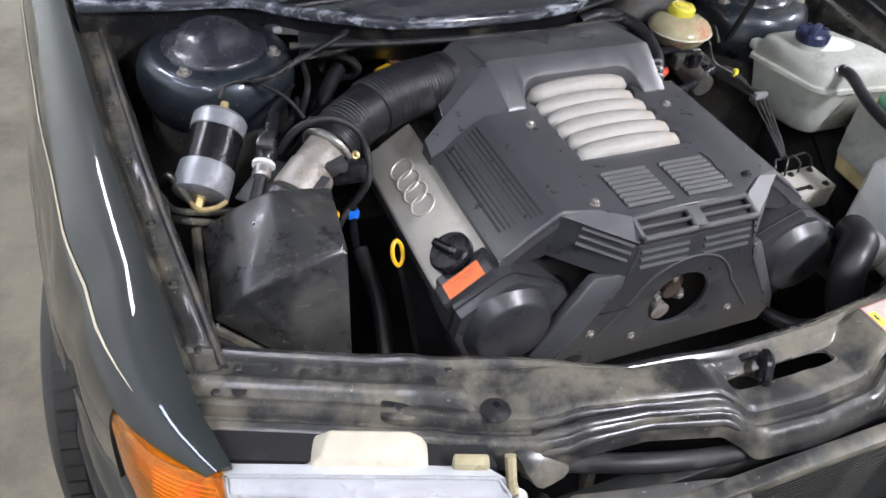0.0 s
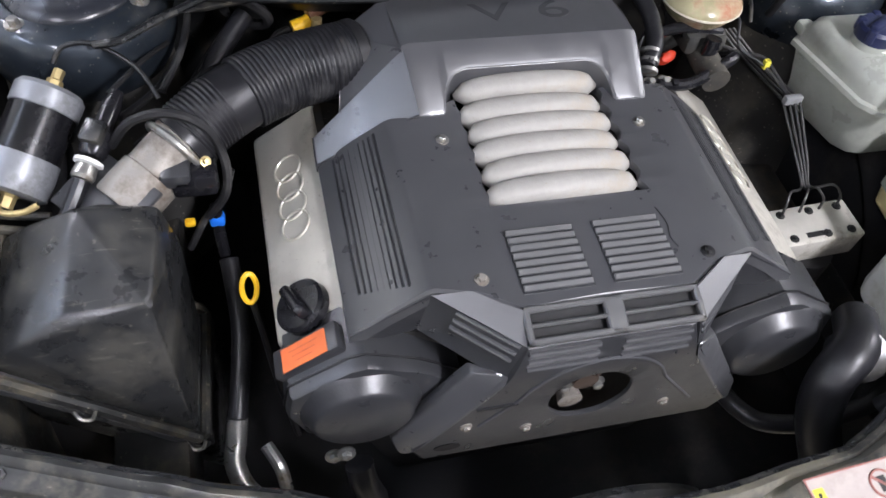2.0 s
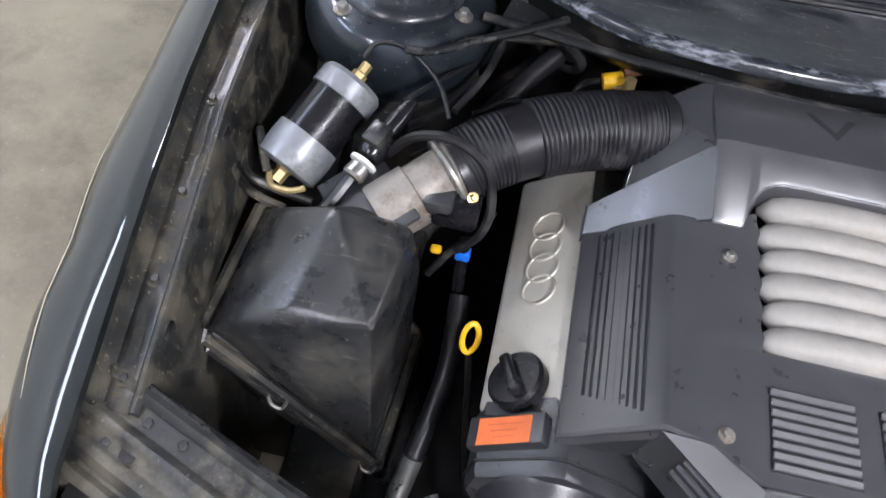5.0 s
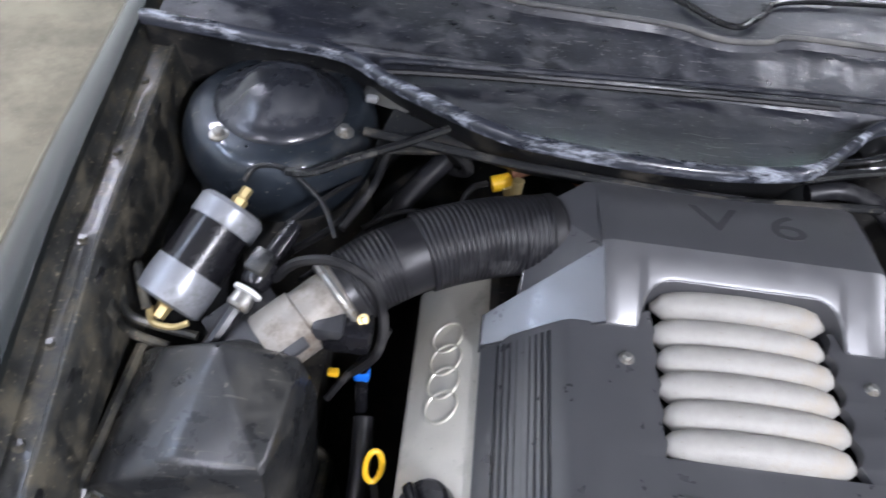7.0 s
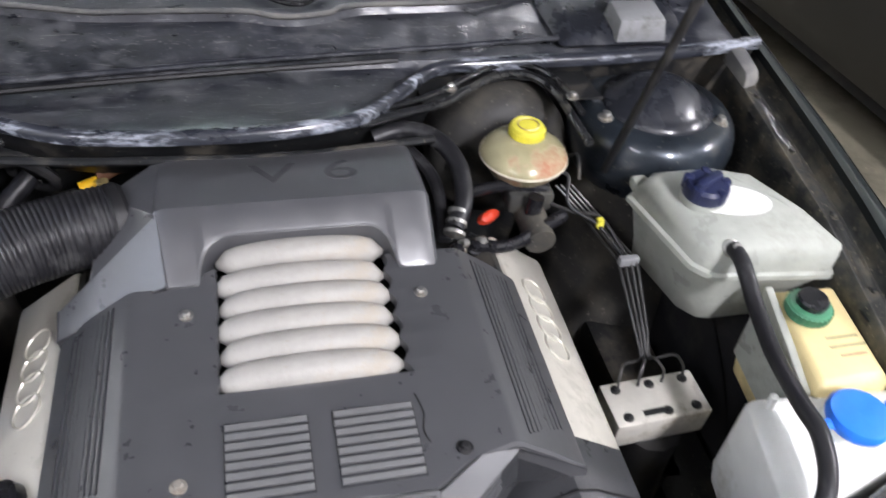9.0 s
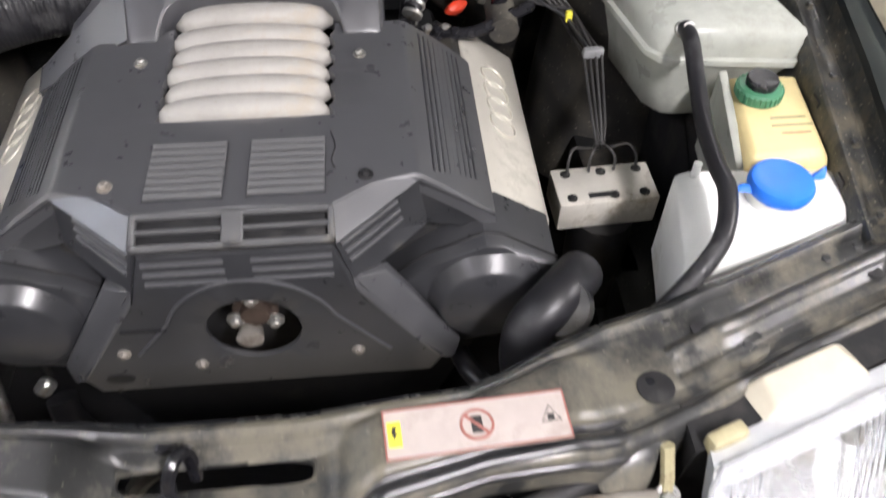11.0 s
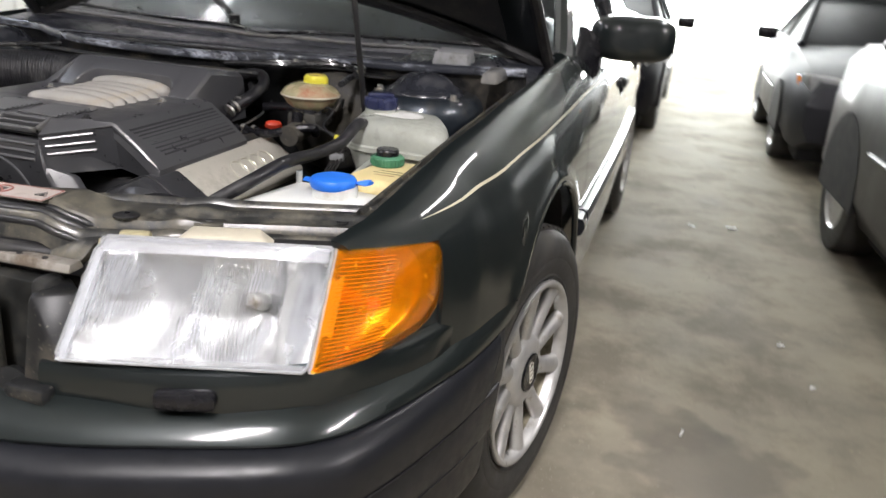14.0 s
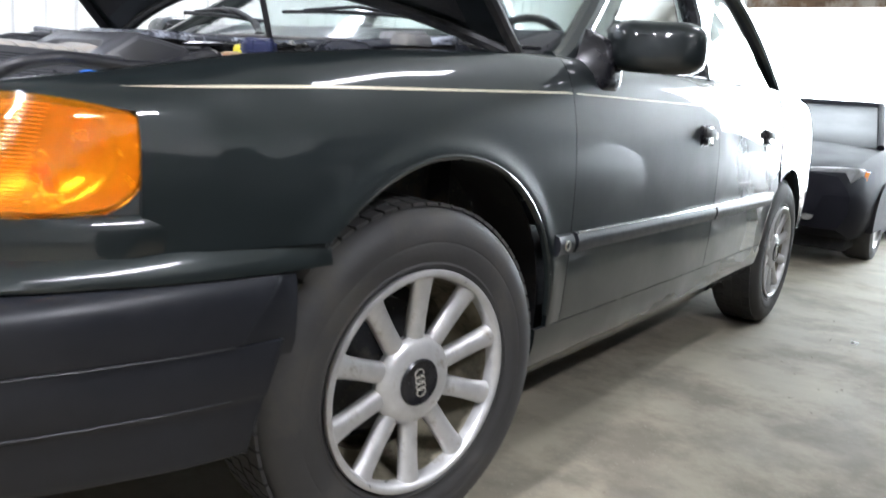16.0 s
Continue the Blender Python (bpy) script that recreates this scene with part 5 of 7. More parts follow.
b.tube([lm @ Vector((0.066 + 0.010 * math.sin(math.tau * j / 3), 0.010 * math.cos(math.tau * j / 3) - 0.001, 0.0014)) for j in range(3)], 0.0008, 4, loop=True)
b.box((0.066, -0.002, 0.0013), (0.006, 0.006, 0.0004), 0, lm)
part("sticker_symbols", b, ink, st)
part("sticker_patch", Shape().box((-0.0725, 0, 0.0014), (0.012, 0.024, 0.0006), 0, lm), lemon, st)
part("sticker_bolt", Shape().prism([(-0.0740, 0.007), (-0.0705, 0.007), (-0.0722, 0.001), (-0.0700, 0.001), (-0.0745, -0.008), (-0.0730, -0.001), (-0.0752, -0.001)], 0.0018, 0.0021, lm), ink, st)

# raised bonnet
HA = radians(44)
ca, sa = math.cos(HA), math.sin(HA)
rows, low = [], []
for i in range(19):
    q = i / 18 * 2 - 1
    r1, r2 = [], []
    for j in range(15):
        d0 = 0.17 * (1 - q * q)
        d = d0 + (1.08 - 0.16 * q * q * q * q - d0) * j / 14
        w = (0.775 if q > 0 else 0.72) - 0.085 * d
        cr = 0.05 * (1 - q * q) - 0.03 * (d / 1.08) ** 3
        r1.append((q * w, 1.406 - d * ca + cr * sa, 0.944 + d * sa + cr * ca))
        r2.append((q * w, 1.406 - d * ca + (cr - 0.03) * sa, 0.944 + d * sa + (cr - 0.03) * ca))
    rows.append(r1)
    low.append(r2)
hood = part("bonnet", Shape().sheet(rows), paint, car, "dark green bonnet propped open", soft=50, thick=0.006)
part("bonnet_lining", Shape().sheet([r[1:-1] for r in low[1:-1]]), void, hood, "black under-bonnet lining", thick=0.006)
for q in (0, -1):
    part("bonnet_edge", Shape().tube([Vector(p).lerp(Vector(o), 0.5) for p, o in zip(rows[q], low[q])], 0.014, 8), black, hood)
part("bonnet_rear_edge", Shape().tube([Vector(r[0]).lerp(Vector(o[0]), 0.5) for r, o in zip(rows, low)], 0.014, 8), black, hood)
part("bonnet_stay", Shape().rod((0.461, 1.005, 0.835), (0.461, 0.768, 1.575), 0.006), black, car, "thin black bonnet stay")
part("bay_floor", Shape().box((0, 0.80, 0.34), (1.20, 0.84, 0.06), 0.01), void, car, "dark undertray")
for sg in (1, -1):
    part("chassis_rail", Shape().box((sg * 0.53, 0.72, 0.47), (0.10, 0.98, 0.14), 0.015), bay_metal, car, "dark chassis rail")

# ---- radiator pack ----
rad = thing("radiator", (0.0, 0.19, 0.38), "dusty black radiator and condenser behind the bumper", "radiator")
part("core", Shape().box((-0.04, 0.205, 0.57), (0.79, 0.03, 0.34), 0.003), rad_fins, rad)
cond = part("condenser", Shape().box((-0.08, 0.160, 0.57), (0.72, 0.014, 0.33), 0.002), rad_fins, rad, "finned condenser with flat tubes")
me = None
for k in range(44):
    z = 0.425 + k * 0.0072
    if me is None:
        o = part("fin", Shape().box((-0.08, 0.150, z), (0.72, 0.007, 0.0028)), rad_fins, cond)
        me = o
    else:
        o = new("fin", me.data)
        o.parent = cond
        o.location = me.location + Vector((0, 0, k * 0.0072))
        WORLD_AT[o.name] = WORLD_AT[me.name] + Vector((0, 0, k * 0.0072))
part("tank_side", Shape().box((0.300, 0.156, 0.575), (0.024, 0.024, 0.335), 0.008), slam_metal, rad, "black end tank")
part("end_tank", Shape().box((0.352, 0.205, 0.575), (0.028, 0.04, 0.34), 0.010), box_black, rad)
part("top_rail", Shape().box((-0.08, 0.158, 0.742), (0.74, 0.024, 0.018), 0.004), slam_metal, rad, "black top rail")
part("support_rail", Shape().hull([(x, y, z) for x, y, z in ((0.03, 0.196, 0.752), (0.385, 0.205, 0.752), (0.03, 0.226, 0.752), (0.385, 0.236, 0.752), (0.03, 0.2, 0.764), (0.385, 0.21, 0.764), (0.03, 0.222, 0.764), (0.385, 0.23, 0.764))], 0.002), cast, rad, "pale alloy carrier with small holes")
for x in (0.15, 0.20, 0.25, 0.30, 0.34):
    # Black disc on the rail stands for a shaded hole.
    part("hole", Shape().lathe([(0.004, 0), (0.004, 0.0015), (0, 0.0015)], 12, Matrix.Translation((x, 0.214 + 0.02 * (x - 0.2), 0.7637))), black, rad)
part("valve_block", Shape().box((0.212, 0.168, 0.742), (0.055, 0.036, 0.03), 0.007), black_gloss, rad, "black filler valve block")
part("valve_cap", Shape().lathe([(0.013, 0), (0.013, 0.014), (0.011, 0.018), (0.0, 0.019)], 20, axis((0.213, 0.160, 0.752), (0, -0.4, 0.9))), steel, rad, "pale metal valve cap")
part("valve_arm", Shape().hull([(0.222, 0.175, 0.752), (0.25, 0.190, 0.762), (0.236, 0.170, 0.756), (0.254, 0.182, 0.764), (0.23, 0.18, 0.768)], 0.003), cast, rad)
bolt((0.238, 0.182, 0.766), rad, (0, -0.4, 0.9), 0.006)
bolt((0.284, 0.150, 0.738), rad, (0, -0.9, 0.3), 0.009, 0.004, cast)
part("horn", Shape().lathe([(0.034, 0), (0.036, 0.012), (0.02, 0.018), (0, 0.02)], 24, axis((0.335, 0.155, 0.60), (0, -1, 0.1))), bay_metal, rad, "round grey horn")

# ---- engine ----
eng = thing("engine", (0, 0.75, 0.35), "six-cylinder engine under a dusty grey plastic cover", "engine")
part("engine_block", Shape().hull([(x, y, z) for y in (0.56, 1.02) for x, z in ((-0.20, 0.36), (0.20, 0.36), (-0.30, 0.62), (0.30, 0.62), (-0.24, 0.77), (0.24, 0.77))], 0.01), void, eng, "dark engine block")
Z0 = 0.868


def scallop(y, side=1):
    k = (y - 0.654) / 0.0345
    return (0.094 + 0.008 * abs(math.cos(math.pi * k))) if side > 0 else (0.0925 + 0.004 * abs(math.cos(math.pi * k)))


def cut(y, side):
    """The plate ends earlier on the hose side, where the rear section overlaps it."""
    return y if side > 0 else 0.654 + (y - 0.654) * 0.862


# top plate with its opening over the intake runners
s = Shape()
ys = span(0.654, 0.835, 40)
for sg in (1, -1):
    edge = [(0.190, 0.549), (0.190, 0.835)]
    rows = [[(sg * (scallop(y, sg)), y, Z0 - 0.012), (sg * (scallop(y, sg) + 0.0015), y, Z0 - 0.001), (sg * (scallop(y, sg) + 0.004), y, Z0), (sg * 0.150, cut(y, sg), Z0), (sg * 0.186, cut(y, sg), Z0), (sg * 0.194, cut(y, sg), Z0 - 0.003), (sg * 0.235, cut(y, sg), 0.835), (sg * 0.272, cut(y, sg), 0.803), (sg * 0.277, cut(y, sg), 0.797), (sg * 0.277, cut(y, sg), 0.77)] for y in ys]
    s.sheet(rows)
# front field
xs = [-0.277, -0.277, -0.272, -0.235, -0.194, -0.186, -0.14, -0.098, -0.05, 0, 0.05, 0.098, 0.14, 0.186, 0.194, 0.235, 0.272, 0.277, 0.277]
zs = [0.77, 0.797, 0.803, 0.835, Z0 - 0.003, Z0] + [Z0] * 7 + [Z0, Z0 - 0.003, 0.835, 0.803, 0.797, 0.77]


def front_y(x):
    ax = abs(x)
    return lerp([(0, 0.514), (0.098, 0.510), (0.148, 0.543), (0.19, 0.550), (0.28, 0.549)], ax)


rows = []
for t in (1, 0.8, 0.55, 0.3, 0.1, 0.03, 0.0):
    rows.append([(x, front_y(x) + (0.654 - front_y(x)) * t, z - (0.004 if t == 0 else 0)) for x, z in zip(xs, zs)])
rows.append([(x, front_y(x) - 0.001, z - 0.025) for x, z in zip(xs, zs)])
s.sheet(rows)
top = part("engine_cover", s, cover_grey, eng, "dusty grey plastic engine cover with ribs and louvres", soft=25)
# Black box stands in for the shade between the runners.
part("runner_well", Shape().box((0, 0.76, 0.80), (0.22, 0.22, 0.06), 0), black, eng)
# flank ribs
for sg in (1, -1):
    for k in range(9):
        u = (k + 0.5) / 9
        x = 0.206 + 0.056 * u
        z = 0.868 - (x - 0.19) * 0.80
        part("rib", Shape().hull([(sg * (x + dx), y, z + 0.0002 + dz) for y in (0.568 + 0.003 * k, 0.822 if sg > 0 else 0.800) for dx, dz in ((-0.0018, 0.0028), (0.0020, -0.0012), (-0.0005, 0.0032), (0.0010, 0.0014), (0, -0.002))], 0), cover_dark, top)
# louvres: two banks of slats
for sg in (1, -1):
    # Dark sheet on the plate paints the shade between the slats.
    part("louvre_well", Shape().box((sg * 0.0525, 0.572, Z0 + 0.0004), (0.082, 0.086, 0.0012), 0), cover_dark, top, "dark sheet for the shaded louvre recess")
    for k in range(8):
        y = 0.535 + k * 0.0108
        w = 0.040
        m = Matrix.Translation((sg * 0.0525, y, Z0 + 0.0025)) @ Matrix.Rotation(radians(24), 4, "X")
        part("slat", Shape().box((0, 0, 0), (2 * w, 0.0072, 0.003), 0.001, m, 1), slat_lit, top)
# front frame with two windows
fm = axis((0, 0.493, 0.862), (0, -0.30, 0.95), (1, 0, 0))
fr = Shape()
for cx, cy, w, h in ((0, 0.0175, 0.204, 0.007), (0, -0.0175, 0.204, 0.007), (-0.0985, 0, 0.007, 0.042), (0.0985, 0, 0.007, 0.042), (0, 0, 0.022, 0.042), (0, 0.0, 0.2, 0.004)):
    fr.box((cx, cy, 0), (w, h, 0.010), 0.002, fm, 1)
part("louvre_frame", fr, slat_lit, top, "grey frame with four narrow openings")
# Black sheet paints the depth behind the frame openings.
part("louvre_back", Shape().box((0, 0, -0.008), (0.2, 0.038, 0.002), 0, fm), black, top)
# four fixings
for x, y, m_ in ((-0.129, 0.766, steel), (0.133, 0.766, steel), (-0.134, 0.555, cast), (0.135, 0.553, black)):
    b = bolt_at(Shape(), (x, y, Z0 + 0.0005), r=0.0048, h=0.005)
    part("fixing", b, m_, top, "cover fixing")
# crack beside the louvres
part("crack", Shape().tube(cat([(0.098, 0.625, Z0 + 0.0006), (0.103, 0.60, Z0 + 0.0006), (0.099, 0.58, Z0 + 0.0006), (0.103, 0.565, Z0 + 0.0006)], 4), 0.0009, 4), black, top)

# front shroud
sh = Shape()


def outline(a):
    """Outer edge of the front shroud in the direction a from the hole."""
    poly = [(0.100, 0.842), (0.118, 0.782), (0.214, 0.640), (0.20, 0.612), (-0.20, 0.612), (-0.214, 0.640), (-0.118, 0.782), (-0.100, 0.842)]
    best = None
    for (x0, z0), (x1, z1) in zip(poly, poly[1:] + poly[:1]):
        dx, dz = math.cos(a), math.sin(a)
        ex, ez = x1 - x0, z1 - z0
        den = dx * ez - dz * ex
        if abs(den) < 1e-9:
            continue
        t = (x0 * ez - (z0 - 0.72) * ex) / den
        u = (x0 * dz - (z0 - 0.72) * dx) / den
        if t > 0 and -1e-6 <= u <= 1 + 1e-6 and (best is None or t < best):
            best = t
    return best


angs = sorted([math.tau * j / 72 for j in range(72)] + [math.atan2(z - 0.72, x) % math.tau for x, z in ((0.100, 0.842), (0.118, 0.782), (0.214, 0.640), (0.20, 0.612), (-0.20, 0.612), (-0.214, 0.640), (-0.118, 0.782), (-0.100, 0.842))])
rs = []
for t in (-1, 0, 0.02, 0.35, 0.7, 0.97, 1.0, 1.02):
    r = []
    for a in angs:
        R = outline(a)
        q = 0.052 + (R - 0.052) * max(t, 0)
        z = 0.72 + q * math.sin(a)
        y = 0.470 + max(0, z - 0.80) * 0.22
        if t < 0:
            y += 0.006
        if t == 0:
            y += 0.001
        if t == 1.0:
            y += 0.004
        if t == 1.02:
            y += 0.030
        r.append((q * math.cos(a), y, z))
    rs.append(r)
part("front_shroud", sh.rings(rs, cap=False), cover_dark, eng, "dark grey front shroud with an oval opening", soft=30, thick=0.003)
arch = [(0.098 * math.cos(a), 0.4695, 0.700 + 0.108 * math.sin(a)) for a in [math.pi * (0.12 + 0.76 * j / 24) for j in range(25)]]
part("shroud_bead", Shape().tube([(-0.135, 0.4695, 0.685)] + arch[::-1] + [(0.15, 0.4695, 0.665)], 0.0022, 6), ridge_grey, eng)
part("shroud_step", Shape().box((-0.118, 0.4685, 0.732), (0.05, 0.003, 0.0025)), black, eng)
for x, z in ((-0.150, 0.690), (0.112, 0.668), (-0.07, 0.66)):
    part("fixing", bolt_at(Shape(), (x, 0.469, z), (0, -1, 0), 0.0045, 0.004), cast, eng)
# Black oval on the shroud paints the dark of an opening.
part("shroud_hole", Shape().lathe([(0.013, 0), (0.013, 0.001), (0, 0.001)], 20, axis((-0.168, 0.4695, 0.640), (0, -1, 0)) @ Matrix.Diagonal((0.65, 1.3, 1, 1))), black, eng)
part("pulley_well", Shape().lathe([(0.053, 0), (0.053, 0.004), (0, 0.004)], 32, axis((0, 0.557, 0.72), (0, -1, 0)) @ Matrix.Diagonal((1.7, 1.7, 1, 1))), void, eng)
pl = part("pulley_hub", Shape().lathe([(0.024, 0), (0.026, 0.012), (0.018, 0.014), (0.016, 0.022), (0, 0.023)], 24, axis((0.0, 0.508, 0.722), (0, -1, 0))), hub_rust, eng, "rusty pulley hub with three bolts")
for a in (95, 205, 320):
    bolt((0.026 * math.cos(radians(a)), 0.492, 0.722 + 0.026 * math.sin(radians(a))), pl, (0, -1, 0), 0.0062, 0.007, steel)
part("sump_sensor", Shape().lathe([(0.014, 0), (0.016, 0.014), (0.0, 0.016)], 18, axis((-0.012, 0.498, 0.682), (0, -1, 0))), cast, eng)
# slanted shoulders with ribs
for sg in (1, -1):
    q = [(sg * 0.100, 0.510, 0.868), (sg * 0.148, 0.543, 0.868), (sg * 0.190, 0.549, 0.860), (sg * 0.101, 0.478, 0.846), (sg * 0.118, 0.474, 0.785), (sg * 0.20, 0.552, 0.79)]
    sd = Shape()
    sd.add([q[0], q[1], q[2], q[3]], [(0, 1, 2, 3)])
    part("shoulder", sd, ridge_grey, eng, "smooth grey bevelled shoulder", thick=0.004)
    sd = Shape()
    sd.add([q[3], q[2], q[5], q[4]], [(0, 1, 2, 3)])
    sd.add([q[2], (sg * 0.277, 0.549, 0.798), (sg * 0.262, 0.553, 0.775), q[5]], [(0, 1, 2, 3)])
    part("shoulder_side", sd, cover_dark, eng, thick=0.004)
    for k in range(3):
        a = Vector(q[3]).lerp(Vector(q[4]), 0.08 + 0.2 * k)
        b = Vector(q[2]).lerp(Vector(q[5]), 0.08 + 0.2 * k)
        part("rib", Shape().tube([a.lerp(b, 0.05), a.lerp(b, 0.72)], 0.0028, 6), cover_grey, eng)
        zc = 0.832 - 0.012 * k
        part("rib", Shape().tube([(sg * 0.014, 0.470 + (zc - 0.80) * 0.22 - 0.001, zc), (sg * 0.096, 0.470 + (zc - 0.80) * 0.22 - 0.001, zc)], 0.0028, 6), cover_grey, eng)
    # leg of the shroud
    lg = Shape().hull([(sg * x, y, z) for x, y, z in ((0.112, 0.470, 0.80), (0.150, 0.49, 0.785), (0.118, 0.468, 0.775), (0.205, 0.468, 0.640), (0.235, 0.49, 0.645), (0.225, 0.475, 0.625), (0.15, 0.51, 0.78), (0.235, 0.51, 0.63))], 0.003)
    part("shroud_leg", lg, cover_grey, eng)
    # timing cover
    prof = [(0.142, 0.706), (0.150, 0.722), (0.200, 0.762), (0.262, 0.790), (0.282, 0.786), (0.348, 0.742), (0.354, 0.700), (0.334, 0.650), (0.300, 0.618), (0.245, 0.606), (0.200, 0.628)]
    m = Matrix(((sg, 0, 0, 0), (0, 0, 1, 0), (0, 1, 0, 0), (0, 0, 0, 1)))
    tc = part("timing_cover", Shape().prism(prof, 0.598, 0.510, m, 0.010), cover_dark, eng, "dark rounded belt cover at the cylinder head")
    dm = axis((sg * 0.268, 0.511, 0.706), (0, -1, 0.02))
    part("cover_dome", Shape().lathe([(0.073, -0.002), (0.070, 0.005), (0.063, 0.010), (0.060, 0.018), (0.054, 0.022), (0.0, 0.023)], 44, dm), cover_dark, tc, soft=40)
    part("cover_seam", Shape().tube([Vector((sg * x, 0.530, z)) + Vector((sg * (x - 0.25), 0, z - 0.71)) * 0.015 for x, z in prof], 0.0018, 5, loop=True), black, tc)
    # valve cover, leaning outwards
    vm = axis((sg * 0.314, 0.763, 0.761), (sg * 0.60, 0, 0.80), (0, 1, 0))
    vc = part("valve_cover", Shape().box((0, 0, -0.03), (0.345, 0.108, 0.06), 0.008, vm, 3), silver, eng, "silver alloy valve cover with raised rings")
    part("cover_lip", Shape().box((0, 0, -0.058), (0.355, 0.122, 0.012), 0.003, vm), cast, vc)
    for k in range(4):
        e = Shape()
        c0 = (-0.019 + 0.034 * k) if sg > 0 else (-0.018 + 0.0325 * k)
        e.tube([vm @ Vector((c0 + 0.021 * math.cos(math.tau * j / 26), 0.021 * math.sin(math.tau * j / 26), 0.0008)) for j in range(26)], 0.0018, 6, loop=True)
        part("raised_ring", e, emboss, vc)
    part("head", Shape().hull([(sg * x, y, z) for y in (0.60, 0.93) for x, z in ((0.20, 0.78), (0.26, 0.80), (0.35, 0.70), (0.30, 0.58), (0.18, 0.62))], 0.006), bay_metal, eng, "dark cylinder head")
vm = axis((-0.314, 0.763, 0.761), (-0.60, 0, 0.80), (0, 1, 0))
oc = part("oil_cap", Shape().lathe([(0.030, 0), (0.0335, 0.004), (0.0335, 0.017), (0.030, 0.021), (0.0, 0.022)], 36, vm @ Matrix.Translation((-0.148, 0.0, 0.001))), black_gloss, eng, "black oil filler cap with a grip bar")
part("cap_grip", Shape().box((-0.148, 0.0, 0.028), (0.050, 0.014, 0.018), 0.005, vm @ Matrix.Translation((-0.148, 0, 0)) @ Matrix.Rotation(radians(24), 4, "Z") @ Matrix.Translation((0.148, 0, 0)), 3), black_gloss, oc)
part("oil_label", Shape().box((-0.207, 0.004, 0.0165), (0.030, 0.062, 0.0008), 0, vm), orange_label, eng, "orange sticker with illegible print")
b = Shape()
for k in range(3):
    b.box((-0.200 - 0.007 * k, 0.004, 0.0172), (0.0012, 0.04 - 0.008 * k, 0.0003), 0, vm)
part("label_print", b, print_orange, eng)
part("label_base", Shape().box((-0.205, 0.004, 0.006), (0.036, 0.09, 0.020), 0.004, vm), cover_dark, eng)

# rear hump
s = Shape()
NOT = 0.106


def notch(x):
    """Front edge of the hump: it arches back round the runner opening."""
    ax = abs(x)
    if ax >= NOT + 0.012:
        return 0.0
    return 0.046 * min(1.0, max(0.0, (1 - (max(ax - 0.072, 0) / 0.044) ** 2.6))) ** 0.5


xs = [-0.162, -0.158, -0.150, -0.135] + span(-0.118, -0.06, 18) + span(-0.05, 0.05, 6) + span(0.06, 0.118, 18) + [0.135, 0.150, 0.158, 0.162]
rows = []
for x in xs:
    nz = notch(x)
    e = 0.0
    drop = 0.010 if abs(x) > 0.160 else (0.003 if abs(x) > 0.157 else 0)
    y0 = 0.812 + nz
    lip = Z0 + nz / 0.07 * 0.045
    rows.append([(x, y0 + 0.002, Z0 - 0.02), (x, y0, lip + 0.001 - drop), (x, y0 + 0.003, lip + 0.004 - drop), (x, 0.884, 0.9135 - drop), (x, 0.8895, 0.9165 - drop), (x, 0.915, 0.914 - drop), (x, 0.94, 0.911 - drop), (x, 1.005, 0.900 - drop), (x, 1.012, 0.896 - drop), (x, 1.016, 0.885 - drop), (x, 1.02, 0.80)])
rows.insert(0, [(-0.163, p[1], min(p[2], 0.80)) for p in rows[0]])
rows.append([(0.166, p[1], min(p[2], 0.80)) for p in rows[-1]])
part("rear_hump", s.sheet(rows), ridge_grey, eng, "raised grey rear section of the engine cover", soft=28, thick=0.003)
# faceted flank on the hose side
B, C, D, E, F, A, J = [Vector(p) for p in ((-0.158, 0.884, 0.9145), (-0.150, 0.806, 0.875), (-0.279, 0.805, 0.8035), (-0.279, 0.840, 0.8165), (-0.243, 0.850, 0.838), (-0.226, 0.968, 0.880), (-0.160, 1.010, 0.900))]
low = Vector((0, 0.002, -0.014))
fl = Shape()
fl.add([B, C, D, E, F, A], [(0, 1, 2), (0, 2, 3), (0, 3, 4), (0, 4, 5)])
part("hump_flank", fl, cover_grey, eng, "smooth faceted inlet side of the cover", soft=60, thick=0.003)
fl = Shape()
fl.add([B, A, J, A + Vector((-0.004, 0.03, -0.05)), J + Vector((0, 0.02, -0.06))], [(0, 1, 2), (1, 3, 4, 2)])
part("hump_corner", fl, ridge_grey, eng, soft=15, thick=0.003)
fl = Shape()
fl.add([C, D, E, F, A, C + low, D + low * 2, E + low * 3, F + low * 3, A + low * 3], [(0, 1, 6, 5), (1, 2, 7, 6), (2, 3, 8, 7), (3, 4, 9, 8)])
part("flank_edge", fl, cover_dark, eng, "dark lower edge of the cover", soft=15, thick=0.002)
part("flank_edge", Shape().tube([C, C.lerp(D, 0.5), D, E], 0.0016, 6), cover_dark, eng)
# Darker colour on the letters stands in for the embossing's own shading.
for body, x in (("V", -0.022), ("6", 0.062)):
    letters("embossed_mark", body, 0.068, axis((x, 0.948, 0.9098), (0, 0.165, 1), (1, 0, 0)) @ Matrix.Diagonal((1.45, 1, 1, 1)), cover_dark, eng, "raised lettering, darkened to show the embossing", 0.0032)
# dust-free front lip of the opening
part("opening_lip", Shape().tube([(x, 0.812 + notch(x) - 0.0005, Z0 + notch(x) / 0.07 * 0.045 + 0.002) for x in span(-0.120, 0.120, 60)], 0.0022, 6), cover_grey, eng)

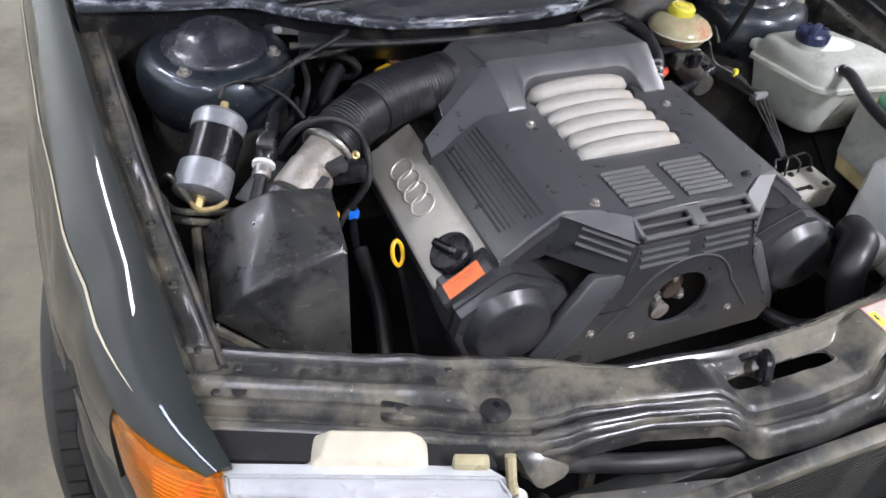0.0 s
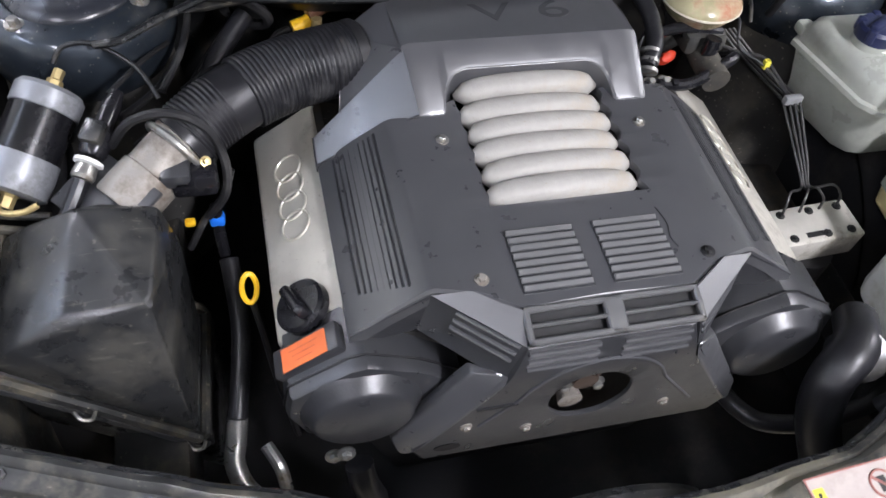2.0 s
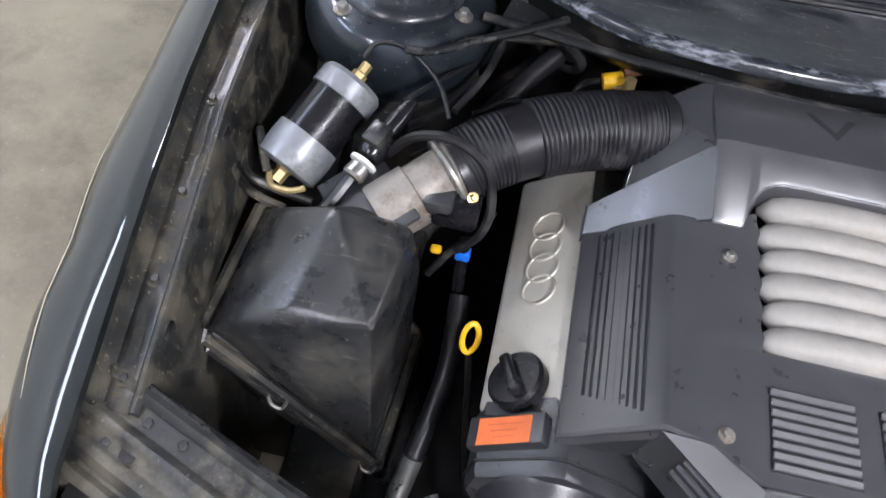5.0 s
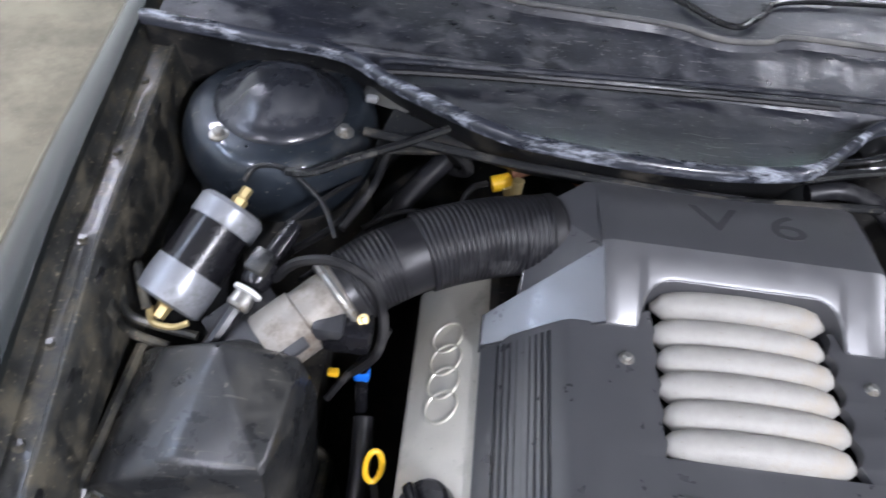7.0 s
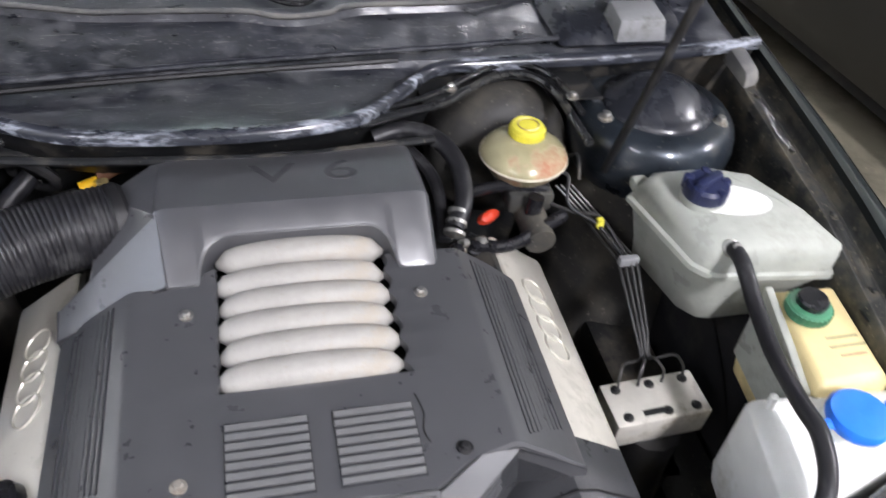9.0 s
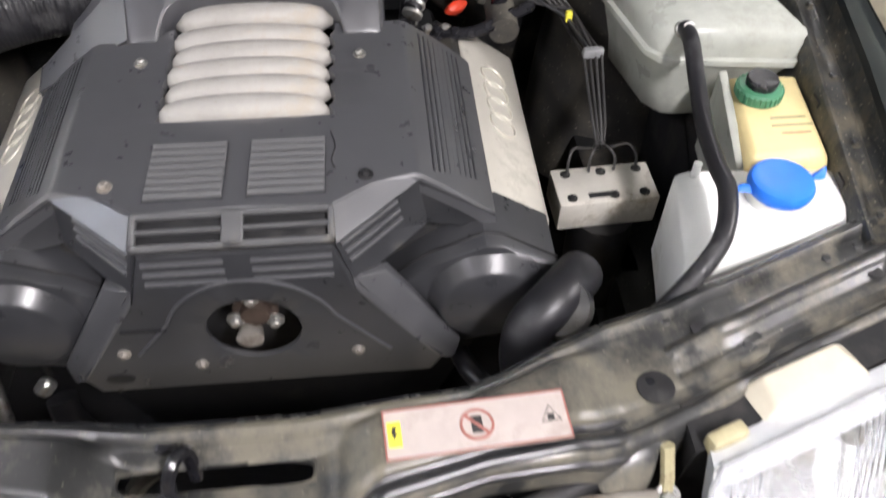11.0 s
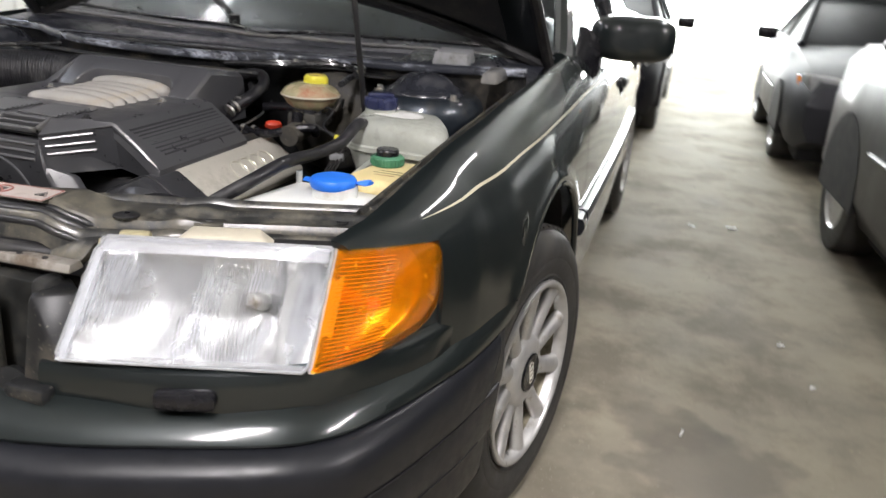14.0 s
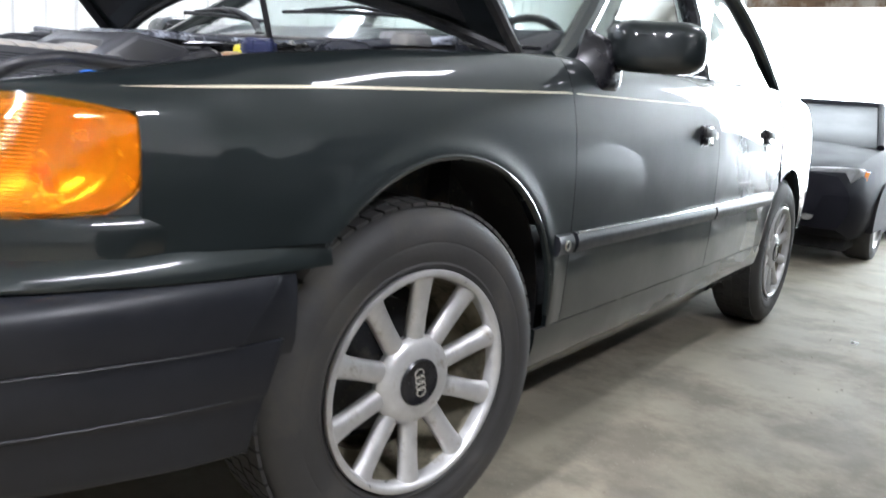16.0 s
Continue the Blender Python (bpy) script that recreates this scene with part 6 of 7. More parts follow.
# six intake runners
for k in range(6):
    y = 0.673 + 0.0343 * k
    sh_ = 0.002 * (1 if k % 2 else -1)
    pts, rad_ = [], []
    for j in range(15):
        u = j / 14 * 2 - 1
        pts.append((0.0985 * u + sh_, y, 0.866 + (0.008 if k == 5 else 0.0) - 0.010 * u * u))
        rad_.append(0.0190 * max(0.04, (1 - abs(u) ** 7)) ** 0.5)
    part("intake_runner", Shape().tube(pts, rad_, 18), runner, eng, "pale grainy cast intake runner", soft=60)
part("runner_tail", Shape().tube([(-0.088, 0.893, 0.852), (0, 0.895, 0.853), (0.085, 0.893, 0.852)], 0.016, 12), runner, eng)

# dipstick
dip = thing("dipstick", (-0.385, 0.70, 0.60), "yellow plastic dipstick ring beside the engine", "dipstick")
part("ring", Shape().tube([Vector((-0.380, 0.677, 0.733)) + 0.5 * (0.021 * math.cos(a) * Vector((0.85, 0.3, 0.1)) + 0.038 * math.sin(a) * Vector((-0.05, 0.5, 0.86))) for a in [math.tau * j / 26 for j in range(26)]], 0.0035, 8, loop=True), yellow, dip)
part("tube", Shape().tube(cat([(-0.379, 0.671, 0.717), (-0.37, 0.652, 0.66), (-0.36, 0.63, 0.58), (-0.34, 0.60, 0.46)], 5), 0.0045, 8), black, dip)
hp = thing("coolant_pipe", (-0.43, 0.56, 0.40), "black hose with a bright elbow low beside the engine", "pipe")
part("hose", Shape().tube(cat([(-0.405, 0.78, 0.66), (-0.40, 0.70, 0.62), (-0.408, 0.64, 0.585), (-0.418, 0.594, 0.556)], 6), 0.013, 12), rubber_hose, hp)
part("elbow", Shape().tube(cat([(-0.418, 0.594, 0.556), (-0.423, 0.572, 0.537), (-0.428, 0.545, 0.52), (-0.415, 0.515, 0.50), (-0.39, 0.50, 0.47)], 6), 0.014, 12), steel, hp, "bright metal elbow")
part("branch", Shape().tube(cat([(-0.385, 0.56, 0.53), (-0.37, 0.53, 0.52), (-0.365, 0.51, 0.49)], 5), 0.009, 10), steel, hp)
part("hose_end", Shape().tube(cat([(-0.27, 0.50, 0.56), (-0.265, 0.485, 0.53), (-0.25, 0.48, 0.48)], 5), 0.019, 12), rubber_hose, hp)
for p in ((-0.285, 0.51, 0.575), (-0.30, 0.52, 0.55)):
    bolt(p, hp, (0, -1, 0.3), 0.007)
lo = thing("radiator_hose", (0.30, 0.44, 0.60), "thick black coolant hose beside the belt cover", "hose")
part("upper_hose", Shape().tube(cat([(0.37, 0.50, 0.745), (0.335, 0.455, 0.762), (0.30, 0.43, 0.735), (0.30, 0.41, 0.68), (0.33, 0.38, 0.60)], 7), 0.028, 16), rubber_hose, lo)
part("neck", Shape().lathe([(0.034, 0), (0.036, 0.02), (0.032, 0.04), (0.0, 0.042)], 24, axis((0.345, 0.46, 0.735), (-0.3, -0.5, 0.8))), box_black, lo, "black thermostat neck")
part("lower_hose", Shape().tube(cat([(0.235, 0.50, 0.60), (0.247, 0.470, 0.60), (0.272, 0.443, 0.60), (0.329, 0.430, 0.60), (0.397, 0.432, 0.60), (0.458, 0.446, 0.60), (0.50, 0.47, 0.58)], 7), 0.013, 14), rubber_hose, lo)
part("fan_cowl", Shape().tube([(0.0 + 0.17 * math.cos(a), 0.36, 0.50 + 0.17 * math.sin(a)) for a in [math.tau * j / 40 for j in range(40)]], 0.012, 8, loop=True), box_black, lo, "black fan cowl ring")

# ---- air filter, intake hose, fuel filter ----
ab = thing("air_filter_box", (-0.57, 0.68, 0.45), "scuffed black plastic air filter box beside the inner wing", "filter box")
FLc, RLc, FRc, RRc = Vector((-0.676, 0.602, 0.740)), Vector((-0.660, 0.775, 0.768)), Vector((-0.464, 0.588, 0.520)), Vector((-0.45, 0.775, 0.55))
lid = [FLc + Vector((0.008, 0.006, 0.004)), RLc + Vector((0.006, -0.01, 0.004)), FRc + Vector((-0.008, 0.006, 0.01)), RRc + Vector((-0.01, -0.01, 0.01)), (-0.626, 0.598, 0.788), (-0.574, 0.617, 0.812), (-0.481, 0.610, 0.820), (-0.612, 0.738, 0.822), (-0.556, 0.730, 0.851), (-0.468, 0.736, 0.834), (-0.53, 0.780, 0.80), (-0.458, 0.76, 0.74)]
part("lid", Shape().hull(lid, 0.0045, None, 2), box_black, ab, "scuffed black lid with bevelled top", soft=30)
rimp = [FLc, FRc, RRc, RLc]
part("rim", Shape().tube([p for a, b in zip(rimp, rimp[1:] + rimp[:1]) for p in (a.lerp(b, 0.03), a.lerp(b, 0.5), a.lerp(b, 0.97))], 0.008, 8, loop=True), flange_metal, ab, "dusty clamped rim")
off = Vector((0.004, -0.004, -0.016))
part("lower_rim", Shape().tube([p + off for a, b in zip(rimp, rimp[1:] + rimp[:1]) for p in (a.lerp(b, 0.03), a.lerp(b, 0.5), a.lerp(b, 0.97))], 0.006, 8, loop=True), box_black, ab)
part("lower_box", Shape().hull([p + Vector((0.006, 0.0, -0.012)) for p in rimp] + [p + Vector((0.02, 0.02, -0.16)) for p in rimp], 0.008), box_black, ab)
for a, b, t in ((FLc, FRc, 0.42), (FLc, FRc, 0.95), (FLc, RLc, 0.05)):
    c = a.lerp(b, t)
    part("clip", Shape().tube(cat([c + Vector((-0.012, -0.008, 0.004)), c + Vector((-0.006, -0.014, -0.006)), c + Vector((0.006, -0.014, -0.01)), c + Vector((0.012, -0.008, 0.0))], 4), 0.0025, 6), steel, ab, "wire clip")
part("intake_flange", Shape().box((0, 0, 0), (0.12, 0.006, 0.085), 0.002, axis((-0.53, 0.775, 0.815), (0.72, 0.60, 0.35), (0.6, -0.75, 0.1))), cover_dark, ab, "grey flange plate")
part("flow_meter", Shape().lathe([(0.036, 0), (0.038, 0.004), (0.038, 0.05), (0.035, 0.052), (0.035, 0.098), (0.037, 0.1), (0.037, 0.108)], 32, axis((-0.515, 0.768, 0.802), (0.72, 0.60, 0.35))), cast, ab, "grimy cast air flow meter")
part("meter_clamp", Shape().tube([axis((-0.515, 0.768, 0.802), (0.72, 0.60, 0.35)) @ Vector((0.040 * math.cos(a), 0.040 * math.sin(a), 0.096)) for a in [math.tau * j / 32 for j in range(32)]], 0.005, 8, loop=True), steel, ab, "bright hose clamp")
part("meter_plug", Shape().box((-0.428, 0.790, 0.822), (0.055, 0.045, 0.035), 0.008, None), black_gloss, ab, "black electrical plug")
part("meter_socket", Shape().box((-0.448, 0.790, 0.835), (0.035, 0.045, 0.022), 0.005), cover_dark, ab)
part("plug_wire", Shape().tube(cat([(-0.520, 0.84, 0.835), (-0.49, 0.83, 0.880), (-0.445, 0.825, 0.893), (-0.405, 0.815, 0.873), (-0.390, 0.800, 0.83), (-0.395, 0.785, 0.79), (-0.42, 0.785, 0.75)], 6), 0.006, 8), black, ab, "black corrugated wire")
part("wire_loom", Shape().tube(cat([(-0.385, 0.815, 0.80), (-0.40, 0.80, 0.765), (-0.425, 0.79, 0.74), (-0.45, 0.775, 0.70)], 5), 0.005, 8), black, ab)
part("blue_connector", Shape().box((-0.412, 0.802, 0.722), (0.020, 0.016, 0.018), 0.004), blue, ab, "blue plug ring")
part("plug_stem", Shape().tube([(-0.412, 0.805, 0.745), (-0.412, 0.80, 0.70), (-0.41, 0.79, 0.66)], 0.008, 8), black_gloss, ab)
part("amber_clip", Shape().box((-0.445, 0.79, 0.735), (0.014, 0.01, 0.01), 0.003), yellow, ab, "amber plug clip")
for p in ((-0.412, 0.792, 0.842), (-0.408, 0.785, 0.81)):
    bolt(p, ab, (0.3, -0.6, 0.7), 0.004, mat=brass)

ih = thing("intake_hose", (-0.34, 0.92, 0.78), "ribbed black rubber intake hose between filter and engine", "hose")
P = cat([(-0.440, 0.830, 0.838), (-0.405, 0.856, 0.852), (-0.350, 0.888, 0.863), (-0.285, 0.918, 0.864), (-0.215, 0.942, 0.860)], 90)
rads, pts = [], []
for i, p in enumerate(P):
    u = i / (len(P) - 1)
    r = 0.044
    if u > 0.46 and u < 0.97:
        r = 0.0462 + 0.0020 * abs(math.sin(math.pi * (u - 0.46) * 48)) ** 0.7
    elif 0.08 < u < 0.34:
        r = 0.044 + 0.0008 * math.cos(math.tau * u * 40)
    pts.append(p)
    rads.append(r)
part("bellows", Shape().tube(pts, rads, 36), rubber_hose, ih, soft=50)
part("cuff", Shape().tube(P[-10:] + [P[-1] + Vector((0.010, 0.004, 0.0)), P[-1] + Vector((0.016, 0.006, 0.0))], [0.0485] * 11 + [0.043], 30), black, ih, "smooth hose cuff")

ff = thing("fuel_filter", (-0.617, 0.872, 0.78), "black fuel filter with pale grey end bands and brass unions", "filter")
fm_ = axis((-0.645, 0.818, 0.790), (0.42, 0.78, 0.46)) @ Matrix.Diagonal((1.0, 1.0, 1.0, 1))
part("canister", Shape().lathe([(0.0395, 0.02), (0.0395, 0.125), (0.03, 0.128)], 36, fm_), black_gloss, ff)
part("band", Shape().lathe([(0.0, 0.0), (0.036, 0.0), (0.0415, 0.003), (0.0425, 0.030), (0.0415, 0.048), (0.040, 0.048)], 36, fm_), filter_grey, ff, "pale grey lower band")
part("band", Shape().lathe([(0.0405, 0.108), (0.0415, 0.109), (0.0415, 0.132), (0.037, 0.138), (0.0, 0.139)], 36, fm_), filter_grey, ff, "pale grey upper band")
part("union", Shape().lathe([(0.010, 0.138), (0.010, 0.15), (0.007, 0.152), (0.007, 0.165), (0, 0.166)], 6, fm_), brass, ff, "brass union")
part("union", Shape().lathe([(0, -0.018), (0.009, -0.018), (0.009, -0.004), (0.012, 0.0)], 6, fm_), brass, ff, "brass union")
part("fuel_line", Shape().tube(cat([(-0.583, 0.955, 0.870), (-0.568, 0.968, 0.885), (-0.53, 0.962, 0.890), (-0.485, 0.935, 0.872), (-0.462, 0.90, 0.85)], 6), 0.0032, 8), bay_metal, ff, "thin dark fuel line")
part("fuel_line", Shape().tube(cat([(-0.660, 0.806, 0.796), (-0.652, 0.79, 0.79), (-0.628, 0.785, 0.792), (-0.61, 0.79, 0.797)], 6), 0.004, 8), brass, ff, "brass feed pipe")
part("bracket", Shape().box((0, 0, 0.05), (0.10, 0.03, 0.006), 0.002, fm_ @ Matrix.Translation((-0.0, -0.046, 0)) @ Matrix.Rotation(radians(90), 4, "X")), bay_metal, ff, "dark steel clamp")

fv = thing("fuel_valve", (-0.54, 0.84, 0.78), "black plug with a white ring on a rubber pipe", "valve")
vm2 = axis((-0.556, 0.800, 0.822), (0.35, 0.75, 0.30))
part("valve_body", Shape().lathe([(0.014, 0.03), (0.017, 0.036), (0.017, 0.062), (0.012, 0.066), (0.012, 0.10), (0.008, 0.12)], 20, vm2), black_gloss, fv)
part("white_ring", Shape().lathe([(0.014, 0.019), (0.0175, 0.020), (0.0175, 0.0245), (0.012, 0.026)], 24, vm2), white_plastic, fv, "white ring")
part("collar", Shape().lathe([(0.012, 0.0), (0.0145, 0.004), (0.013, 0.018)], 20, vm2), steel, fv, "bright metal collar")
part("plug", Shape().box((0.016, 0, 0.056), (0.018, 0.026, 0.03), 0.004, vm2), box_black, fv)
part("pipe", Shape().tube(cat([(-0.556, 0.800, 0.822), (-0.566, 0.782, 0.81), (-0.583, 0.755, 0.79), (-0.60, 0.74, 0.76)], 6), 0.010, 10), rubber_hose, fv)
for k, q in enumerate([[(-0.52, 0.90, 0.862), (-0.48, 0.96, 0.86), (-0.45, 1.02, 0.84)], [(-0.51, 0.88, 0.84), (-0.47, 0.95, 0.82), (-0.44, 1.04, 0.80)], [(-0.50, 0.87, 0.80), (-0.45, 0.95, 0.79), (-0.40, 1.06, 0.79)],
                        [(-0.44, 0.95, 0.80), (-0.40, 0.97, 0.81), (-0.34, 0.99, 0.815)], [(-0.44, 0.97, 0.80), (-0.39, 1.0, 0.81), (-0.33, 1.0, 0.81)], [(-0.46, 0.93, 0.835), (-0.43, 1.0, 0.85), (-0.42, 1.08, 0.85)]]):
    part("cable", Shape().tube(cat(q, 6), 0.0035 + 0.0015 * (k % 2), 8), black, fv)
wl2 = thing("wing_wiring", (-0.67, 0.74, 0.70), "dusty bundle of wires beside the inner wing", "wiring")
for q in ([(-0.70, 0.83, 0.80), (-0.685, 0.80, 0.79), (-0.65, 0.79, 0.785), (-0.60, 0.785, 0.78)], [(-0.70, 0.80, 0.78), (-0.67, 0.775, 0.785), (-0.63, 0.77, 0.775)], [(-0.705, 0.80, 0.80), (-0.70, 0.74, 0.78), (-0.705, 0.66, 0.765), (-0.71, 0.60, 0.76)],
          [(-0.69, 0.86, 0.80), (-0.68, 0.84, 0.82), (-0.66, 0.80, 0.80)]):
    part("wire", Shape().tube(cat(q, 6), 0.0055, 8), flange_metal, wl2)
part("relay", Shape().box((-0.705, 0.745, 0.785), (0.018, 0.035, 0.04), 0.005), ivory, wl2, "small cream plug")
part("relay", Shape().box((-0.70, 0.79, 0.80), (0.018, 0.02, 0.025), 0.004), flange_metal, wl2)

hh = thing("heater_hose", (-0.39, 1.05, 0.74), "black hose into the bulkhead grommet", "hose")
part("hose", Shape().tube(cat([(-0.345, 1.105, 0.815), (-0.375, 1.07, 0.797), (-0.415, 1.014, 0.772), (-0.45, 0.96, 0.74), (-0.48, 0.90, 0.68)], 6), 0.0145, 12), rubber_hose, hh)
part("grommet", Shape().tube([axis((-0.342, 1.11, 0.815), (0.4, 0.75, 0.3)) @ Vector((0.027 * math.cos(a), 0.034 * math.sin(a), 0)) for a in [math.tau * j / 24 for j in range(24)]], 0.008, 8, loop=True), black, hh, "rubber grommet")
sn = thing("temperature_sender", (-0.25, 1.07, 0.78), "yellow and copper sender behind the engine", "sensor")
part("sender", Shape().rod((-0.278, 1.078, 0.806), (-0.252, 1.085, 0.812), 0.012), yellow, sn, "yellow plug")
part("sender_nut", Shape().lathe([(0.014, 0), (0.014, 0.012), (0.01, 0.014)], 6, axis((-0.262, 1.080, 0.800), (0.9, 0.1, 0.3))), brass, sn)
part("copper_pipe", Shape().tube(cat([(-0.255, 1.085, 0.822), (-0.22, 1.10, 0.828), (-0.17, 1.10, 0.822), (-0.13, 1.09, 0.80)], 6), 0.010, 10), copper, sn, "reddish pipe")
part("wire", Shape().tube(cat([(-0.285, 1.078, 0.806), (-0.305, 1.06, 0.81), (-0.315, 1.04, 0.795), (-0.295, 1.02, 0.78), (-0.25, 1.02, 0.775)], 6), 0.0045, 8), black, sn)
part("bleed_screw", Shape().rod((-0.245, 1.055, 0.80), (-0.245, 1.06, 0.835), 0.008), brass, sn)
wc = thing("tower_bracket", (-0.45, 1.15, 0.87), "dark bracket with a white tab beside the tower", "bracket")
part("bracket", Shape().hull([(-0.47, 1.12, 0.885), (-0.40, 1.10, 0.885), (-0.47, 1.19, 0.885), (-0.38, 1.14, 0.885), (-0.43, 1.15, 0.91), (-0.45, 1.16, 0.905)], 0.006), box_black, wc)
part("white_tab", Shape().hull([(-0.515, 1.185, 0.872), (-0.49, 1.185, 0.872), (-0.50, 1.19, 0.90), (-0.515, 1.195, 0.87), (-0.49, 1.195, 0.87)], 0.001), white_plastic, wc, "white tab")
part("white_clip", Shape().box((-0.452, 1.115, 0.895), (0.016, 0.010, 0.010), 0.003), pale_grey, wc, "pale clip")
part("web", Shape().hull([(-0.44, 1.02, 0.885), (-0.30, 1.03, 0.90), (-0.42, 1.10, 0.90), (-0.40, 1.03, 0.878), (-0.30, 1.035, 0.890), (-0.42, 1.09, 0.885)], 0.003), bay_metal, wc)

# ---- brake booster, reservoir and pipes ----
bb = thing("brake_booster", (0.335, 1.09, 0.70), "round black brake servo at the bulkhead", "brake servo")
part("servo", Shape().lathe([(0.112, 0.10), (0.115, 0.05), (0.112, 0.03), (0.100, 0.012), (0.07, 0.0), (0.03, -0.004), (0.0, -0.004)], 44, axis((0.335, 1.085, 0.790), (0, 1, 0.0))), dull_black, bb, soft=50)
part("master_cylinder", Shape().rod((0.335, 1.08, 0.815), (0.335, 0.90, 0.80), 0.022), dull_black, bb, "grimy master cylinder")
br = thing("brake_reservoir", (0.33, 1.005, 0.84), "stained yellow brake fluid tank with a lemon cap", "reservoir")
part("tank", Shape().lathe([(0.0, 0.838), (0.036, 0.838), (0.048, 0.848), (0.056, 0.860), (0.0590, 0.866), (0.0625, 0.869), (0.0630, 0.874), (0.0600, 0.879), (0.054, 0.886), (0.043, 0.892), (0.028, 0.896), (0.0, 0.896)], 40, Matrix.Translation((0.331, 1.010, 0))), fluid, br, soft=40)
part("tank_seam", Shape().tube([(0.331 + 0.0615 * math.cos(a), 1.010 + 0.0625 * math.sin(a), 0.8715) for a in [math.tau * j / 40 for j in range(40)]], 0.0025, 6, loop=True), ivory, br)
cp = part("cap", Shape().lathe([(0.0235, 0.892), (0.0248, 0.895), (0.0248, 0.907), (0.0225, 0.911), (0.0, 0.912)], 30, Matrix.Translation((0.336, 1.024, 0))), lemon, br, "ribbed lemon yellow cap")
e = Shape()
for j in range(30):
    a = math.tau * j / 30
    e.box((0.0251, 0, 0.901), (0.002, 0.0020, 0.011), 0, Matrix.Translation((0.336, 1.024, 0)) @ Matrix.Rotation(a, 4, "Z"))
part("cap_grip", e, lemon, cp)
part("cap_print", Shape().tube([(0.336 + 0.015 * math.cos(a), 1.024 + 0.015 * math.sin(a), 0.9122) for a in [math.tau * j / 24 for j in range(24)]], 0.0012, 4, loop=True), brass, cp)
part("base", Shape().box((0.335, 1.0, 0.822), (0.07, 0.09, 0.035), 0.01), box_black, br)

hr = thing("vacuum_hose", (0.22, 0.97, 0.78), "thick black hose curling behind the engine cover", "hose")
part("hose", Shape().tube(cat([(0.12, 1.05, 0.885), (0.165, 1.055, 0.893), (0.205, 1.03, 0.893), (0.228, 0.985, 0.88), (0.225, 0.93, 0.862), (0.205, 0.895, 0.845)], 7), 0.0125, 12), rubber_hose, hr)
part("hose", Shape().tube(cat([(0.165, 1.05, 0.87), (0.195, 1.0, 0.855), (0.20, 0.95, 0.84), (0.195, 0.90, 0.82)], 6), 0.009, 10), rubber_hose, hr)
for t in (0.0, 0.012, 0.024):
    part("clamp", Shape().lathe([(0.012, 0), (0.0145, 0.001), (0.0145, 0.006), (0.012, 0.007)], 18, axis((0.216 - t * 0.4, 0.918 - t, 0.856 - t * 0.6), (-0.35, -0.8, -0.5))), steel, hr, "bright clamp")
part("red_cap", Shape().lathe([(0.012, 0), (0.015, 0.004), (0.013, 0.016), (0.006, 0.02), (0, 0.02)], 18, axis((0.270, 0.957, 0.802), (0.3, -0.5, 0.8)) @ Matrix.Diagonal((0.6, 1.25, 0.8, 1))), red, hr, "orange-red plug")
part("rigid_pipe", Shape().tube(cat([(0.235, 0.905, 0.80), (0.29, 0.90, 0.80), (0.35, 0.92, 0.815), (0.375, 0.935, 0.815), (0.37, 0.955, 0.80)], 6), 0.009, 10), black_gloss, hr, "glossy black pipe")
part("rigid_pipe", Shape().tube(cat([(0.24, 0.97, 0.84), (0.30, 0.975, 0.845), (0.36, 0.97, 0.835)], 6), 0.009, 10), black_gloss, hr)
part("sender", Shape().rod((0.33, 0.94, 0.80), (0.335, 0.945, 0.845), 0.012), black_gloss, hr)
for k, q in enumerate([[(0.36, 0.985, 0.835), (0.375, 0.99, 0.85), (0.395, 0.985, 0.845), (0.39, 0.95, 0.82), (0.43, 0.925, 0.80), (0.455, 0.87, 0.78)], [(0.36, 0.96, 0.82), (0.40, 0.945, 0.81), (0.44, 0.94, 0.80), (0.462, 0.88, 0.775)], [(0.24, 0.93, 0.80), (0.26, 0.94, 0.78), (0.30, 0.93, 0.77)],
                        [(0.25, 0.99, 0.85), (0.23, 0.97, 0.82), (0.21, 0.92, 0.80)], [(0.40, 1.02, 0.85), (0.41, 1.0, 0.87), (0.405, 0.97, 0.85)]]):
    part("thin_pipe", Shape().tube(cat(q, 7), 0.0028, 8), bay_metal if k != 1 else pipe_grey, hr)
part("pipe_clip", Shape().box((0.432, 0.926, 0.803), (0.010, 0.010, 0.016), 0.002), lemon, hr, "yellow pipe clip")
for k in range(5):
    part("fitting", bolt_at(Shape(), (0.215 + 0.012 * k, 0.90 + 0.008 * (k % 2), 0.80), (0.1, -0.4, 0.9), 0.006, 0.01), steel if k % 2 else black_gloss, hr)

# ABS block with its pipes
au = thing("abs_unit", (0.45, 0.69, 0.50), "pale machined hydraulic block with six pipe unions", "hydraulic unit")
bm_ = axis((0.452, 0.698, 0.665), (0, -0.04, 1), (1, 0.05, 0))
part("block", Shape().box((0, 0, 0), (0.138, 0.068, 0.05), 0.003, bm_), abs_metal, au)
part("motor", Shape().rod((0.455, 0.690, 0.64), (0.455, 0.690, 0.53), 0.045), black, au, "black pump motor")
part("foot", Shape().box((0.45, 0.70, 0.50), (0.16, 0.10, 0.08), 0.01), void, au)
for x, y in ((-0.05, 0.022), (0.0, 0.022), (0.05, 0.022), (-0.05, -0.022), (0.008, -0.022), (0.05, -0.022)):
    bolt(bm_ @ Vector((x, y, 0.025)), au, r=0.0042, h=0.004, mat=bay_metal)
part("engraved_mark", Shape().box((-0.012, -0.02, 0.0252), (0.030, 0.009, 0.0004), 0, bm_), bay_metal, au, "smudged stamped marking")
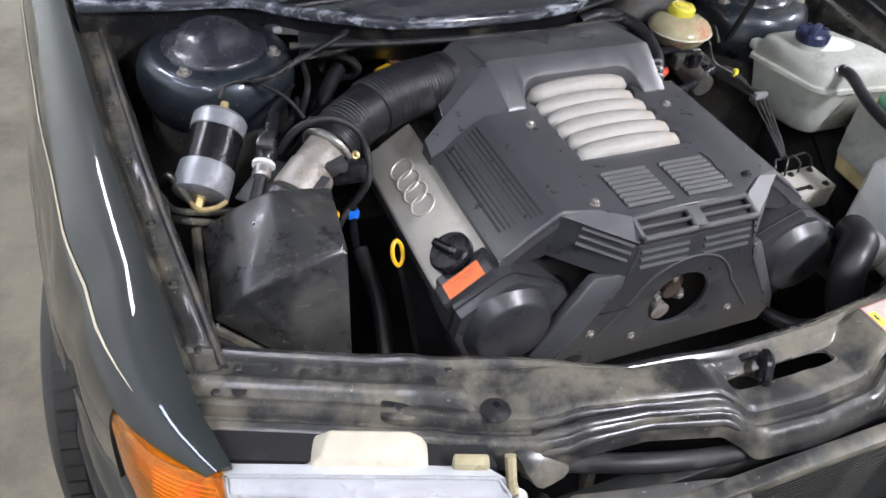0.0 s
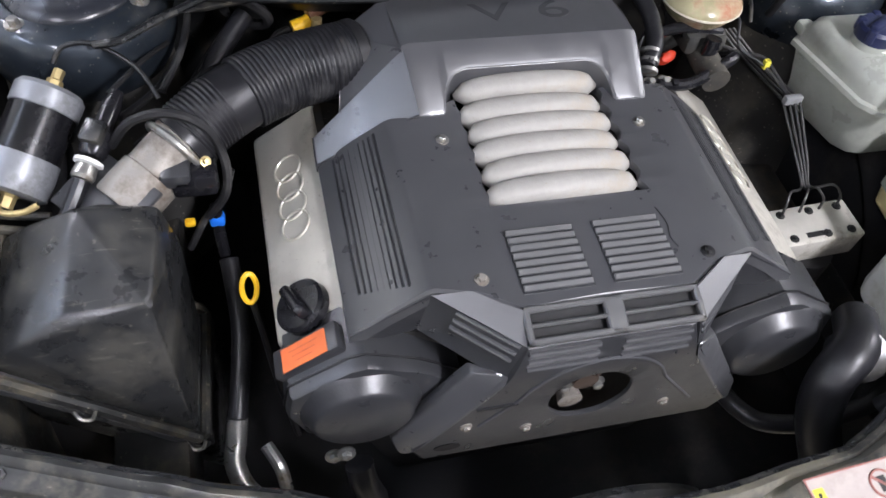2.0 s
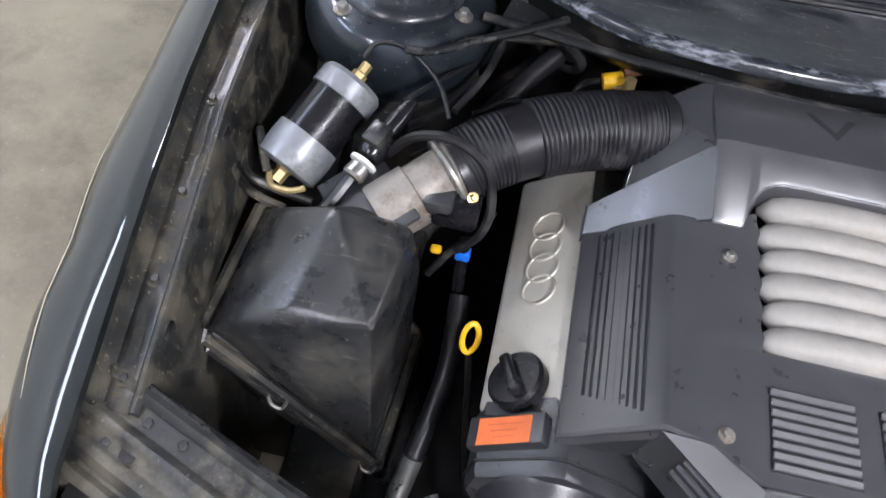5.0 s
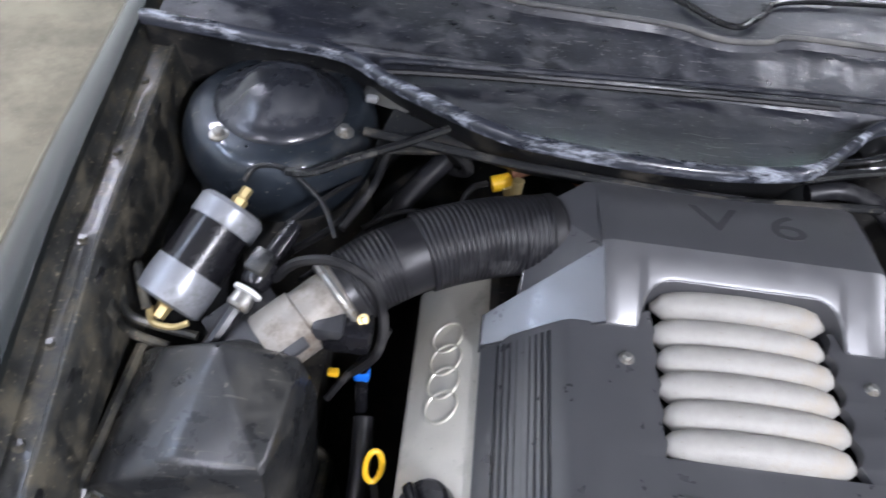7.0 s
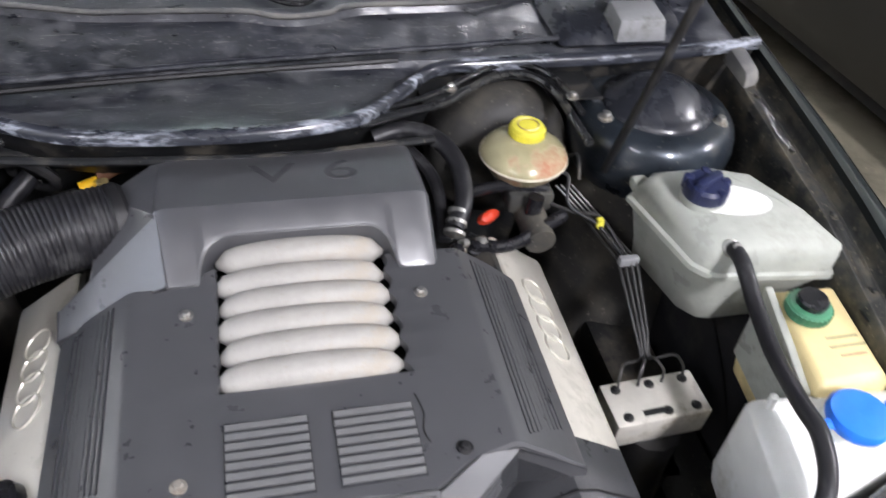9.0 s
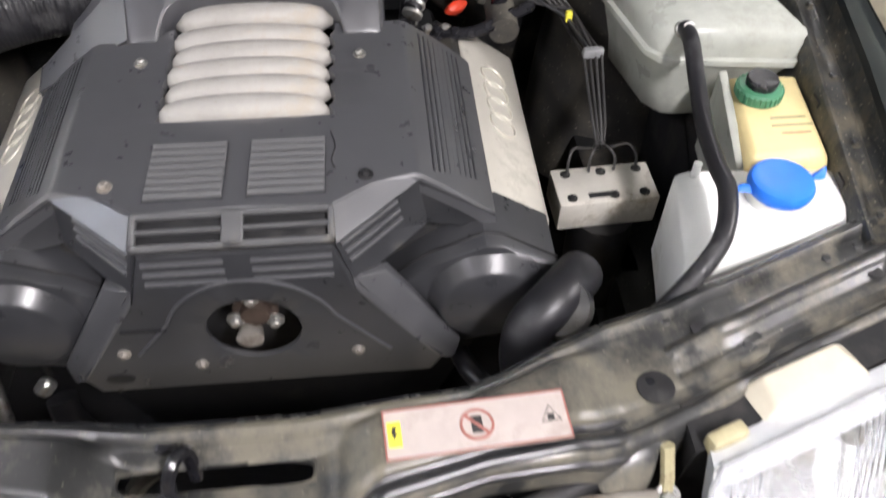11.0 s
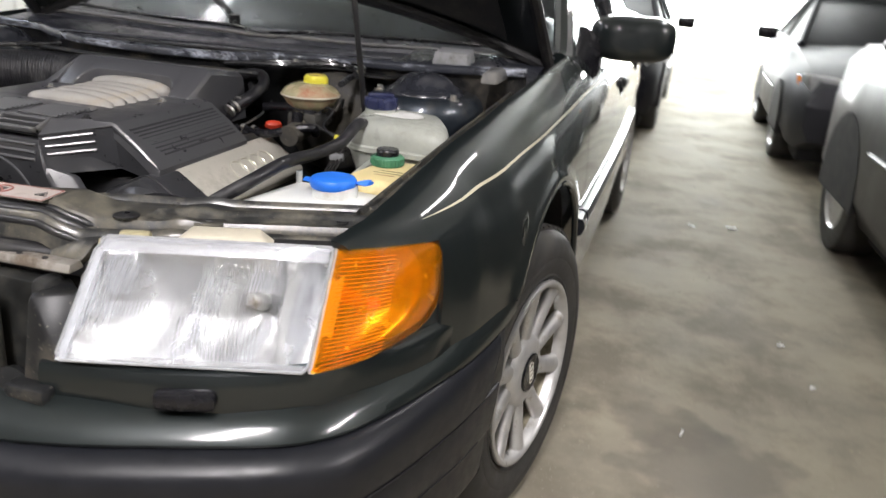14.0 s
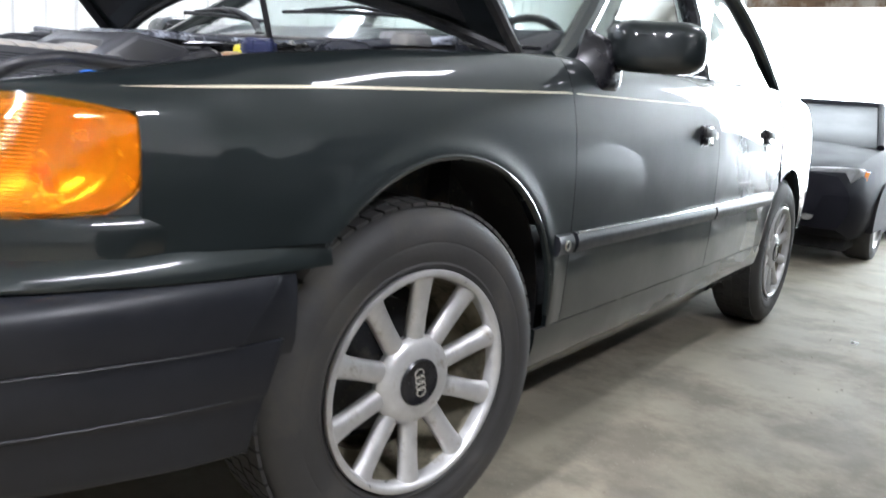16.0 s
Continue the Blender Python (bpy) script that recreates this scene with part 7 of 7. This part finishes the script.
for k, (x0, e0) in enumerate(((0.405, (0.447, 0.875, 0.775)), (0.435, (0.455, 0.872, 0.778)), (0.47, (0.463, 0.870, 0.780)), (0.50, (0.471, 0.866, 0.780)))):
    tgt = Vector(e0)
    side = -1 if k < 2 else 1
    u0 = bm_ @ Vector((x0 - 0.452, 0.022, 0.026))
    q = [u0, u0 + Vector((0, 0.004, 0.020)), u0 + Vector((-side * 0.010, 0.018, 0.030)), Vector((0.455 + 0.005 * (k - 1.5), 0.752, 0.708)), Vector((0.457 + 0.006 * (k - 1.5), 0.785, 0.728)), tgt]
    part("brake_pipe", Shape().tube(cat(q, 7), 0.0021, 8), pipe_grey, au, "thin bent brake pipe")
    q2 = [tgt, Vector((tgt.x - 0.01, 0.93, 0.775)), Vector((tgt.x - 0.015, 0.985, 0.77)), Vector((tgt.x - 0.05, 1.02, 0.80))]
    part("brake_pipe", Shape().tube(cat(q2, 7), 0.0021, 8), pipe_grey, au)
part("pipe_holder", Shape().box((0.459, 0.868, 0.780), (0.030, 0.012, 0.015), 0.003), pale_grey, au, "pale pipe holder")

# ---- tanks ----
ct = thing("coolant_tank", (0.59, 0.84, 0.70), "milky coolant tank with a dark blue screw cap", "coolant tank")
out = [(0.478, 0.945), (0.500, 0.962), (0.60, 0.962), (0.655, 0.940), (0.700, 0.845), (0.716, 0.768), (0.690, 0.758), (0.560, 0.772), (0.530, 0.775), (0.508, 0.80)]
low = [(0.50, 0.935), (0.51, 0.945), (0.60, 0.945), (0.64, 0.925), (0.672, 0.85), (0.675, 0.80), (0.655, 0.79), (0.565, 0.79), (0.545, 0.795), (0.525, 0.82)]


def shrink(poly, f_, z):
    cx = sum(p[0] for p in poly) / len(poly)
    cy = sum(p[1] for p in poly) / len(poly)
    return [Vector((cx + (x - cx) * f_, cy + (y - cy) * f_, z)) for x, y in poly]


part("tank_lower", Shape().rings([shrink(low, 0.80, 0.715), shrink(low, 0.96, 0.725), shrink(low, 1.0, 0.76), shrink(out, 0.95, 0.822)]), tank_green, ct, "hazy green-grey lower half", soft=50)
part("tank_seam", Shape().rings([shrink(out, 0.96, 0.820), shrink(out, 1.02, 0.823), shrink(out, 1.02, 0.831), shrink(out, 0.96, 0.834)]), tank_green, ct, soft=50)
part("tank_upper", Shape().rings([shrink(out, 0.965, 0.832), shrink(out, 0.955, 0.852), shrink(out, 0.90, 0.868), shrink(out, 0.80, 0.875), shrink(out, 0.5, 0.878), shrink(out, 0.1, 0.878)]), tank_green, ct, "milky upper half", soft=60)
part("cap_label", Shape().prism([(0.062 * math.cos(a) + 0.022, 0.032 * math.sin(a)) for a in [math.tau * j / 32 for j in range(32)]], 0.880, 0.8815, Matrix.Translation((0.556, 0.872, 0)) @ Matrix.Rotation(radians(-12), 4, "Z")), white_plastic, ct, "white oval warning label")
part("neck", Shape().lathe([(0.030, 0.868), (0.030, 0.888)], 28, Matrix.Translation((0.545, 0.876, 0))), tank_green, ct)
cc = part("cap", Shape().lathe([(0.029, 0.884), (0.0305, 0.888), (0.0305, 0.903), (0.027, 0.908), (0.0, 0.909)], 32, Matrix.Translation((0.545, 0.876, 0))), navy, ct, "dark blue ribbed cap")
for a in range(5):
    part("cap_lobe", Shape().box((0.026, 0, 0.900), (0.014, 0.012, 0.020), 0.003, Matrix.Translation((0.545, 0.876, 0)) @ Matrix.Rotation(math.tau * a / 5, 4, "Z")), navy, cc)
part("cap_bar", Shape().box((0, 0, 0.910), (0.05, 0.014, 0.012), 0.004, Matrix.Translation((0.545, 0.876, 0)) @ Matrix.Rotation(0.5, 4, "Z")), navy, cc)
part("spout", Shape().lathe([(0.009, 0), (0.012, 0.006), (0.012, 0.014), (0.008, 0.016), (0.008, 0.028)], 18, axis((0.545, 0.795, 0.862), (0.05, -0.75, 0.6))), steel, ct, "hose spout with clamp")
part("side_rib", Shape().tube([(0.60, 0.93, 0.874), (0.66, 0.86, 0.874), (0.672, 0.80, 0.870), (0.60, 0.798, 0.872)], 0.004, 6), tank_green, ct)
part("mount_ear", Shape().box((0.495, 0.955, 0.845), (0.025, 0.025, 0.02), 0.006), tank_green, ct)
part("mount_ear", Shape().box((0.712, 0.765, 0.828), (0.022, 0.022, 0.012), 0.005), tank_green, ct)
part("hose", Shape().tube(cat([(0.546, 0.785, 0.872), (0.545, 0.755, 0.872), (0.541, 0.70, 0.852), (0.530, 0.63, 0.845), (0.522, 0.56, 0.848), (0.520, 0.515, 0.848), (0.500, 0.462, 0.832), (0.455, 0.425, 0.80), (0.40, 0.40, 0.75), (0.37, 0.40, 0.70)], 8), 0.0105, 14), rubber_hose, ct, "long black overflow hose")

ps = thing("steering_fluid_tank", (0.645, 0.675, 0.66), "cream steering fluid tank with a green collar cap", "fluid tank")
part("tank", Shape().rings([[Vector((x, y, z)) for x, y in pl] for pl, z in (([(0.585, 0.60), (0.675, 0.60), (0.69, 0.74), (0.60, 0.745)], 0.66), ([(0.580, 0.592), (0.682, 0.592), (0.700, 0.752), (0.600, 0.755)], 0.70), ([(0.580, 0.592), (0.682, 0.592), (0.700, 0.752), (0.600, 0.755)], 0.808), ([(0.588, 0.60), (0.674, 0.60), (0.692, 0.744), (0.608, 0.747)], 0.820), ([(0.60, 0.615), (0.665, 0.615), (0.68, 0.73), (0.62, 0.735)], 0.823))]), cream, ps, soft=40, bevel=0.006)
part("strap", Shape().hull([(0.572, 0.60, 0.80), (0.585, 0.60, 0.80), (0.59, 0.75, 0.83), (0.602, 0.75, 0.83), (0.572, 0.60, 0.70), (0.59, 0.75, 0.70)], 0.003), tank_green, ps, "hazy side bracket")
gc = part("collar", Shape().lathe([(0.027, 0.822), (0.028, 0.825), (0.028, 0.836), (0.026, 0.839), (0.020, 0.840)], 32, Matrix.Translation((0.627, 0.705, 0))), green, ps, "green ribbed collar")
e = Shape()
for j in range(28):
    e.box((0.0282, 0, 0.831), (0.003, 0.003, 0.011), 0, Matrix.Translation((0.627, 0.705, 0)) @ Matrix.Rotation(math.tau * j / 28, 4, "Z"))
part("collar_ribs", e, green, gc)
part("cap", Shape().lathe([(0.019, 0.839), (0.020, 0.848), (0.018, 0.851), (0.0, 0.851)], 28, Matrix.Translation((0.627, 0.705, 0))), black_gloss, ps, "black cap")
b = Shape()
for k, w in enumerate((0.044, 0.05, 0.036)):
    b.box((0.650, 0.660 - 0.014 * k, 0.8237), (w, 0.0035, 0.0006), 0, None)
part("moulded_print", b, fluid, ps, "moulded lettering, illegible")
part("wire", Shape().tube(cat([(0.712, 0.76, 0.80), (0.715, 0.68, 0.82), (0.705, 0.60, 0.80), (0.69, 0.55, 0.79)], 6), 0.006, 8), black, ps)

wt = thing("washer_tank", (0.59, 0.53, 0.62), "white washer fluid tank with a bright blue lid", "washer tank")
lay = [([(0.485, 0.465), (0.675, 0.505), (0.70, 0.60), (0.51, 0.61)], 0.62), ([(0.470, 0.452), (0.69, 0.512), (0.71, 0.598), (0.500, 0.612)], 0.66), ([(0.470, 0.452), (0.69, 0.512), (0.71, 0.598), (0.500, 0.612)], 0.785), ([(0.478, 0.46), (0.684, 0.518), (0.702, 0.592), (0.506, 0.604)], 0.800), ([(0.50, 0.48), (0.67, 0.53), (0.685, 0.58), (0.52, 0.59)], 0.804)]
part("tank", Shape().rings([[Vector((x, y, z)) for x, y in pl] for pl, z in lay]), tank_white, wt, soft=40, bevel=0.012)
part("neck", Shape().lathe([(0.036, 0.795), (0.036, 0.822)], 30, Matrix.Translation((0.600, 0.548, 0))), tank_white, wt)
lidm = Matrix.Translation((0.598, 0.546, 0))
bl = part("lid", Shape().lathe([(0.035, 0.818), (0.037, 0.822), (0.037, 0.828), (0.034, 0.833), (0.027, 0.835), (0.0, 0.832)], 36, lidm), blue, wt, "bright blue lid with tabs")
part("lid_tab", Shape().hull([(0.63, 0.555, 0.823), (0.66, 0.572, 0.824), (0.652, 0.548, 0.824), (0.63, 0.545, 0.830), (0.655, 0.562, 0.836)], 0.003), blue, bl)
part("lid_tab", Shape().hull([(0.545, 0.54, 0.822), (0.565, 0.535, 0.822), (0.565, 0.555, 0.822), (0.548, 0.548, 0.828), (0.565, 0.545, 0.829)], 0.002), blue, bl)
part("vent_peg", Shape().rod((0.517, 0.59, 0.80), (0.517, 0.59, 0.822), 0.005), tank_white, wt)

# ---- other cars in the garage ----
grey_paint = material("dark grey car paint", (0.022, 0.021, 0.019), 0.45, 0.0, 2, 0.05, bump=0.0, coat=0.12, spec=0.25)
black_paint = material("black car paint", (0.014, 0.014, 0.018), 0.55, 0.0, 2, 0.05, bump=0.0, spec=0.06)
dark_glass = material("dark car glazing", (0.012, 0.013, 0.016), 0.4, 0.0, 2, 0.05, bump=0.0, spec=0.08)
dark_paint = material("dark grey saloon paint", (0.035, 0.036, 0.042), 0.45, 0.0, 2, 0.05, bump=0.0, spec=0.2)


def other_car(name, x0, y0, yaw, length, width, height, pmat, label, wagon=False, low=1.0):
    """Parked saloon; its nose points along -y before the turn."""
    M = SLOPE @ Matrix.Translation((x0, y0, 0)) @ Matrix.Rotation(radians(yaw), 4, "Z") @ Matrix.Diagonal((1, 1, low, 1))
    o = thing(name, SLOPE @ Vector((x0, y0, 0)), label, "car", "parked cars")
    hw, L = width / 2, length
    st = [(0.0, 0.70, 0.42, 0.60), (0.06, 0.88, 0.30, 0.72), (0.25, 0.96, 0.22, 0.80), (0.95, 1.0, 0.20, 0.92), (1.25, 1.0, 0.20, 0.96), (2.2, 1.0, 0.20, 0.98), (L - 1.0, 1.0, 0.20, 0.99), (L - 0.35, 0.95, 0.22, 0.97), (L - 0.06, 0.88, 0.30, 0.90), (L, 0.74, 0.40, 0.70)]
    rs = []
    for y, w, zl, zh in st:
        W = hw * w
        rs.append([M @ Vector(p) for p in ((-W * 0.93, y, zl), (-W, y, zl + 0.12), (-W, y, (zl + zh) / 2 + 0.05), (-W * 0.965, y, zh - 0.10), (-W * 0.88, y, zh - 0.015), (-W * 0.5, y, zh + 0.012), (0, y, zh + 0.02),
                                           (W * 0.5, y, zh + 0.012), (W * 0.88, y, zh - 0.015), (W * 0.965, y, zh - 0.10), (W, y, (zl + zh) / 2 + 0.05), (W, y, zl + 0.12), (W * 0.93, y, zl))])
    body = part("body", Shape().rings(rs), pmat, o, soft=40)
    part("underbody", Shape().box((0, L / 2, 0.18), (width * 0.86, L * 0.86, 0.14), 0.03, M), void, o, "dark underbody")
    ya, yb, yc, yd = 1.15, 1.95, (L - 1.6 if not wagon else L - 0.55), (L - 0.85 if not wagon else L - 0.25)
    zr = height
    cab = Shape()
    cab.rings([[M @ Vector((sx * hw * k, y, z)) for sx, k, y, z in ((-1, 0.86, ya, 0.95), (1, 0.86, ya, 0.95), (1, 0.86, yd, 0.97), (-1, 0.86, yd, 0.97))],
               [M @ Vector((sx * hw * k, y, z)) for sx, k, y, z in ((-1, 0.68, yb - 0.03, zr - 0.05), (1, 0.68, yb - 0.03, zr - 0.05), (1, 0.68, yc + 0.03, zr - 0.05), (-1, 0.68, yc + 0.03, zr - 0.05))]])
    part("cabin_glass", cab, dark_glass, o, "dark glazed cabin")
    part("roof", Shape().rings([[M @ Vector((sx * hw * k, y, z)) for sx, y in ((-1, yb - e), (1, yb - e), (1, yc + e), (-1, yc + e))] for k, z, e in ((0.69, zr - 0.05, 0.04), (0.66, zr - 0.012, 0.0), (0.55, zr, -0.1))]), pmat, o, soft=40)
    for sx in (-1, 1):
        part("pillar", Shape().tube([M @ Vector((sx * hw * 0.865, ya, 0.95)), M @ Vector((sx * hw * 0.69, yb - 0.03, zr - 0.04))], 0.028, 8), pmat, o)
        part("pillar", Shape().tube([M @ Vector((sx * hw * 0.865, yd, 0.97)), M @ Vector((sx * hw * 0.69, yc + 0.03, zr - 0.04))], 0.035, 8), pmat, o)
        part("pillar", Shape().tube([M @ Vector((sx * hw * 0.865, (ya + yd) / 2 + 0.2, 0.96)), M @ Vector((sx * hw * 0.69, (yb + yc) / 2 + 0.1, zr - 0.04))], 0.022, 8), black, o)
        mr = part("door_mirror", Shape().hull([M @ Vector((sx * (hw + a), ya + 0.45 + b_, 1.0 + c_)) for a in (0.02, 0.18) for b_ in (-0.03, 0.06) for c_ in (-0.055, 0.06)], 0.025, None, 3), black_gloss, o, "black door mirror")
        part("headlight", Shape().hull([M @ (Vector(p) + Vector((sx * 0.012, -0.05, 0.004))) for p in ((sx * hw * 0.40, 0.075, 0.62), (sx * hw * 0.84, 0.16, 0.64), (sx * hw * 0.42, 0.10, 0.74), (sx * hw * 0.88, 0.24, 0.78), (sx * hw * 0.42, 0.30, 0.62), (sx * hw * 0.90, 0.34, 0.66), (sx * hw * 0.42, 0.30, 0.76), (sx * hw * 0.91, 0.36, 0.77))], 0.012), pale_grey, o, "clear headlight")
        part("indicator", Shape().hull([M @ Vector(p) for p in ((sx * hw * 0.86, 0.175, 0.63), (sx * hw * 0.935, 0.30, 0.64), (sx * hw * 0.88, 0.25, 0.765), (sx * hw * 0.945, 0.36, 0.76), (sx * hw * 0.88, 0.36, 0.64), (sx * hw * 0.9, 0.37, 0.76))], 0.006), amber_solid, o, "amber indicator")
        part("fog_lamp", Shape().lathe([(0.045, 0), (0.045, 0.02), (0, 0.022)], 20, M @ axis((sx * hw * 0.6, 0.03, 0.40), (0, -1, 0))), reflector, o)
        for wy in (0.92, L - 0.95):
            wm = M @ axis((sx * (hw - 0.11), wy, 0.31), (sx, 0, 0))
            w = part("wheel", Shape().lathe([(0.0, 0.07), (0.06, 0.085), (0.15, 0.075), (0.19, 0.085), (0.20, 0.10), (0.205, 0.08)], 32, wm), alloy, o, "silver wheel")
            part("tyre", Shape().lathe([(0.2, -0.1), (0.29, -0.1), (0.31, -0.07), (0.315, 0.06), (0.30, 0.095), (0.25, 0.108), (0.205, 0.098)], 40, wm, cap=False), tyre_rubber, w, "dark tyre")
            # Near-black plug on the body side paints the shade of the arch.
            part("wheel_arch", Shape().rings([[M @ Vector((sx * (hw + e), wy + 0.35 * math.cos(a), max(0.315 + 0.35 * math.sin(a), 0.2))) for a in [math.pi * (1.1 * j / 20 - 0.05) for j in range(21)]] for e in (-0.25, 0.002)]), void, o, "near-black plug for the shaded wheel arch")
        part("side_strip", Shape().tube([M @ Vector((sx * (hw + 0.002), y, 0.55)) for y in span(1.35, L - 1.4, 4)], 0.012, 6), bumper_black, o, "black side strip")
    gr = part("grille", Shape().box((0, 0.055, 0.66), (hw * 0.66, 0.05, 0.11), 0.01, M), black_gloss, o, "black grille")
    for k in range(4):
        part("bar", Shape().box((0, 0.026, 0.62 + 0.026 * k), (hw * 0.62, 0.012, 0.006), 0.002, M), chrome, gr)
    part("lower_grille", Shape().box((0, 0.035, 0.40), (hw * 0.95, 0.05, 0.10), 0.01, M), black, o, "black lower air intake")
    part("plate", Shape().box((0, 0.015, 0.50), (0.50, 0.012, 0.11), 0.003, M), label_white, o, "white plate with a blurred bar")
    part("plate_bar", Shape().box((0, 0.007, 0.50), (0.40, 0.003, 0.055), 0, M), ink, o)
    return o


other_car("parked_car", 0.02, 5.75, 0, 4.1, 1.72, 1.40, black_paint, "dark saloon parked nose-on behind the green car", low=0.88)
other_car("parked_car", 2.97, 0.0, 3.5, 4.6, 1.80, 1.45, grey_paint, "dark grey saloon parked alongside on concrete")
other_car("parked_car", 2.62, 5.10, 0, 3.80, 1.76, 1.40, dark_paint, "silvery grey hatchback parked with its nose this way", low=0.88)

# ---- litter and marks on the floor ----
rnd = random.Random(7)
for y0, x0, x1 in ((0.965, 0.9, 6.0), (4.35, 0.9, 6.0)):
    pth = [(x0 + (x1 - x0) * i / 40, y0 + 0.006 * math.sin(i * 0.9) + 0.004 * math.sin(i * 2.7), 0.0006) for i in range(41)]
    tagged(part("floor_joint", Shape().sheet([[(p[0], p[1] - 0.0025, p[2]), (p[0], p[1] + 0.0025, p[2])] for p in pth], SLOPE), joint_mat), "narrow dirty joint in the concrete floor", "joint", kind="structure")
s = Shape()
for k in range(150):
    x, y, r = rnd.uniform(0.95, 1.85), rnd.uniform(-0.6, 5.5), rnd.uniform(0.004, 0.012)
    s.hull([(x + rnd.uniform(-r, r), y + rnd.uniform(-r, r), rnd.uniform(0.0, 0.004)) for _ in range(6)], 0, SLOPE)
tagged(part("floor_chips", s, concrete), "scattered concrete crumbs and chips on the floor", "debris", kind="stuff")
for x, y, a, w, h, mt in ((1.43, 3.67, 0.4, 0.05, 0.03, white_plastic), (1.236, 1.445, 1.4, 0.035, 0.006, white_plastic), (1.23, 3.60, 0.2, 0.03, 0.02, white_plastic), (1.02, 0.93, 0.3, 0.03, 0.008, orange_label), (1.55, 2.2, 0.9, 0.025, 0.015, white_plastic), (1.30, 0.55, 0.6, 0.03, 0.012, white_plastic), (1.18, 0.42, 2.2, 0.022, 0.012, white_plastic), (1.62, 1.9, 1.1, 0.02, 0.012, white_plastic)):
    m = SLOPE @ Matrix.Translation((x, y, 0.002)) @ Matrix.Rotation(a, 4, "Z")
    sc_ = Shape().sheet([[m @ Vector((w * (i / 4 - 0.5), h * (j / 3 - 0.5), 0.004 * math.sin(i * 1.7 + j * 2.3) + 0.004)) for j in range(4)] for i in range(5)])
    tagged(part("paper_scrap", sc_, mt, thick=0.0006), "small crumpled scrap lying on the concrete floor", "litter", "scraps on the floor")
